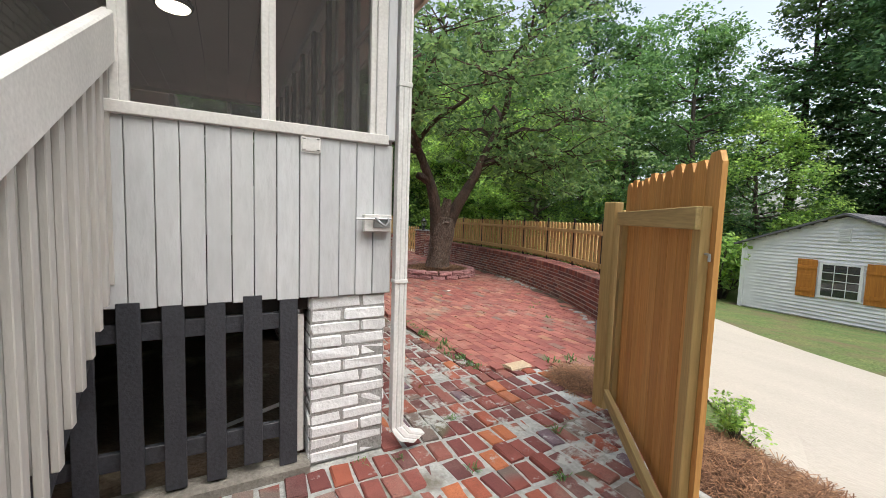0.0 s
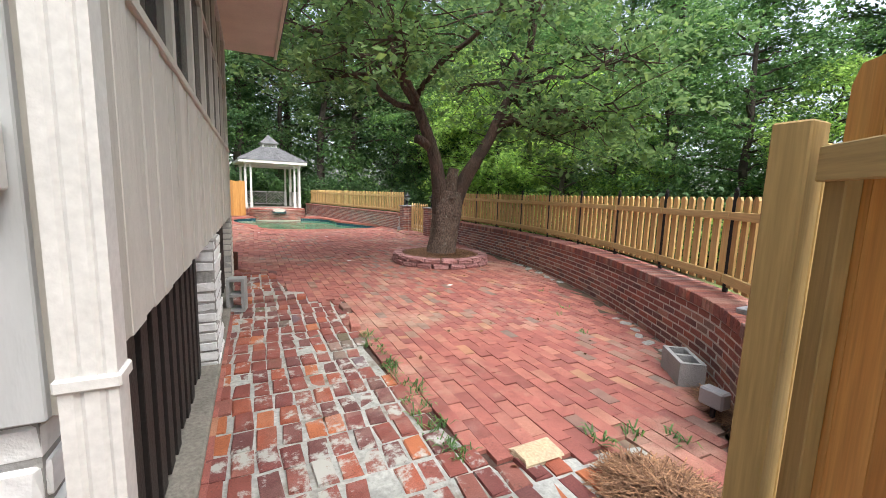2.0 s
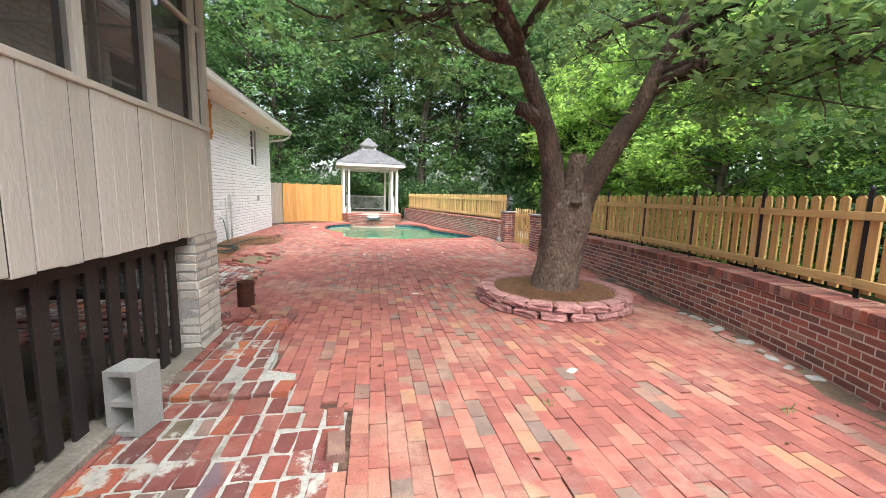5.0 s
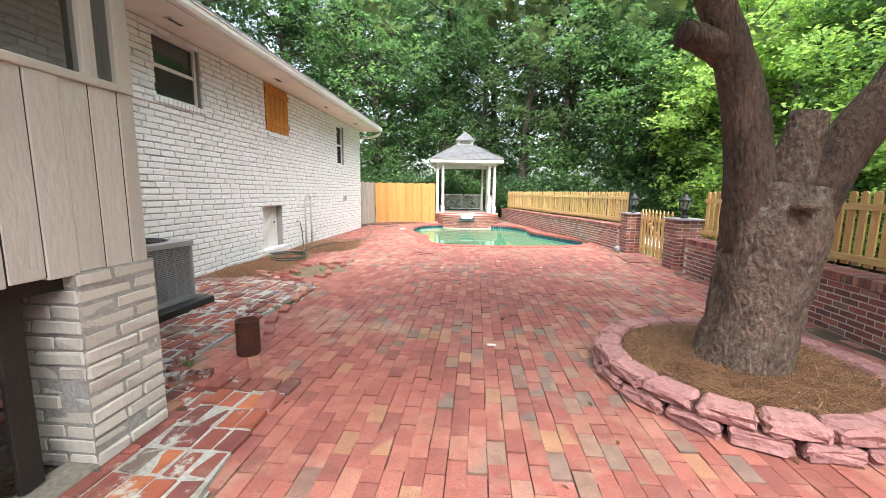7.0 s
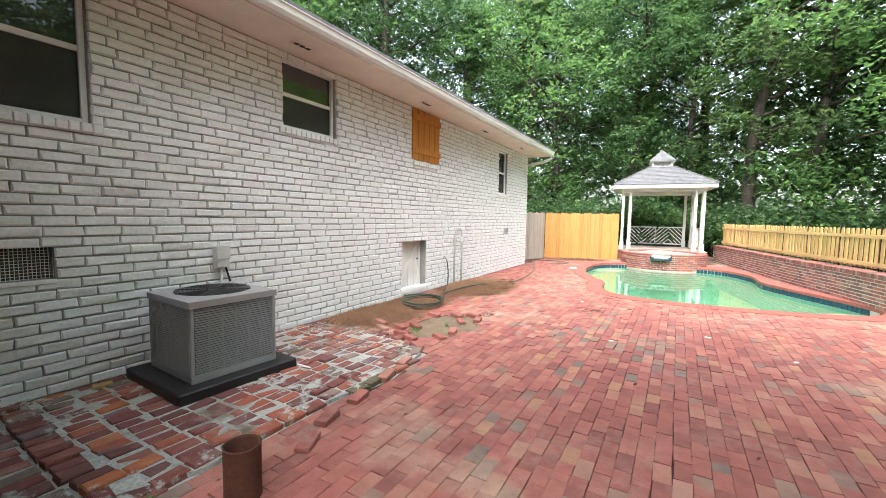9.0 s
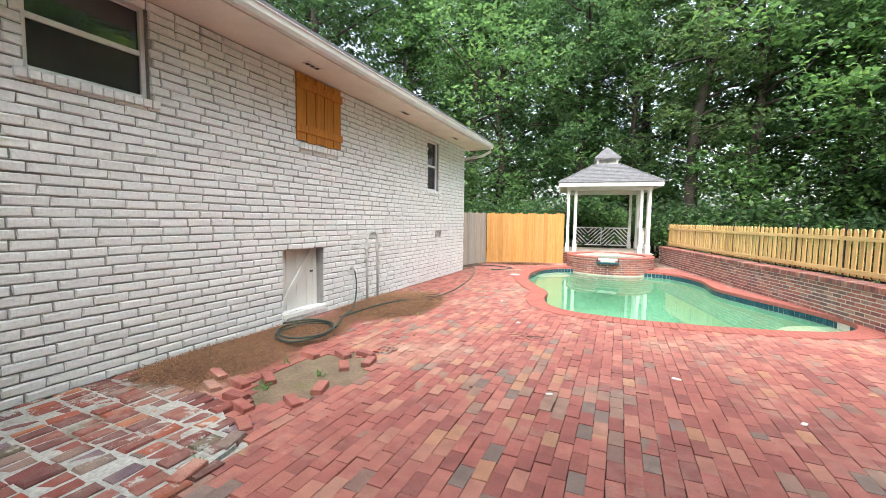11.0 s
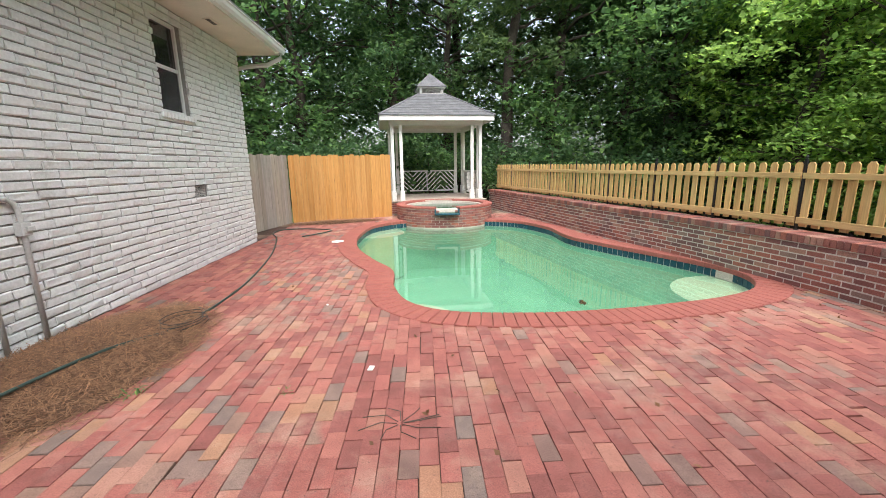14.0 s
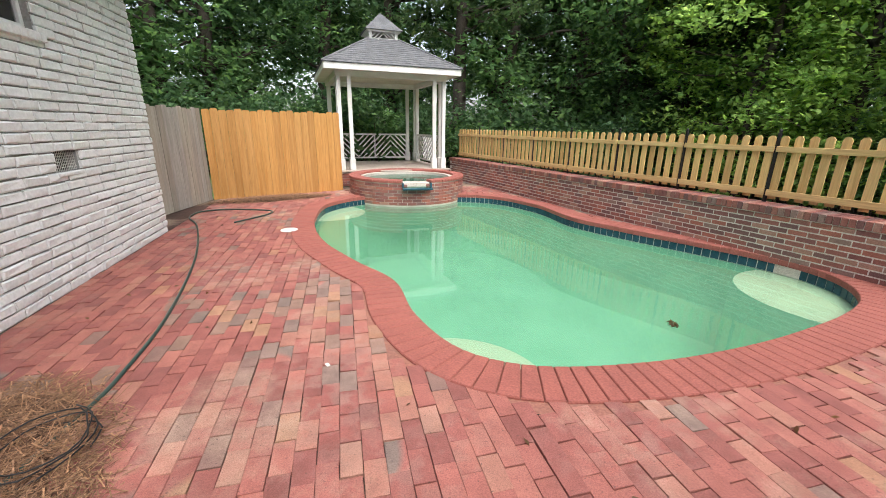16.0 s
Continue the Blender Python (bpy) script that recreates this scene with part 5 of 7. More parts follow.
    for k in range(4):
        m = Matrix.Rotation(k * math.pi / 2, 4, "Z")
        part("cupola_rail", B(-0.33, 0.33, -0.38, -0.35, cz - 0.05, cz + 0.05, m=m), M_TRIM, g)
        for j in range(6):
            sl = Matrix.Translation((-0.28 + 0.112 * j, -0.365, cz + 0.12)) @ Matrix.Rotation(radians(50 if j < 3 else -50), 4, "Y")
            part("cupola_slat", B(-0.012, 0.012, -0.01, 0.01, -0.1, 0.1, m=m @ sl), M_TRIM, g)
    part("cupola_fascia", B(-0.47, 0.47, -0.47, 0.47, cz + 0.2, cz + 0.245, 0.004), M_TRIM, g)
    bm = bmesh.new()
    r1 = bmesh.ops.create_cone(bm, segments=4, radius1=0.74, radius2=0.0, depth=0.52, cap_ends=True)
    bmesh.ops.transform(bm, matrix=Matrix.Translation((0, 0, cz + 0.245 + 0.26)) @ Matrix.Rotation(radians(45), 4, "Z"), verts=bm.verts)
    part("cupola_roof", bm, M_SHINGLE, g)

    def fret_rail(m, L):
        r = part("railing", B(0, L, -0.02, 0.02, h0 + 0.86, h0 + 0.91, 0.003, m=m), M_TRIM, g)
        part("bottom_rail", B(0, L, -0.02, 0.02, h0 + 0.1, h0 + 0.15, 0.003, m=m), M_TRIM, r)
        for x in (0.0, L / 2, L):
            part("stile", B(x - 0.02, x + 0.02, -0.018, 0.018, h0 + 0.1, h0 + 0.9, m=m), M_TRIM, r)
        for hb in range(2):
            x0, w, hh = hb * L / 2, L / 2, 0.71
            cx, cz_ = x0 + w / 2, h0 + 0.15 + hh / 2
            for sgn in (-1, 1):
                for j in range(-5, 6):
                    c = j * 0.17
                    # a slanting slat within one half of the bay, sloping up or down from its middle
                    zc = cz_ + c
                    xa, xb = (x0 + 0.02, cx) if sgn < 0 else (cx, x0 + w - 0.02)
                    sl = sgn if hb == 0 else -sgn
                    za, zb = zc, zc + sl * (xb - xa)
                    t0, t1 = 0.0, 1.0
                    lo, hi = h0 + 0.15, h0 + 0.86
                    for lim, up in ((lo, False), (hi, True)):
                        f = (lim - za) / (zb - za)
                        rising = zb > za
                        if up == rising:
                            t1 = min(t1, f)
                        else:
                            t0 = max(t0, f)
                    if t1 - t0 < 0.08:
                        continue
                    p = Vector((xa + (xb - xa) * t0, 0, za + (zb - za) * t0))
                    q = Vector((xa + (xb - xa) * t1, 0, za + (zb - za) * t1))
                    d = q - p
                    mm = m @ Matrix.Translation((p + q) / 2) @ Matrix.Rotation(-math.atan2(d.z, d.x), 4, "Y")
                    part("slat", B(-d.length / 2, d.length / 2, -0.012, 0.012, -0.019, 0.019, m=mm), M_TRIM, r)

    fret_rail(Matrix.Translation((-1.1, 1.42, 0)), 2.2)
    fret_rail(Matrix.Translation((1.42, -1.1, 0)) @ Matrix.Rotation(math.pi / 2, 4, "Z"), 2.2)
    fret_rail(Matrix.Translation((-1.42, -1.1, 0)) @ Matrix.Rotation(math.pi / 2, 4, "Z"), 2.2)
    return g


gazebo()

# ---- trees ----
def leaf_cloud(name, centres, radii, counts, size, material, seed, droop=0.3, flat=0.75, spray=0):
    """Many small folded leaves scattered through clumps; spray: gathered in flat sprays of so many leaves."""
    rs = np.random.RandomState(seed)
    c = np.repeat(np.array(centres, float), counts, axis=0)
    r = np.repeat(np.array(radii, float), counts)
    n = len(c)
    d = rs.normal(size=(n, 3))
    d /= np.linalg.norm(d, axis=1)[:, None]
    if spray:
        lead = (np.arange(n) // spray) * spray
        reach = (r * rs.uniform(0.3, 1.0, n) ** 0.4)[:, None] * np.array([1, 1, flat])
        p = c + (d * reach)[lead] + rs.normal(size=(n, 3)) * (r * 0.2)[:, None] * np.array([1, 1, 0.4])
    else:
        p = c + d * (r * rs.uniform(0.25, 1.0, n) ** 0.5)[:, None] * np.array([1, 1, flat])
    ax = rs.normal(size=(n, 3))
    ax[:, 2] = ax[:, 2] * 0.5 - droop
    ax /= np.linalg.norm(ax, axis=1)[:, None]
    up = rs.normal(size=(n, 3)) * (0.3 if spray else 0.45) + np.array([0, 0, 1])
    sd = np.cross(ax, up)
    sd /= np.linalg.norm(sd, axis=1)[:, None] + 1e-9
    nn = np.cross(sd, ax)
    L = (size * rs.uniform(0.6, 1.3, n))[:, None]
    v = np.stack([p - ax * L * 0.5, p + sd * L * 0.3 + nn * L * 0.08, p + ax * L * 0.5, p - sd * L * 0.3 + nn * L * 0.08], 1).reshape(-1, 3)
    me = bpy.data.meshes.new(name)
    me.vertices.add(n * 4)
    me.vertices.foreach_set("co", v.ravel())
    me.loops.add(n * 4)
    me.loops.foreach_set("vertex_index", np.arange(n * 4))
    me.polygons.add(n)
    me.polygons.foreach_set("loop_start", np.arange(n) * 4)
    me.update(calc_edges=True)
    me.materials.append(material)
    return me


def limb_points(p, q, rs, wob, k=6):
    p, q = np.array(p, float), np.array(q, float)
    t = np.linspace(0, 1, k)[:, None]
    pts = p + (q - p) * t
    pts[1:-1] += rs.normal(size=(k - 2, 3)) * wob
    return pts


def wood_tree(name, seed, height, spread, leaf, material, low=0.25, clumps=46, per=85, label="", bark=M_FARBARK):
    rs = np.random.RandomState(seed)
    t = thing(name, label, "tree", "woodland trees")
    trunk = bmesh.new()
    top = np.array([rs.normal() * 0.6, rs.normal() * 0.6, height * 0.93])
    line = limb_points((0, 0, -0.3), top, rs, 0.12, 9)
    r0 = height * 0.015 + 0.05
    tube(trunk, line, [r0 * (1.35 if i == 0 else 1 - 0.88 * i / 8) for i in range(9)], 8)
    centres, radii = [], []
    for i in range(clumps):
        f = low + (1 - low) * (i + rs.uniform(0, 1)) / clumps
        base = np.array([np.interp(f * 8, np.arange(9), line[:, j]) for j in range(3)])
        a = rs.uniform(0, 2 * math.pi)
        prof = math.sin(math.pi * min(1, max(0.06, (f - low * 0.6) / (1.04 - low * 0.6)))) ** 0.7
        reach = spread * prof * rs.uniform(0.35, 1.0)
        tip = base + np.array([math.cos(a) * reach, math.sin(a) * reach, reach * rs.uniform(-0.1, 0.4)])
        if i % 2 == 0:
            tube(trunk, limb_points(base - np.array([0, 0, reach * 0.2]), tip, rs, 0.1, 5), [r0 * 0.28, r0 * 0.22, r0 * 0.16, r0 * 0.1, r0 * 0.04], 5)
        centres.append(tip)
        radii.append(spread * rs.uniform(0.2, 0.36))
    part("trunk", trunk, bark, t, "", True)
    part("crown", leaf_cloud("crown", centres, radii, per, leaf, material, seed + 7, 0.3, 0.7, 9), material, t)
    return t


def bush(name, seed, r, h, leaf, material, n, label):
    rs = np.random.RandomState(seed)
    t = thing(name, label, "bush", "undergrowth")
    st = bmesh.new()
    centres, radii = [], []
    for i in range(14):
        a, d = rs.uniform(0, 2 * math.pi), r * rs.uniform(0.0, 0.8)
        tip = (d * math.cos(a), d * math.sin(a), h * rs.uniform(0.25, 0.85) * (1 - 0.3 * d / r))
        tube(st, limb_points((tip[0] * 0.2, tip[1] * 0.2, -0.1), tip, rs, 0.05 * r, 4), [0.03 * r, 0.02 * r, 0.015 * r, 0.006 * r], 5)
        centres.append(tip)
        radii.append(r * rs.uniform(0.28, 0.5))
    part("stem", st, M_FARBARK, t, "", True)
    part("foliage", leaf_cloud("foliage", centres, radii, n // 14, leaf, material, seed + 3), material, t)
    return t


rs = np.random.RandomState(11)
kinds = [wood_tree("oak_tree", 21, 17, 4.6, 0.26, M_LEAF_A, 0.16, 72, 234, "tall oak tree in full green leaf"),
         wood_tree("oak_tree", 22, 20, 4.4, 0.25, M_LEAF_C, 0.12, 76, 234, "tall dark-leaved tree at the wood's edge"),
         wood_tree("maple_tree", 23, 13, 4.4, 0.24, M_LEAF_B, 0.10, 66, 234, "bright green maple tree at the wood's edge"),
         wood_tree("pine_tree", 24, 22, 3.8, 0.30, M_NEEDLE, 0.30, 60, 162, "tall pine tree with a bare lower trunk"),
         wood_tree("oak_tree", 25, 15, 4.8, 0.26, M_LEAF_A, 0.08, 72, 234, "spreading green tree at the wood's edge")]
shrubs = [bush("bush", 31, 2.2, 3.0, 0.22, M_LEAF_A, 1500, "leafy green undergrowth bush"),
          bush("bush", 32, 2.6, 3.6, 0.24, M_LEAF_C, 1600, "dark green undergrowth bush"),
          bush("bush", 33, 2.0, 2.6, 0.22, M_LEAF_B, 1300, "bright green undergrowth bush")]
used = set()


def plant(stock, k, x, y, s, z=None):
    ob = stock[k]
    a = rs.uniform(0, 360)
    m = pose(x, y, float(ground_z(x)) if z is None else z, 0, 0, a)
    if (id(stock), k) not in used:
        used.add((id(stock), k))
        ob.matrix_basis = m
        ob.scale = (s, s, s)
    else:
        c = copy_thing(ob, m)
        c.scale = (s, s, s)


spots = []
for i in range(13):      # behind the gazebo and the fences
    spots.append((-9 + 2.9 * i + rs.uniform(-0.8, 0.8), 33 + rs.uniform(-1, 2.5), (0, 1, 4, 1, 0, 3)[i % 6], rs.uniform(0.85, 1.1)))
for i in range(10):
    spots.append((-13 + 4.4 * i + rs.uniform(-1, 1), 40 + rs.uniform(-2, 3), (1, 3, 0, 1)[i % 4], rs.uniform(1.0, 1.25)))
for i in range(12):      # the wood on the drive's far side
    spots.append((17.5 - 0.25 * i + rs.uniform(-1.0, 2.0), 8.5 + 2.3 * i, (2, 0, 4, 2, 2, 4, 2, 2, 2, 2, 4, 2)[i % 12], rs.uniform(0.75, 1.0) * (0.9 if i < 4 else 1.0)))
for i in range(10):
    spots.append((25 + rs.uniform(-2, 3), 2 + 4.0 * i, (0, 1, 3, 4)[i % 4], rs.uniform(1.0, 1.25) * (0.8 if 1 < i < 5 else 1.0)))
for i in range(7):       # behind the shed and towards the road
    spots.append((24 + rs.uniform(-1, 4), -9 + 2.6 * i, (1, 3, 0, 4)[i % 4], rs.uniform(1.0, 1.2)))
for i in range(5):       # behind the house
    spots.append((-13 - 2.2 * i, 27 + rs.uniform(-3, 3), (1, 3, 0)[i % 3], rs.uniform(0.95, 1.15)))
for i in range(7):
    spots.append((-8 + 4 * i, -15 + rs.uniform(-2, 2), (0, 4, 1)[i % 3], 1.0))
for x, y, k, s in spots:
    plant(kinds, k, x, y, s * (0.8 if x > 14 and 6 < y < 16 else 1.0))
for i in range(30):
    plant(shrubs, (1, 0, 1)[i % 3], -7 + 0.95 * i + rs.uniform(-0.4, 0.4), 31 + rs.uniform(-0.8, 2.0), rs.uniform(0.8, 1.15))
for i in range(26):
    plant(shrubs, (2, 0, 2, 1, 2)[i % 5], 16.0 + rs.uniform(-0.6, 1.6), 8 + 0.95 * i, rs.uniform(0.8, 1.2))
for i in range(10):
    plant(shrubs, (1, 0, 1)[i % 3], 20 + rs.uniform(0, 2), -4 + 1.4 * i, rs.uniform(0.9, 1.3))

# far woods close the view
rs2 = np.random.RandomState(5)
ang = rs2.uniform(0, 2 * math.pi, 1700)
rad = rs2.uniform(47, 64, 1700)
hz = 19 * rs2.uniform(0, 1, 1700) ** 1.6
cen = np.stack([4 + rad * np.cos(ang), 12 + rad * np.sin(ang), hz], 1)
ob = tagged(part("woods", leaf_cloud("woods", cen, rs2.uniform(2.4, 3.8, 1700), 72, 0.75, M_LEAF_C, 8, 0.3, 0.7, 12), M_LEAF_C), "dark green woods in the distance", "woods", "", "stuff")

# the tree in the ring
yard = thing("yard_tree", "old dogwood-like tree with a forked rough trunk", "tree", at=(4.82, 9.17, 0))
bm = bmesh.new()
rs3 = np.random.RandomState(3)


def limb(pts, radii, n=30, rough=0.07, step=0.05):
    """A limb with ridged, fissured bark."""
    p = spline(pts, step)
    r = np.interp(np.linspace(0, 1, len(p)), np.linspace(0, 1, len(radii)), radii)
    first = len(bm.verts)
    tube(bm, p, list(r), n)
    bm.verts.ensure_lookup_table()
    for k in range(len(p)):
        z, mid = k * step, Vector(p[k])
        for q in range(n):
            a = 2 * math.pi * q / n
            f = abs(math.sin(4.5 * a + 2.0 * math.sin(5.5 * z + 1.3 * math.sin(2 * a)))) - 0.6 + 0.5 * math.sin(2 * a + 3.1 * z) * math.sin(1.7 * z + a)
            v = bm.verts[first + k * n + q]
            v.co = mid + (v.co - mid) * (1 + rough * f + 0.02 * rs3.normal())
    return p


limb([(0, 0, -0.1), (0.01, 0.0, 0.12), (0.06, 0, 0.6), (0.11, 0, 1.1), (0.16, 0.0, 1.5)], [0.43, 0.31, 0.285, 0.295, 0.31, 0.25], 44)
part("trunk", bm, M_BARK, yard, "grey-brown fissured trunk", True)
bm = bmesh.new()
left_l = limb([(0.0, 0.0, 1.05), (-0.08, 0.0, 1.6), (-0.2, 0.02, 2.2), (-0.4, 0.05, 2.74), (-0.63, 0.08, 3.24), (-0.87, 0.1, 3.6), (-1.05, 0.2, 4.3), (-1.1, 0.35, 5.2), (-1.1, 0.5, 6.2)], [0.20, 0.145, 0.12, 0.10, 0.085, 0.078, 0.07, 0.05, 0.03])
limb([(-0.3, 0.04, 2.42), (-0.5, 0.02, 2.5), (-0.62, 0.0, 2.52)], [0.12, 0.095, 0.085], 16)
part("limb", bm, M_BARK2, yard, "reddish-brown rising limb with a sawn stub", True)
bm = bmesh.new()
right_l = limb([(0.2, 0, 1.05), (0.42, 0, 1.6), (0.72, -0.02, 2.1), (1.05, -0.05, 2.65), (1.22, -0.08, 3.05), (1.55, -0.1, 3.7), (1.85, -0.15, 4.35), (2.0, -0.2, 5.3), (2.3, -0.4, 6.2)], [0.20, 0.155, 0.125, 0.105, 0.095, 0.088, 0.075, 0.05, 0.03])
part("limb", bm, M_BARK2, yard, "reddish-brown leaning limb", True)
bm = bmesh.new()
limb([(0.12, -0.04, 1.3), (0.16, -0.08, 1.7), (0.2, -0.1, 1.98)], [0.17, 0.13, 0.105], 20)
part("stub", bm, M_BARK, yard, "grey sawn-off stub", True)
tips = []
crown_c = []


def branch(base, tip, r, k):
    bm = bmesh.new()
    line = limb_points(base, tip, rs3, 0.12, 7)
    line[1:-1, 2] += 0.25 * np.sin(np.linspace(0, math.pi, 7))[1:-1]
    tube(bm, line, list(np.linspace(r, r * 0.25, 7)), 7)
    for j in range(k):
        f = rs3.uniform(0.35, 1.0)
        b = np.array([np.interp(f * 6, np.arange(7), line[:, q]) for q in range(3)])
        e = b + rs3.normal(size=3) * np.array([0.75, 0.75, 0.4]) + np.array([0, 0, 0.05])
        tube(bm, limb_points(b, e, rs3, 0.05, 4), [r * 0.3, r * 0.22, r * 0.15, r * 0.05], 5)
        tips.append(e)
    tips.append(line[-1])
    part("branch", bm, M_BARK2, yard, "reddish-brown branch", True)


BR = [((-0.46, 0.1, 3.1), (-2.9, 0.6, 3.6), 0.055), ((-0.55, 0.12, 3.5), (-2.4, -1.6, 4.2), 0.05), ((-0.66, 0.15, 3.9), (-3.3, 1.8, 4.8), 0.05),
      ((-0.8, 0.2, 4.5), (-2.2, 2.6, 5.9), 0.045), ((-0.9, 0.3, 5.0), (-2.6, -0.6, 6.2), 0.045), ((-1.0, 0.5, 6.0), (-1.2, 1.0, 7.4), 0.04),
      ((0.98, -0.12, 3.3), (3.3, 0.5, 3.7), 0.06), ((0.8, -0.1, 2.9), (2.4, -1.8, 3.0), 0.055), ((1.3, -0.2, 3.9), (3.6, -1.6, 4.4), 0.05),
      ((1.5, -0.2, 4.2), (2.7, 2.2, 5.0), 0.05), ((2.1, -0.4, 5.2), (3.6, 0.4, 6.3), 0.04), ((2.4, -0.5, 6.0), (2.3, -1.8, 7.2), 0.04),
      ((-0.5, 0.1, 3.3), (0.3, -2.4, 4.6), 0.055), ((-0.7, 0.15, 4.0), (0.4, 2.6, 5.2), 0.05), ((1.5, -0.2, 4.2), (0.8, -2.2, 5.6), 0.05),
      ((-0.85, 0.25, 4.8), (0.3, 0.3, 6.9), 0.05), ((1.9, -0.3, 4.9), (1.0, 1.3, 7.0), 0.045), ((1.1, -0.15, 3.5), (2.9, -2.7, 3.8), 0.045),
      ((-0.6, 0.13, 3.7), (-1.3, -2.6, 5.0), 0.045), ((-0.6, 0.13, 3.7), (-1.6, 3.0, 4.3), 0.045), ((1.2, -0.15, 3.6), (1.6, 3.0, 4.2), 0.045),
      ((0.7, -0.1, 2.7), (2.2, -1.0, 2.7), 0.045), ((0.9, -0.1, 2.9), (3.0, -0.9, 2.9), 0.045), ((1.0, -0.12, 3.0), (2.6, -2.4, 2.75), 0.04)]
BR += [((-0.6, 0.13, 3.6), (-3.9, 0.0, 4.3), 0.05), ((-0.8, 0.2, 4.4), (-3.7, -1.5, 5.2), 0.045), ((-0.5, 0.1, 3.2), (-1.9, -2.2, 3.5), 0.045)]
for a, b, r in BR:
    own = left_l if a[0] < 0 else right_l
    a = tuple(own[int(np.argmin(np.abs(own[:, 2] - a[2])))])
    branch(a, b, r * 1.25, 14)
part("crown", leaf_cloud("crown", tips, [0.52] * len(tips), 56, 0.145, M_LEAF, 77, 0.35, 0.6, 8), M_LEAF, yard)
part("knot", lathe(bmesh.new(), [(0.0, 0.05), (0.06, 0.04), (0.085, 0.0), (0.06, -0.02)], 10, (0.1, -0.3, 1.36)), M_BARK, yard, "", True)


# ---- ring of stones with pine straw ----
ring = thing("tree_ring", "two-course ring of pink concrete retaining stones", "planter", at=(RING_C[0], RING_C[1], 0))
stones = []
for k in range(6):
    bm = B(-0.15, 0.15, -0.10, 0.10, 0, 0.098, 0.022)
    bmesh.ops.subdivide_edges(bm, edges=bm.edges[:], cuts=1, use_grid_fill=True)
    q = random.Random(k)
    for v in bm.verts:
        f = 0.016 if v.co.y < -0.05 else 0.006
        v.co += Vector((q.uniform(-f, f), q.uniform(-f, f), q.uniform(-f, f) * 0.5))
        if v.co.y > 0:
            v.co.x *= 0.86
    me = mesh_of("stone", bm)
    me.materials.append(M_STONE)
    stones.append(me)
N = 19
for c in range(2):
    for j in range(N):
        a = 2 * math.pi * (j + 0.5 * c) / N
        o = part("stone", stones[(j * 5 + c * 2) % 6], M_STONE, ring)
        o.matrix_basis = pose((RING_R - 0.02 * c) * math.cos(a), (RING_R - 0.02 * c) * math.sin(a), 0.0 + 0.1 * c, 0, 0, math.degrees(a) + 90)


def straw_heap(name, cx, cy, rx, ry, h, n, z0, label, rz=0.0, seed=1, bed=None):
    """A low heap of pine needles: a soft mound and many thin needles over it."""
    t = thing(name, label, "pine straw", "pine straw", "stuff", at=(cx, cy, z0), rz=rz)
    bm = bmesh.new()
    q = np.random.RandomState(seed)
    R, S = 7, 26
    prev = [bm.verts.new((0, 0, h))] * S
    for i in range(1, R + 1):
        f = i / R
        cur = []
        for k in range(S):
            a = 2 * math.pi * k / S
            e = 1 + 0.10 * math.sin(3 * a + seed) + 0.06 * math.sin(7 * a)
            cur.append(bm.verts.new((rx * f * e * math.cos(a), ry * f * e * math.sin(a), h * (1 - f * f) + q.uniform(-0.006, 0.008) - (0.012 if i == R else 0))))
        for k in range(S):
            if i == 1:
                bm.faces.new((prev[0], cur[k], cur[(k + 1) % S]))
            else:
                bm.faces.new((prev[k], cur[k], cur[(k + 1) % S], prev[(k + 1) % S]))
        prev = cur
    part("mound", bm, M_STRAWBED, t, "", True)
    ang = q.uniform(0, 2 * math.pi, n)
    f = np.sqrt(q.uniform(0, 1, n)) * 1.06
    px, py = rx * f * np.cos(ang), ry * f * np.sin(ang)
    pz = h * np.clip(1 - f * f, 0, 1) + q.uniform(0.0, 0.03, n)
    d = q.uniform(0, 2 * math.pi, n)
    L = q.uniform(0.05, 0.13, n)
    dx, dy, dz = np.cos(d) * L, np.sin(d) * L, q.normal(size=n) * 0.018
    w = 0.0034
    v = np.stack([np.stack([px - dx - dy * w / L, py - dy + dx * w / L, pz - dz], 1), np.stack([px - dx + dy * w / L, py - dy - dx * w / L, pz - dz], 1),
                  np.stack([px + dx, py + dy, pz + dz + 0.002], 1)], 1).reshape(-1, 3)
    me = bpy.data.meshes.new("needles")
    me.from_pydata(v.tolist(), [], [(3 * i, 3 * i + 1, 3 * i + 2) for i in range(n)])
    me.materials.append(M_STRAW)
    part("needles", me, M_STRAW, t)
    return t


straw_heap("pine_straw", RING_C[0], RING_C[1], 0.86, 0.86, 0.09, 16000, 0.13, "brown pine straw inside the stone ring", 0, 1)
straw_heap("pine_straw", -1.22, 13.0, 0.62, 1.0, 0.06, 9000, -0.02, "brown pine straw along the house wall", 0, 2)
straw_heap("pine_straw", -1.2, 14.15, 0.52, 0.85, 0.05, 8000, -0.02, "brown pine straw below the crawl-space door", 0, 8)
straw_heap("pine_straw", -1.0, 16.3, 0.78, 1.35, 0.09, 12000, -0.02, "brown pine straw along the house wall", 0, 3)
straw_heap("pine_straw", 2.98, 2.56, 0.26, 0.34, 0.10, 6000, -0.03, "brown pine straw beside the gate post", 0, 4)
straw_heap("pine_straw", 2.78, 0.7, 0.42, 1.6, 0.07, 9000, -0.09, "brown pine straw along the driveway", -12, 5)
straw_heap("pine_straw", -0.6, 24.3, 1.2, 0.35, 0.05, 4000, -0.01, "brown pine straw below the board fence", 18, 6)
straw_heap("pine_straw", 4.35, 3.02, 0.42, 0.24, 0.03, 3000, -0.01, "brown pine straw at the foot of the brick wall", 40, 7)


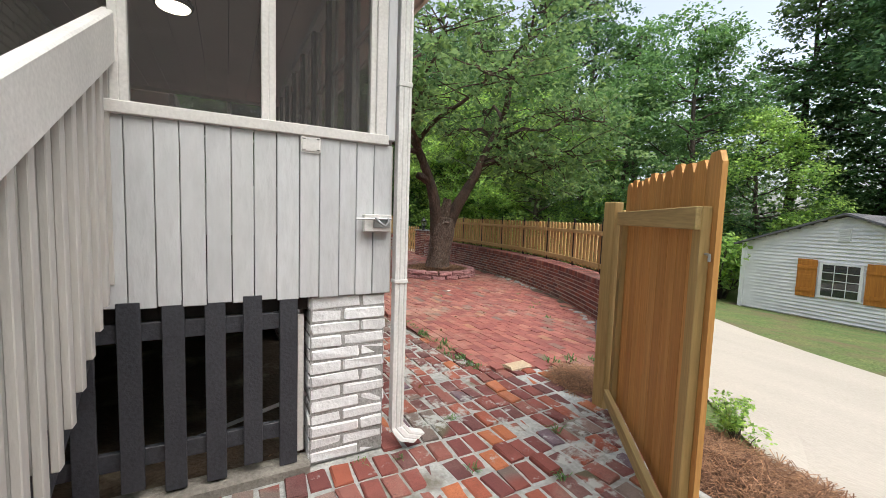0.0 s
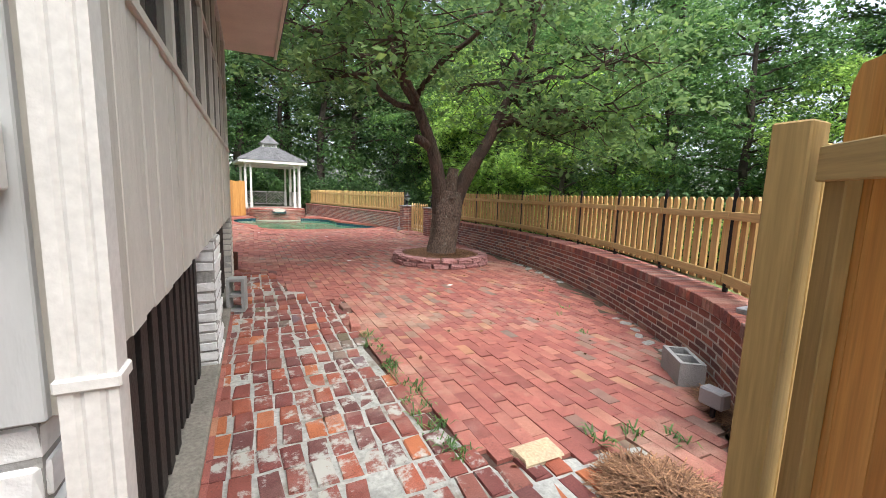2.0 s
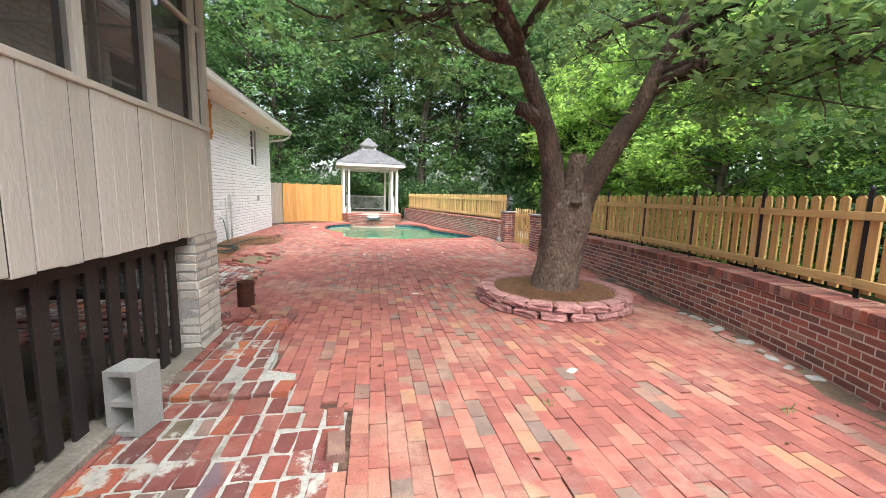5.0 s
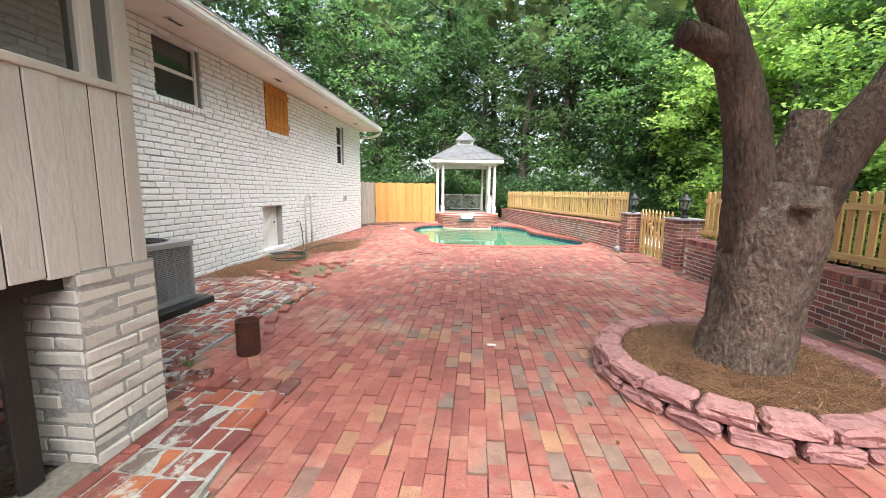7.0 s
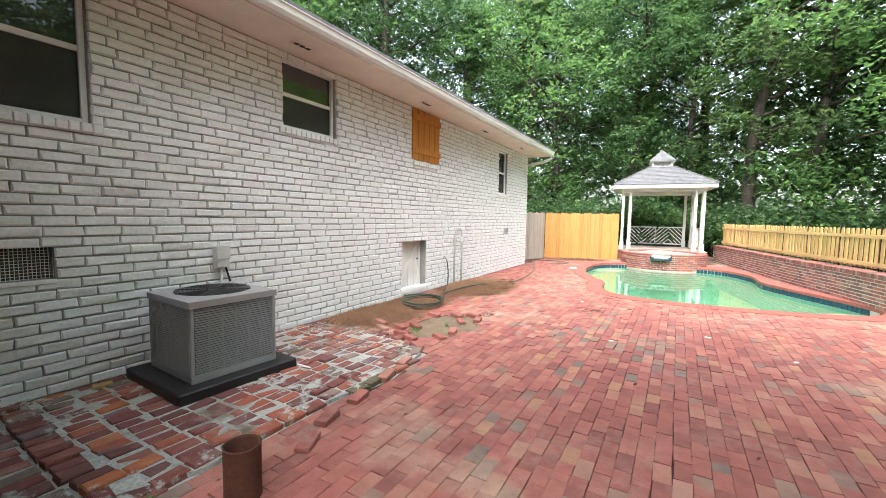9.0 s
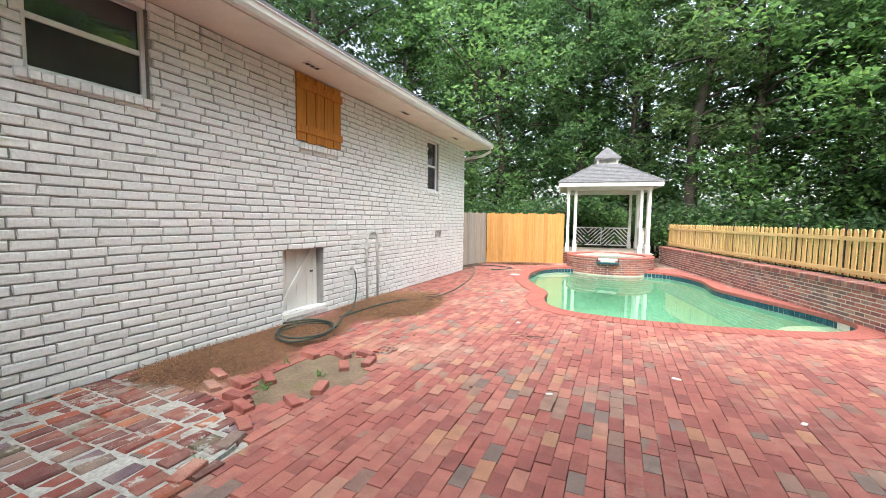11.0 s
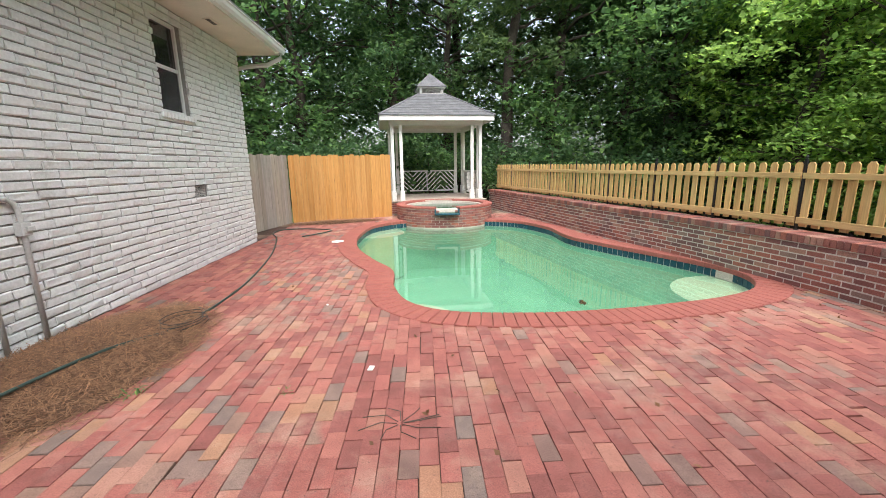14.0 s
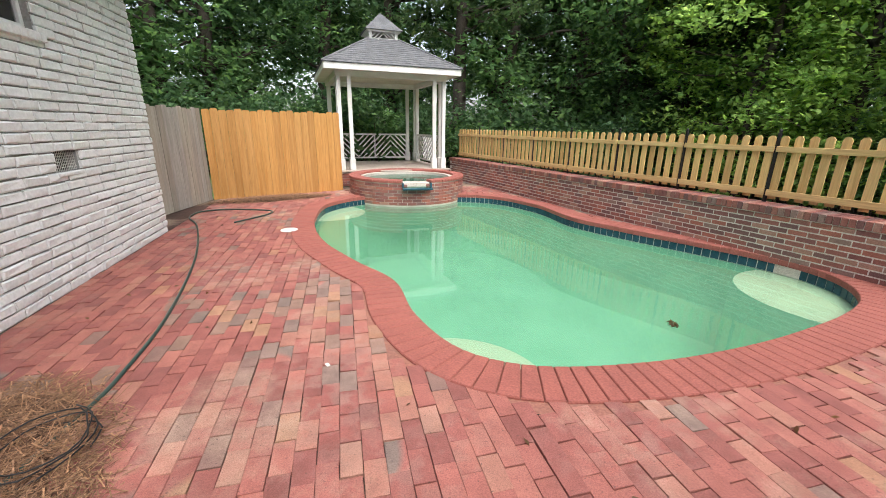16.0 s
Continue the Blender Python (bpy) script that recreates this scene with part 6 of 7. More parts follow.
# ---- loose things ----
def concrete_block(at, rx, ry, rz, label):
    b = thing("concrete_block", label, "concrete block", "concrete blocks", at=(0, 0, 0))
    b.matrix_basis = pose(*at, rx, ry, rz)
    L, W, H, t = 0.39, 0.19, 0.19, 0.032
    bm = bmesh.new()
    us, vs = [-L / 2, -L / 2 + t, -t / 2, t / 2, L / 2 - t, L / 2], [-W / 2, -W / 2 + t, W / 2 - t, W / 2]
    for z in (0, H):
        for i in range(5):
            for j in range(3):
                if i in (1, 3) and j == 1:
                    continue
                bm.faces.new([bm.verts.new((x, y, z)) for x, y in ((us[i], vs[j]), (us[i + 1], vs[j]), (us[i + 1], vs[j + 1]), (us[i], vs[j + 1]))])
    for x0, x1, y0, y1 in ((-L / 2, L / 2, -W / 2, W / 2), (us[1], us[2], vs[1], vs[2]), (us[3], us[4], vs[1], vs[2])):
        c = [(x0, y0), (x1, y0), (x1, y1), (x0, y1)]
        for k in range(4):
            p, q = c[k], c[(k + 1) % 4]
            bm.faces.new([bm.verts.new((*p, 0)), bm.verts.new((*q, 0)), bm.verts.new((*q, H)), bm.verts.new((*p, H))])
    bmesh.ops.remove_doubles(bm, verts=bm.verts, dist=1e-4)
    bmesh.ops.recalc_face_normals(bm, faces=bm.faces)
    part("block", bm, M_CMU, b)
    return b


concrete_block((4.38, 3.47, 0.0), 0, 0, 54, "grey hollow concrete block lying on the patio bricks")
concrete_block((1.0, 6.58, 0.195), 90, 90, 170, "grey hollow concrete block standing on end by the slats")

pipe = thing("iron_pipe", "short rusted iron pipe standing up from the bricks", "pipe", at=(0.85, 9.36, 0))
part("tube", lathe(bmesh.new(), [(0.098, -0.05), (0.098, 0.30), (0.101, 0.31), (0.092, 0.312), (0.088, 0.30), (0.088, -0.05)], 28), M_RUST, pipe, "", True)

# the air conditioner
ac = thing("air_conditioner", "grey louvred outdoor air-conditioning unit on a black pad", "air conditioner", at=(-1.0, 10.28, 0.03), rz=-3)
part("pad", B(-0.52, 0.53, -0.56, 0.55, -0.02, 0.085, 0.012), M_BLACK, ac, "black plastic pad")
S, z0, z1 = 0.40, 0.10, 0.80
part("coil", B(-S + 0.03, S - 0.03, -S + 0.03, S - 0.03, z0, z1 - 0.04), M_DARK, ac, "dark coil behind the louvres")
part("base_pan", B(-S, S, -S, S, 0.086, z0 + 0.05, 0.006), M_ACGREY, ac)
bm = bmesh.new()
r = 0.33
n = 40
outer, inner, low_ = [], [], []
for k in range(n):
    a = 2 * math.pi * k / n
    c, s = math.cos(a), math.sin(a)
    f = (S + 0.008) / max(abs(c), abs(s))
    outer.append(bm.verts.new((c * f, s * f, z1)))
    inner.append(bm.verts.new((c * r, s * r, z1 + 0.012)))
    low_.append(bm.verts.new((c * f, s * f, z1 - 0.06)))
well = [bm.verts.new((v.co.x, v.co.y, z1 - 0.06)) for v in inner]
for k in range(n):
    j = (k + 1) % n
    bm.faces.new((outer[k], outer[j], inner[j], inner[k]))
    bm.faces.new((low_[k], low_[j], outer[j], outer[k]))
    bm.faces.new((inner[k], inner[j], well[j], well[k]))
part("top_panel", bm, M_ACGREY, ac)
part("fan_well", lathe(bmesh.new(), [(0.0, z1 - 0.12), (0.33, z1 - 0.12), (0.33, z1 - 0.05)], 32), M_BLACK, ac)
bm = bmesh.new()
for k in range(9):
    rr = 0.05 + 0.034 * k
    tube(bm, [(rr * math.cos(2 * math.pi * q / 32), rr * math.sin(2 * math.pi * q / 32), z1 + 0.016) for q in range(33)], 0.003, 4, False)
for k in range(8):
    a = k * math.pi / 4
    tube(bm, [(0.05 * math.cos(a), 0.05 * math.sin(a), z1 + 0.018), (0.335 * math.cos(a), 0.335 * math.sin(a), z1 + 0.014)], 0.004, 4)
part("fan_guard", bm, M_BLACK, ac)
for k in range(3):
    part("fan_blade", B(0.05, 0.29, -0.07, 0.07, -0.003, 0.003, m=Matrix.Translation((0, 0, z1 - 0.05)) @ Matrix.Rotation(k * 2.094, 4, "Z") @ Matrix.Rotation(0.35, 4, "X")), M_BLACK, ac)
for k in range(4):
    m = Matrix.Rotation(k * math.pi / 2, 4, "Z")
    part("corner_post", B(S - 0.035, S, S - 0.035, S, z0 + 0.05, z1 - 0.06, 0.008, m=m), M_ACGREY, ac)
    for j in range(6):
        x0, x1 = -S + 0.036 + 0.1215 * j, -S + 0.036 + 0.1215 * j + 0.115
        bm = bmesh.new()
        for z in np.arange(z0 + 0.06, z1 - 0.07, 0.021):
            q = [(x0, -S, z), (x1, -S, z), (x1, -S + 0.012, z + 0.004), (x0, -S + 0.012, z + 0.004)]
            bm.faces.new([bm.verts.new(m @ Vector(p)) for p in q])
            q = [(x0, -S, z), (x1, -S, z), (x1, -S, z - 0.009), (x0, -S, z - 0.009)]
            bm.faces.new([bm.verts.new(m @ Vector(p)) for p in q])
        part("louvre", bm, M_ACGREY, ac)
        part("rib", B(x1, min(x1 + 0.0065, S - 0.03), -S - 0.002, -S + 0.012, z0 + 0.05, z1 - 0.06, m=m), M_ACGREY, ac)
dp = thing("drain_pipe", "short white plastic drain pipe beside the unit", "pipe", at=(-0.42, 10.78, 0.04))
part("tube", tube(bmesh.new(), [(-0.1, 0.02, 0.0), (0.13, 0.06, -0.02)], 0.014, 8), M_TRIM, dp, "", True)
eb = thing("disconnect_box", "grey-white electrical disconnect box on the wall", "electrical box", at=(HX + 0.002, 10.75, 0.96))
part("body", B(0, 0.09, -0.075, 0.075, 0, 0.25, 0.008), M_PIPE, eb)
part("lid", B(0.09, 0.105, -0.08, 0.08, 0.1, 0.255, 0.006), M_PIPE, eb)
part("conduit", tube(bmesh.new(), [(0.045, 0.0, 0.0), (0.045, 0.0, -0.5), (0.1, -0.05, -0.62)], 0.016, 8), M_PIPE, eb, "", True)
part("cable", tube(bmesh.new(), [(0.05, 0.05, 0.0), (0.06, 0.08, -0.12), (0.1, 0.09, -0.26), (0.16, 0.0, -0.35)], 0.012, 8), M_BLACK, eb, "black cable", True)

cp = thing("conduit_loop", "pair of painted conduits joined by a bend on the wall", "conduit", at=(HX, 16.4, 0))
part("pipe", tube(bmesh.new(), [(0.035, -0.02, 0.0), (0.035, -0.02, 1.15), (0.035, 0.02, 1.26), (0.035, 0.1, 1.31), (0.035, 0.24, 1.31), (0.035, 0.31, 1.26), (0.035, 0.34, 1.15), (0.035, 0.34, 0.0)], 0.022, 8), M_PIPE, cp, "", True)
for y in (-0.02, 0.34):
    part("fitting", B(0.0, 0.075, y - 0.045, y + 0.045, 0.98, 1.1, 0.006), M_PIPE, cp)
    part("cap", B(0.075, 0.1, y - 0.02, y + 0.05, 1.02, 1.06, 0.004), M_PIPE, cp)

hb = thing("hose_bib", "brass outdoor tap with a hose screwed on", "tap", at=(HX, 15.90, 0.66))
part("body", tube(bmesh.new(), [(0.0, 0, 0), (0.07, 0, 0.0), (0.1, 0.0, -0.04)], 0.016, 8), M_STEEL, hb, "", True)
part("wheel", lathe(bmesh.new(), [(0.0, 0.03), (0.035, 0.03), (0.035, 0.04), (0.0, 0.045)], 12, (0.05, 0, 0)), M_STEEL, hb, "", True)


def hose(name, label, pts, r=0.013, mat=M_HOSE):
    h = thing(name, label, "hose", "garden hoses", at=tuple(pts[0]))
    p = spline(pts, 0.07) - np.array(pts[0])
    part("tube", tube(bmesh.new(), p, r, 8), mat, h, "", True)


def loops(cx, cy, r, n, z, ph=0.0, sx=1.0, sy=1.0, seed=0):
    q = random.Random(seed)
    return [(cx + sx * r * (1 + 0.12 * math.sin(k * 1.3)) * math.cos(ph + k * 0.7) + q.uniform(-0.02, 0.02), cy + sy * r * (1 + 0.12 * math.sin(k * 1.3)) * math.sin(ph + k * 0.7) + q.uniform(-0.02, 0.02), z + 0.0035 * k) for k in range(n)]


hose("garden_hose", "dark green garden hose coiled by the crawl-space door", [(-1.6, 15.90, 0.62), (-1.55, 15.88, 0.4), (-1.45, 15.7, 0.12), (-1.25, 15.3, 0.06), (-1.1, 14.9, 0.07)] + loops(-1.02, 14.05, 0.40, 22, 0.05, 1.0, 0.9, 1.05, 1))
hose("garden_hose", "long dark hose lying along the patio", [(-1.15, 14.9, 0.05), (-1.0, 15.6, 0.10), (-0.85, 16.2, 0.10), (-0.73, 16.6, 0.06), (-0.65, 16.75, 0.04), (-0.6, 17.2, 0.015), (-0.57, 17.6, 0.015), (-0.62, 18.54, 0.015), (-0.91, 20.18, 0.015), (-1.39, 21.84, 0.015),
                                                             (-1.7, 22.5, 0.02), (-1.65, 23.0, 0.02), (-1.17, 23.12, 0.02), (-0.48, 22.87, 0.02), (-0.5, 22.5, 0.02), (-0.89, 21.98, 0.02)])
hose("loose_wire", "tangle of thin black wire on the bricks", loops(-0.60, 16.98, 0.2, 30, 0.02, 0.0, 1.0, 1.1, 3), 0.004, M_BLACK)
lid = thing("skimmer_lid", "small white skimmer cover set in the paving", "cover", at=(0.02, 21.35, 0.003))
part("disc", lathe(bmesh.new(), [(0.0, 0.014), (0.12, 0.012), (0.13, 0.0)], 20), M_TRIM, lid, "", True)

rock = thing("flagstone", "pale yellow broken stone among the old bricks", "stone", at=(2.62, 3.12, 0.0))
bm = B(-0.13, 0.13, -0.08, 0.08, -0.01, 0.03, 0.012)
for v in bm.verts:
    v.co += Vector((random.uniform(-1, 1), random.uniform(-1, 1), 0)) * 0.02
part("stone", bm, matte("pale_stone", (0.50, 0.40, 0.26), (0.42, 0.34, 0.24), scale=8), rock)
fl = thing("flood_light", "small grey floodlight at the pillar's foot", "lamp", at=(6.30, 16.15, 0.0))
part("housing", B(-0.05, 0.05, -0.08, 0.08, 0.05, 0.16, 0.012, m=Matrix.Rotation(radians(-15), 4, "Y")), M_ACGREY, fl)
part("stake", B(-0.012, 0.012, -0.012, 0.012, -0.02, 0.06), M_BLACK, fl)
fl = thing("flood_light", "small grey floodlight at the end pillar's foot", "lamp", at=(3.98, 2.98, 0.0))
part("housing", B(-0.05, 0.05, -0.08, 0.08, 0.08, 0.2, 0.012), M_ACGREY, fl)
part("stake", B(-0.012, 0.012, -0.012, 0.012, -0.02, 0.09), M_BLACK, fl)

sb = bush("boxwood_bush", 41, 0.22, 0.42, 0.035, M_LEAF_B, 900, "small bright green boxwood beside the gate")
sb.matrix_basis = pose(3.35, 1.42, -0.09)

# ---- weeds, litter, rubble, loose bricks ----
def weed(x, y, s, seed):
    q = random.Random(seed)
    w = thing("weed", "small green weed growing in a paving joint", "weed", "weeds", at=(x, y, -0.01))
    bm = bmesh.new()
    for k in range(16):
        a, ln, h = q.uniform(0, 6.283), q.uniform(0.03, 0.13) * s, q.uniform(0.015, 0.07) * s
        bx, by = q.uniform(-0.05, 0.05) * s, q.uniform(-0.05, 0.05) * s
        c, d = math.cos(a), math.sin(a)
        t = 0.005 * s
        v = [bm.verts.new(p) for p in ((bx - d * t, by + c * t, 0), (bx + d * t, by - c * t, 0), (bx + c * ln * 0.6 + d * t, by + d * ln * 0.6 - c * t, h),
                                       (bx + c * ln * 0.6 - d * t, by + d * ln * 0.6 + c * t, h), (bx + c * ln, by + d * ln, h * 0.75))]
        bm.faces.new((v[0], v[1], v[2], v[3]))
        bm.faces.new((v[3], v[2], v[4]))
    tagged(part("foliage", bm, M_LEAF_A, w), kind="stuff")


WEEDS = [(2.21, 5.27, 1.2), (2.22, 4.9, 1.0), (2.2, 4.53, 1.4), (2.27, 4.07, 1.3), (2.26, 3.6, 1.0), (2.26, 3.29, 0.9), (3.06, 3.1, 1.6), (3.3, 3.05, 1.4), (3.53, 2.9, 1.5),
         (4.4, 4.6, 1.1), (4.9, 5.4, 1.2), (4.6, 5.2, 0.9), (5.2, 6.3, 1.0), (0.5, 9.05, 1.4), (0.3, 8.9, 1.0), (0.62, 10.2, 1.1), (0.5, 10.7, 1.2), (0.35, 11.6, 1.0),
         (-0.2, 12.6, 1.5), (0.05, 13.1, 1.3), (-0.5, 13.2, 1.2), (-0.25, 15.75, 1.3), (0.8, 15.7, 0.8), (6.2, 15.9, 1.8), (6.15, 14.9, 1.2), (5.9, 15.3, 0.8), (0.7, 2.25, 0.7), (1.3, 1.9, 0.8),
         (1.75, 1.6, 1.0), (2.1, 2.0, 1.0), (1.0, 1.5, 0.9), (-1.5, 11.2, 1.2), (-1.55, 12.0, 1.0), (1.5, 2.5, 0.8), (3.8, 7.1, 0.7), (3.6, 6.6, 0.8), (-1.5, 16.1, 1.3), (0.95, 2.2, 0.6)]
WEEDS += [(2.2 + 0.05 * math.sin(k * 2.9), 3.25 + 0.085 * k, 0.7 + 0.5 * abs(math.sin(k * 1.9))) for k in range(26) if k % 7 not in (3, 5)]
for k, (x, y, s) in enumerate(WEEDS):
    weed(x, y, 0.75 * s, k)

q = np.random.RandomState(12)
n = 260
px, py = q.uniform(-1.4, 6.2, n), q.uniform(2.5, 24, n)
keep = inside(PATIO, px, py) & ~inside(pool_out, px, py)
cen = np.stack([px, py, np.full(n, 0.012)], 1)[keep]
M_DRY = foliage("dry_leaves", (0.22, 0.12, 0.06), (0.13, 0.075, 0.045))
tagged(part("leaf_litter", leaf_cloud("leaf_litter", cen, [0.03] * len(cen), 1, 0.045, M_DRY, 6, 0.0, 0.1), M_DRY), "scattered dry leaves on the patio bricks", "leaf litter", "", "stuff")
for k, (x, y, s) in enumerate([(3.0, 9.78, 0.04), (4.02, 7.08, 0.05), (1.36, 15.99, 0.035), (0.69, 17.48, 0.02), (3.3, 14.5, 0.04), (2.2, 13.6, 0.03), (4.1, 13.9, 0.03)]):
    c = thing("paint_chip", "small white paint chip on the bricks", "debris", "paint chips", at=(x, y, 0.004), rz=40 * k)
    bm = B(-s, s, -s * 0.6, s * 0.6, 0.0, 0.006, 0.002)
    part("chip", bm, M_TRIM, c)
tw = thing("twig_heap", "small heap of dry twigs on the bricks", "twigs", at=(1.62, 15.3, 0.008))
for k in range(9):
    a = k * 0.8
    part("twig", tube(bmesh.new(), [(0.02 * math.cos(a), 0.02 * math.sin(a), 0), (0.12 * math.cos(a), 0.1 * math.sin(a), 0.012), (0.26 * math.cos(a + 0.3), 0.16 * math.sin(a + 0.3), 0.002)], 0.0028, 5), M_FARBARK, tw)
for k in range(34):
    i = 3 + k
    if i >= len(WALL_A) - 2 or math.sin(k * 12.9) < -0.1:
        continue
    m = at_line(WALL_A, i, -0.07 - 0.10 * abs(math.sin(k * 2.3)), -0.012)
    r = thing("rubble_stone", "white lump of broken mortar below the brick wall", "rubble", "mortar rubble", at=tuple(m[:3, 3]), rz=k * 37)
    s = 0.016 + 0.03 * abs(math.sin(k * 1.7))
    bm = B(-s * 1.6, s * 1.6, -s, s, 0, s * 0.9, s * 0.35)
    for v in bm.verts:
        v.co += Vector((math.sin(v.co.y * 91 + k), math.sin(v.co.x * 77 + k), math.sin(v.co.x * 63))) * s * 0.18
    part("lump", bm, M_MORTAR, r)


def cored_brick(x, y, z, rz, tilt=0.0):
    b = thing("cored_brick", "loose red brick with round core holes", "brick", "loose bricks")
    b.matrix_basis = pose(x, y, z, tilt, 0, rz)
    holes = [[(cx + 0.014 * math.cos(a), cy + 0.014 * math.sin(a)) for a in np.linspace(0, 6.283, 11)[:-1]] for cx in (-0.055, 0.0, 0.055) for cy in (-0.022, 0.022)]
    part("body", sheet([[(-0.1, -0.048), (0.1, -0.048), (0.1, 0.048), (-0.1, 0.048)]] + holes, 0.06), M_OLD, b)
    sides = bmesh.new()
    c = [(-0.1, -0.048), (0.1, -0.048), (0.1, 0.048), (-0.1, 0.048)]
    for k in range(4):
        p, q_ = c[k], c[(k + 1) % 4]
        sides.faces.new([sides.verts.new((*p, 0)), sides.verts.new((*q_, 0)), sides.verts.new((*q_, 0.06)), sides.verts.new((*p, 0.06))])
    sides.faces.new([sides.verts.new((*p, 0.02)) for p in c])
    part("side", sides, M_OLD, b)


cored_brick(0.50, 8.80, -0.02, 25)
cored_brick(0.72, 8.88, -0.015, 20, 4)
cored_brick(0.26, 14.03, -0.035, 8)
cored_brick(0.24, 13.92, -0.035, 8)
ql = random.Random(8)
LB = block_mesh("brick_body", 0.1, 0.2, 0.058, 0.006, M_PAVER, 0.002, 9)
for k, (x, y, rz, z, tx) in enumerate([(-0.62, 12.4, 70, -0.01, 4), (-0.45, 12.55, 84, 0.0, 7), (-0.25, 12.35, 95, -0.01, 3), (-0.05, 12.25, 80, -0.015, 5), (0.2, 12.05, 60, -0.02, 4), (0.32, 11.85, 15, -0.02, 3),
                                       (-0.8, 12.6, 75, 0.0, 6), (0.25, 12.5, 65, -0.02, 3), (0.12, 13.35, 40, -0.02, 4), (-0.42, 13.45, 85, -0.01, 5), (-0.3, 12.75, 60, -0.01, 4), (0.28, 12.8, 20, -0.01, 4), (0.3, 13.55, 12, -0.01, 3), (0.12, 13.75, 88, -0.012, 3), (-0.1, 13.62, 70, -0.012, 4), (0.4, 11.5, 8, -0.01, 4), (0.48, 11.1, 12, -0.005, 5),
                                       (0.57, 10.6, 10, -0.01, 4), (0.62, 10.2, 14, -0.005, 3), (0.75, 9.9, 25, -0.01, 5), (1.05, 9.1, 35, -0.01, 3), (1.45, 8.55, 8, -0.015, 3), (2.2, 6.3, 4, -0.012, 3), (2.16, 5.6, -6, -0.01, 4)]):
    b = thing("loose_brick", "loose red brick at the broken edge of the paving", "brick", "loose bricks")
    b.matrix_basis = pose(x, y, z, tx, tx * 0.7, rz)
    part("body", LB, M_PAVER, b)
SILL = block_mesh("sill_brick", 0.2, 0.095, 0.055, 0.005, M_RW, 0.001, 5)
st = thing("gate_threshold", "brick threshold in front of the garden gate", "step", at=(6.40, 15.35, 0), rz=86)
for k in range(13):
    for r in range(2):
        o = part("brick", SILL, M_RW, st)
        o.matrix_basis = pose(-0.62 + 0.104 * k, 0.02 + 0.208 * r, -0.03 + 0.003 * math.sin(k * 3.1), 0, 0, 90)
bug = thing("floating_debris", "clump of dead leaves floating in the pool", "debris", at=(3.72, 17.74, -0.168))
part("clump", leaf_cloud("clump", [(0, 0, 0.01)], [0.05], [14], 0.06, M_DRY, 3, 0.0, 0.3), M_DRY, bug)
fk = thing("yellow_plank", "short yellowish wood block beside the unit", "plank", at=(-1.5, 9.55, 0.0), rz=70)
part("plank", B(-0.07, 0.07, -0.04, 0.04, -0.01, 0.045, 0.005), M_TREAT, fk)

# ---- the shed across the drive ----
shed = thing("shed", "white lap-sided gable shed with orange shutters", "shed", at=(15.3, 4.5, -1.16), rz=90)
SW_, EH, PH = 2.45, 2.17, 3.05
part("body", B(-SW_ + 0.03, SW_ - 0.03, -6.0, -0.02, 0, EH), M_VINYL, shed)
bm = bmesh.new()
f0 = [bm.verts.new(p) for p in ((-SW_ + 0.03, -0.02, EH), (SW_ - 0.03, -0.02, EH), (0, -0.02, PH))]
f1 = [bm.verts.new(p) for p in ((-SW_ + 0.03, -6, EH), (SW_ - 0.03, -6, EH), (0, -6, PH))]
bm.faces.new(f0), bm.faces.new(f1[::-1])
for k in range(3):
    bm.faces.new((f0[k], f1[k], f1[(k + 1) % 3], f0[(k + 1) % 3]))
part("gable", bm, M_VINYL, shed)
z = 0.05
while z < PH - 0.15:
    hw = SW_ if z < EH - 0.02 else SW_ * (PH - z) / (PH - EH) - 0.05
    if hw > 0.15:
        bm = bmesh.new()
        q = [(-hw, 0.03, z), (hw, 0.03, z), (hw, -0.012, z + 0.105), (-hw, -0.012, z + 0.105)]
        u = [bm.verts.new(p) for p in q]
        d = [bm.verts.new(p) for p in ((-hw, -0.015, z), (hw, -0.015, z))]
        bm.faces.new(u), bm.faces.new((d[0], d[1], u[1], u[0]))
        part("siding_course", bm, M_VINYL, shed)
    z += 0.105
for sgn in (-1, 1):
    bm = bmesh.new()
    q = [(sgn * (SW_ + 0.25), 0.2, EH - 0.09), (sgn * (SW_ + 0.25), -6.2, EH - 0.09), (0, -6.2, PH + 0.05), (0, 0.2, PH + 0.05)]
    bm.faces.new([bm.verts.new(p) for p in q])
    r = bmesh.ops.extrude_face_region(bm, geom=bm.faces[:])
    bmesh.ops.translate(bm, verts=[v for v in r["geom"] if isinstance(v, bmesh.types.BMVert)], vec=(0, 0, 0.06))
    part("roof_side", bm, M_SHINGLE, shed)
    part("corner_board", B(sgn * SW_ - 0.06, sgn * SW_ + 0.06, -0.05, 0.04, 0, EH), M_VINYL, shed)
wn_ = part("window", B(-0.47, 0.47, 0.012, 0.06, 0.70, 1.72, 0.004), M_VINYL, shed, "white window with small panes")
for i in range(3):
    for j in range(4):
        part("pane", B(-0.40 + 0.27 * i, -0.40 + 0.27 * i + 0.25, 0.061, 0.064, 0.76 + 0.232 * j, 0.76 + 0.232 * j + 0.21), M_GLASS, wn_)
for x in (-0.98, 0.52):
    s_ = part("shutter", B(x, x + 0.46, 0.014, 0.05, 0.66, 1.78, 0.004), M_SHUTTER, shed, "orange-stained board shutter")
    for z in (0.82, 1.5):
        part("batten", B(x, x + 0.46, 0.05, 0.065, z, z + 0.1), M_SHUTTER, s_)
part("gable_vent", B(-0.13, 0.13, 0.012, 0.05, 2.35, 2.72, 0.004), M_VINYL, shed)
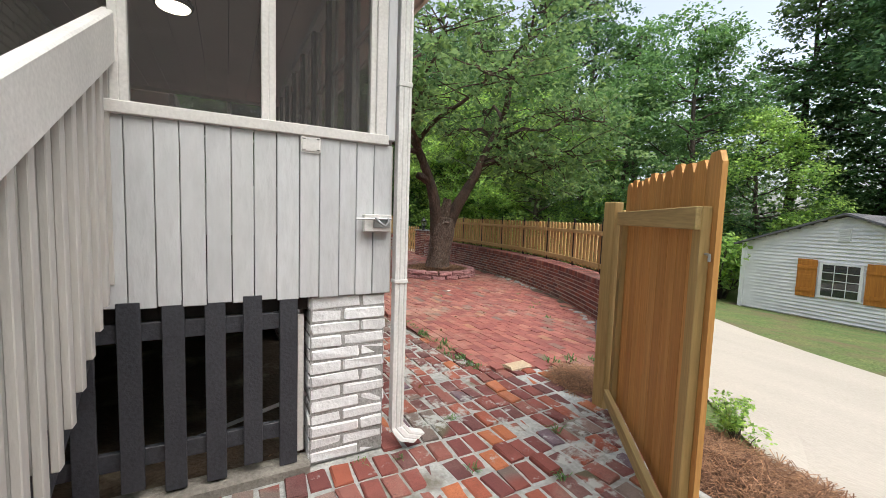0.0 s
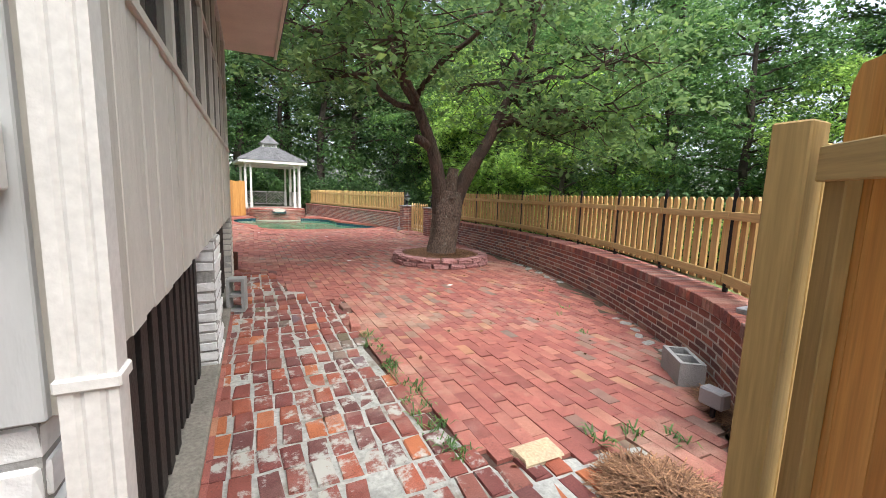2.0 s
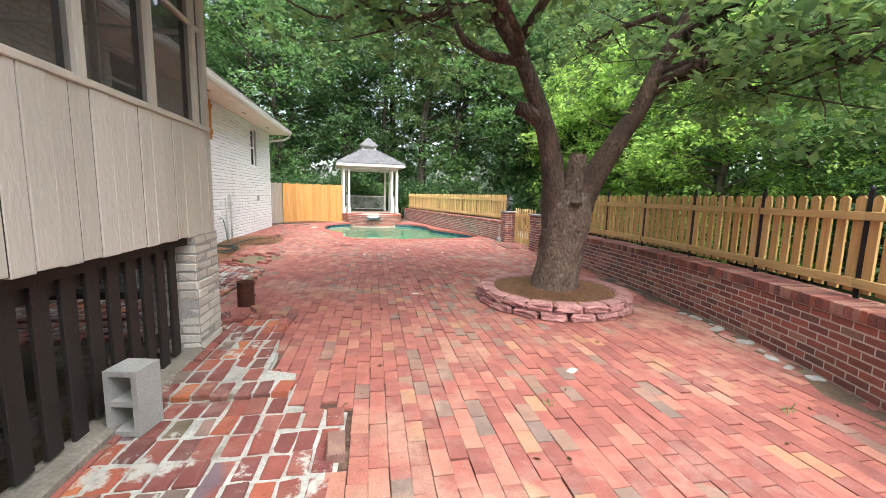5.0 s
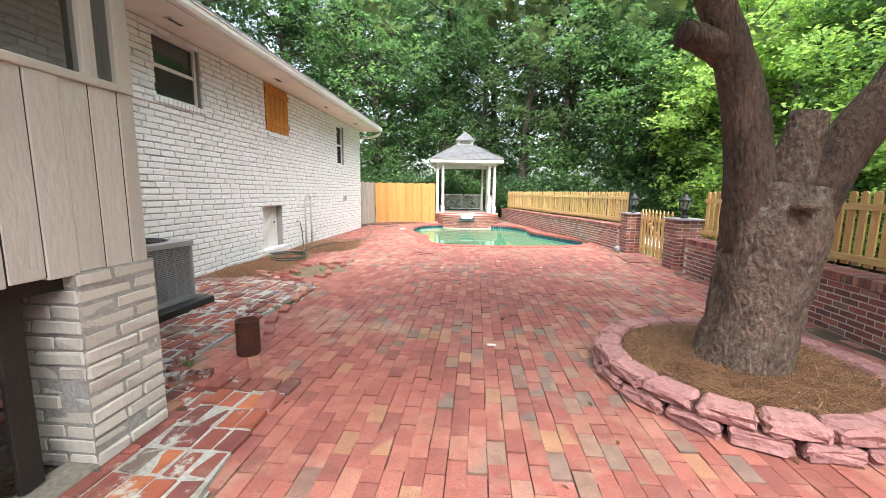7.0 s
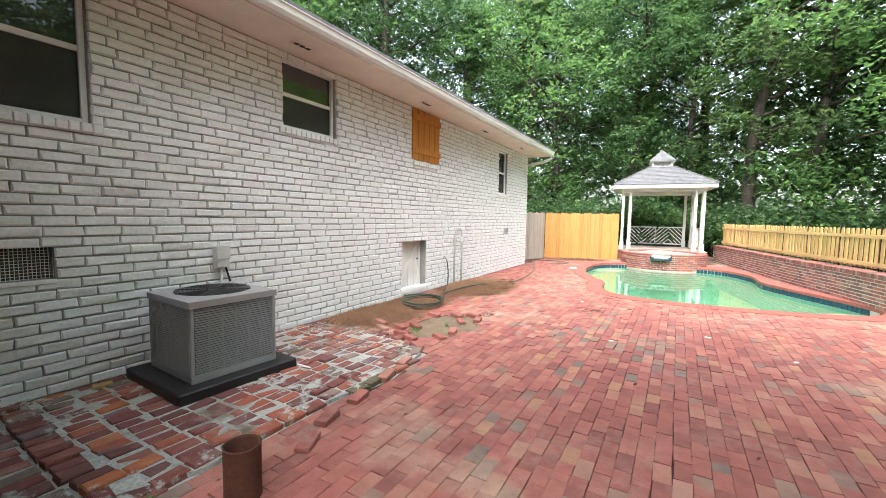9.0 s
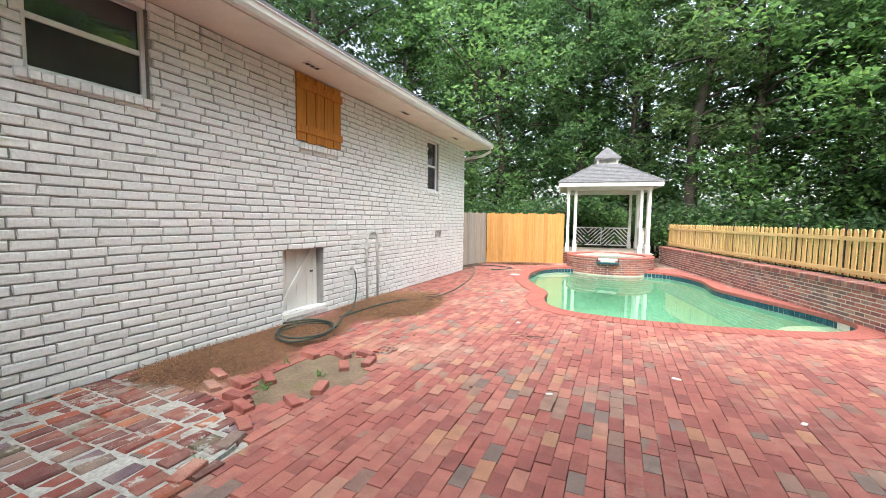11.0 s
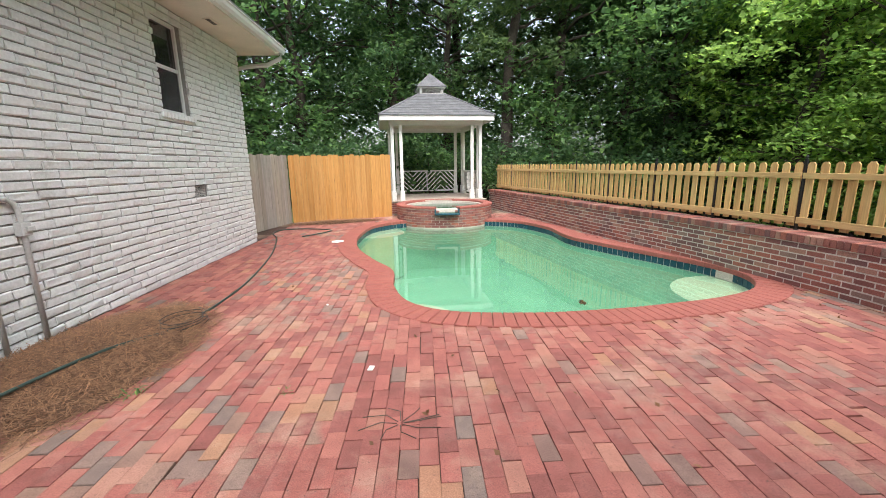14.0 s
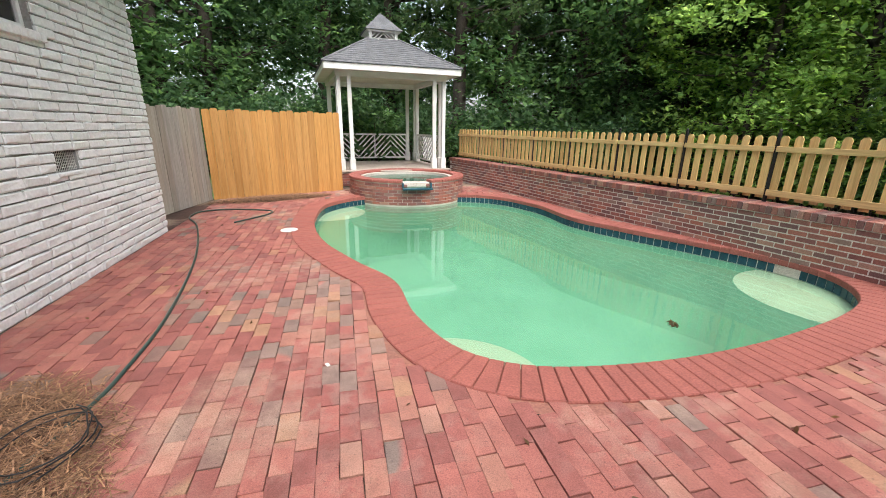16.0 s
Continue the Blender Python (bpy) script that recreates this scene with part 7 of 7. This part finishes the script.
for j in range(6):
    part("vent_slat", B(-0.1, 0.1, 0.05, 0.058, 2.39 + 0.05 * j, 2.41 + 0.05 * j), M_PIPE, shed)

# ---- bricks of the house wall ----
rb = random.Random(9)
HB_L, HB_H = 0.287, 0.0905
tmpl = chamfered(0.272, 0.077, 0.026, 0.010)


def wall_pose(y, z, sc=1.0, dx=0.0):
    """The block's x along the wall, its y up, its top outwards."""
    m = np.zeros((4, 4))
    m[1, 0], m[2, 1], m[0, 2] = sc, 1, 1
    m[:3, 3] = (HX - 0.022 + dx, y, z)
    m[3, 3] = 1
    return m


blocks = []
c = 0
z = 0.0
while z + HB_H < SOFFIT:
    y = H0 + (c % 2) * HB_L / 2
    while y < H1 - 0.05:
        ln = HB_L * (1 + rb.uniform(-0.04, 0.04))
        a, b, zc = y, y + ln, z + HB_H / 2
        hit = [h for h in HOLES if h[2] < zc < h[3] and a < h[1] and b > h[0]]
        if hit:
            h = hit[0]
            if a < h[0] - 0.04:
                b = h[0]
            elif b > h[1] + 0.04:
                a = h[1]
            else:
                y += ln
                continue
        b = min(b, H1)
        if not (y < 2.3 and z < 1.0):
            blocks.append((wall_pose((a + b) / 2, zc + rb.uniform(-0.002, 0.002), (b - a - 0.013) / 0.272, rb.uniform(-0.003, 0.003)), (a + b) / 2, zc))
        y += ln
    z += HB_H
    c += 1
near = [b for b in blocks if 11.4 < b[1] < 15.9 and 0.0 < b[2] < 2.2][:300]
nset = {id(b) for b in near}
BR_ME = [block_mesh("brick", 0.272, 0.077, 0.026, 0.010, M_PAINT, 0.0055, k) for k in range(5)]
joined("brick_courses", [b[0] for b in blocks if id(b) not in nset], tmpl, M_PAINT, wall_e, 0.0058)
bpy.context.view_layer.update()
for k, b in enumerate(near):
    o = new("brick", BR_ME[k % 5])
    o.parent = wall_e
    o.matrix_basis = Matrix.Translation((-wall_e.location.x, 0, 0)) @ Matrix(b[0].tolist())
for o in bpy.data.objects:
    if o.name.startswith("brick_courses"):
        o.matrix_basis = Matrix.Translation((-wall_e.location.x, 0, 0))

# ---- bricks of the retaining wall ----
RB_ME = block_mesh("brick", 0.191, 0.0555, 0.02, 0.004, M_RW, 0.001, 2)
RC_ME = block_mesh("cap_brick", 0.058, WALL_T + 0.02, 0.095, 0.006, M_RW, 0.0015, 3)
rt_ = chamfered(0.191, 0.0555, 0.02, 0.004)
rc_ = chamfered(0.058, WALL_T + 0.02, 0.095, 0.006)
for w, line in walls:
    stretch_, caps = [], []
    fine = spline(line, 0.10125)
    for c in range(8):
        for i in range(1 + (c % 2), len(fine) - 1, 2):
            m = at_line(fine, i, 0.0175, 0.006 + c * COURSE + 0.029)
            q = np.eye(4)
            q[:3, 0], q[:3, 1], q[:3, 2] = m[:3, 0], (0, 0, 1), m[:3, 1]
            q[:3, 3] = m[:3, 3]
            stretch_.append(q)
    cl = spline(line, 0.0675)
    for i in range(len(cl)):
        caps.append(at_line(cl, i, WALL_T / 2 - 0.005, 0.548))
    sel = [q for q in stretch_ if 15.5 < q[1, 3] < 19.3 or 3 < q[1, 3] < 5.4][:220]
    sid = {id(q) for q in sel}
    for q in sel:
        o = new("brick", RB_ME)
        o.parent = w
        o.matrix_basis = Matrix(q.tolist())
    joined("brick_courses", [q for q in stretch_ if id(q) not in sid], rt_, M_RWS, w, 0.001)
    joined("cap_bricks", caps, rc_, M_RWS, w, 0.0015)

# ---- coping of the pool, waterline tiles ----
edge = tagged(thing("pool_coping", "red brick coping round the pool", "coping", "", "structure"), kind="structure")
inner_, outer_ = offset_line(pool, 0.03, True), offset_line(pool, -0.34, True)
n = len(pool)
for i in range(n):
    t = pool[(i + 1) % n] - pool[i - 1]
    corners = [(inner_[i] + inner_[i - 1]) / 2, (inner_[i] + inner_[(i + 1) % n]) / 2, (outer_[i] + outer_[(i + 1) % n]) / 2, (outer_[i] + outer_[i - 1]) / 2]
    ctr = sum(corners) / 4
    tn = t / np.linalg.norm(t)
    nn = np.array([-tn[1], tn[0]])
    loc = [np.array([(q - ctr) @ tn, (q - ctr) @ nn]) for q in corners]
    vs_ = []
    for ins, z in ((0.0025, -0.06), (0.0025, 0.003), (0.009, 0.011)):
        vs_ += [(q[0] - math.copysign(min(ins, abs(q[0]) * 0.8), q[0]), q[1] - math.copysign(ins, q[1]), z + 0.0015 * math.sin(i * 7.0)) for q in loc]
    fs_ = [(r + k, r + (k + 1) % 4, r + 4 + (k + 1) % 4, r + 4 + k) for r in (0, 4) for k in range(4)] + [(8, 9, 10, 11)]
    fs_ = [f[::-1] for f in fs_]
    me = bpy.data.meshes.new("coping_brick")
    me.from_pydata(vs_, [], fs_)
    bmf = bmesh.new()
    bmf.from_mesh(me)
    bmesh.ops.recalc_face_normals(bmf, faces=bmf.faces)
    bmf.to_mesh(me)
    bmf.free()
    me.materials.append(M_COPE)
    o = part("coping_brick", me, M_COPE, edge)
    o.matrix_basis = pose(ctr[0], ctr[1], 0, 0, 0, math.degrees(math.atan2(tn[1], tn[0])))
tl = chamfered(0.098, 0.11, 0.012, 0.003)
tiles = []
inn = offset_line(pool, 0.004, True)
for i in range(n):
    t = pool[(i + 1) % n] - pool[i - 1]
    t = t / np.linalg.norm(t)
    q = np.eye(4)
    q[:3, 0], q[:3, 1], q[:3, 2] = (t[0], t[1], 0), (0, 0, 1), (-t[1], t[0], 0)
    q[:3, 3] = (*inn[i], -0.12)
    tiles.append(q)
joined("tile_band", tiles, tl, M_TILE, edge)
part("grout", loft([offset_line(pool, 0.003, True)] * 2, [-0.06, -0.19], True)[0], M_GROUT, edge)

# ---- paving ----
pav = bpy.data.objects["pavement"]
mor = bpy.data.objects["mortar_bed"]
rp = np.random.RandomState(4)
cells = []
PW, PL = 0.1075, 0.2105
cx = -1.65
ci = 0
while cx < 6.9:
    y = -4 + (ci % 2) * PL / 2 + rp.uniform(-0.02, 0.02)
    while y < 25.6:
        cells.append((cx, y + PL / 2))
        y += PL
    cx += PW
    ci += 1
cells = np.array(cells)
ok = inside(PATIO, cells[:, 0], cells[:, 1]) & ~inside(pool_out, cells[:, 0], cells[:, 1]) & ~inside(OLD_AREA, cells[:, 0], cells[:, 1])
ok &= np.hypot(cells[:, 0] - RING_C[0], cells[:, 1] - RING_C[1]) > 0.86
ok &= np.hypot(cells[:, 0] - SPA_C[0], cells[:, 1] - SPA_C[1]) > SPA_R - 0.1
ok &= ~((cells[:, 0] < 0.9) & (cells[:, 1] < 8.3))
ok &= ~(((cells[:, 0] + 0.02) / 0.44) ** 2 + ((cells[:, 1] - 13.1) / 0.68) ** 2 < 1)      # a bare patch
ok &= ~((cells[:, 1] > 25.5) & (cells[:, 0] > 0.5))
cells = cells[ok]


def lie(x, y, ang, tilt, dz):
    return np.array(pose(x, y, dz, tilt[0], tilt[1], ang))


def paver_pose(x, y):
    u = 0.5 + 0.5 * math.sin(x * 1.7 + 0.6 * y) * math.sin(y * 0.9 - x)
    return lie(x + rp.normal() * 0.002, y + rp.normal() * 0.003, rp.normal() * 0.7, rp.normal(size=2) * 0.5, -0.05 + rp.normal() * 0.0022 + 0.006 * u)


pt = chamfered(0.1047, 0.2075, 0.05, 0.0018)
PV_ME = [block_mesh("paver", 0.1047, 0.2075, 0.05, 0.0018, M_PAVER, 0.0008, k) for k in range(4)]
nearp = (np.abs(cells[:, 0] - 1.6) < 1.1) & (cells[:, 1] > 14.4) & (cells[:, 1] < 16.75)
idx = np.where(nearp)[0][:300]
pick = set(idx.tolist())
rest = [paver_pose(*cells[i]) for i in range(len(cells)) if i not in pick]
for i in sorted(pick):
    o = new("paver", PV_ME[i % 4])
    o.parent = pav
    o.matrix_basis = Matrix(paver_pose(*cells[i]).tolist())
joined("paver_field", rest, pt, M_PAVERS, pav, 0.0008)

# old bricks: laid in straight rows with wide joints
OW, OL = 0.129, 0.213
old = []
gx = np.arange(-1.6, 3.1, OW)
for i, x in enumerate(gx):
    for j, y in enumerate(np.arange(-4, 13, OL)):
        old.append((x + 0.02 * math.sin(y * 2.1), y + 0.02 * math.sin(x * 3)))
old = np.array(old)
ok = inside(OLD_AREA, old[:, 0], old[:, 1])
old = old[ok]


def old_pose(x, y):
    far = y > 8.8
    up = 0.033 if inside(SLAB_A, [x], [y])[0] else 0.029 if inside(SLAB_B, [x], [y])[0] else 0.0
    return lie(x + rp.normal() * 0.006, y + rp.normal() * 0.008, rp.normal() * 2.2, rp.normal(size=2) * (2.2 if far else 1.2), -0.052 + up + rp.normal() * 0.006)


ot = chamfered(0.109, 0.190, 0.05, 0.009)
OB_ME = [block_mesh("brick", 0.109, 0.190, 0.05, 0.009, M_OLD, 0.005, k) for k in range(6)]
nearo = (old[:, 1] > 2.4) & (old[:, 1] < 8.4)
pick = set(np.where(nearo)[0][:300].tolist())
for i in sorted(pick):
    o = new("brick", OB_ME[i % 6])
    o.parent = mor
    o.matrix_basis = Matrix(old_pose(*old[i]).tolist())
joined("old_bricks", [old_pose(*old[i]) for i in range(len(old)) if i not in pick], ot, M_OLDS, mor, 0.005)
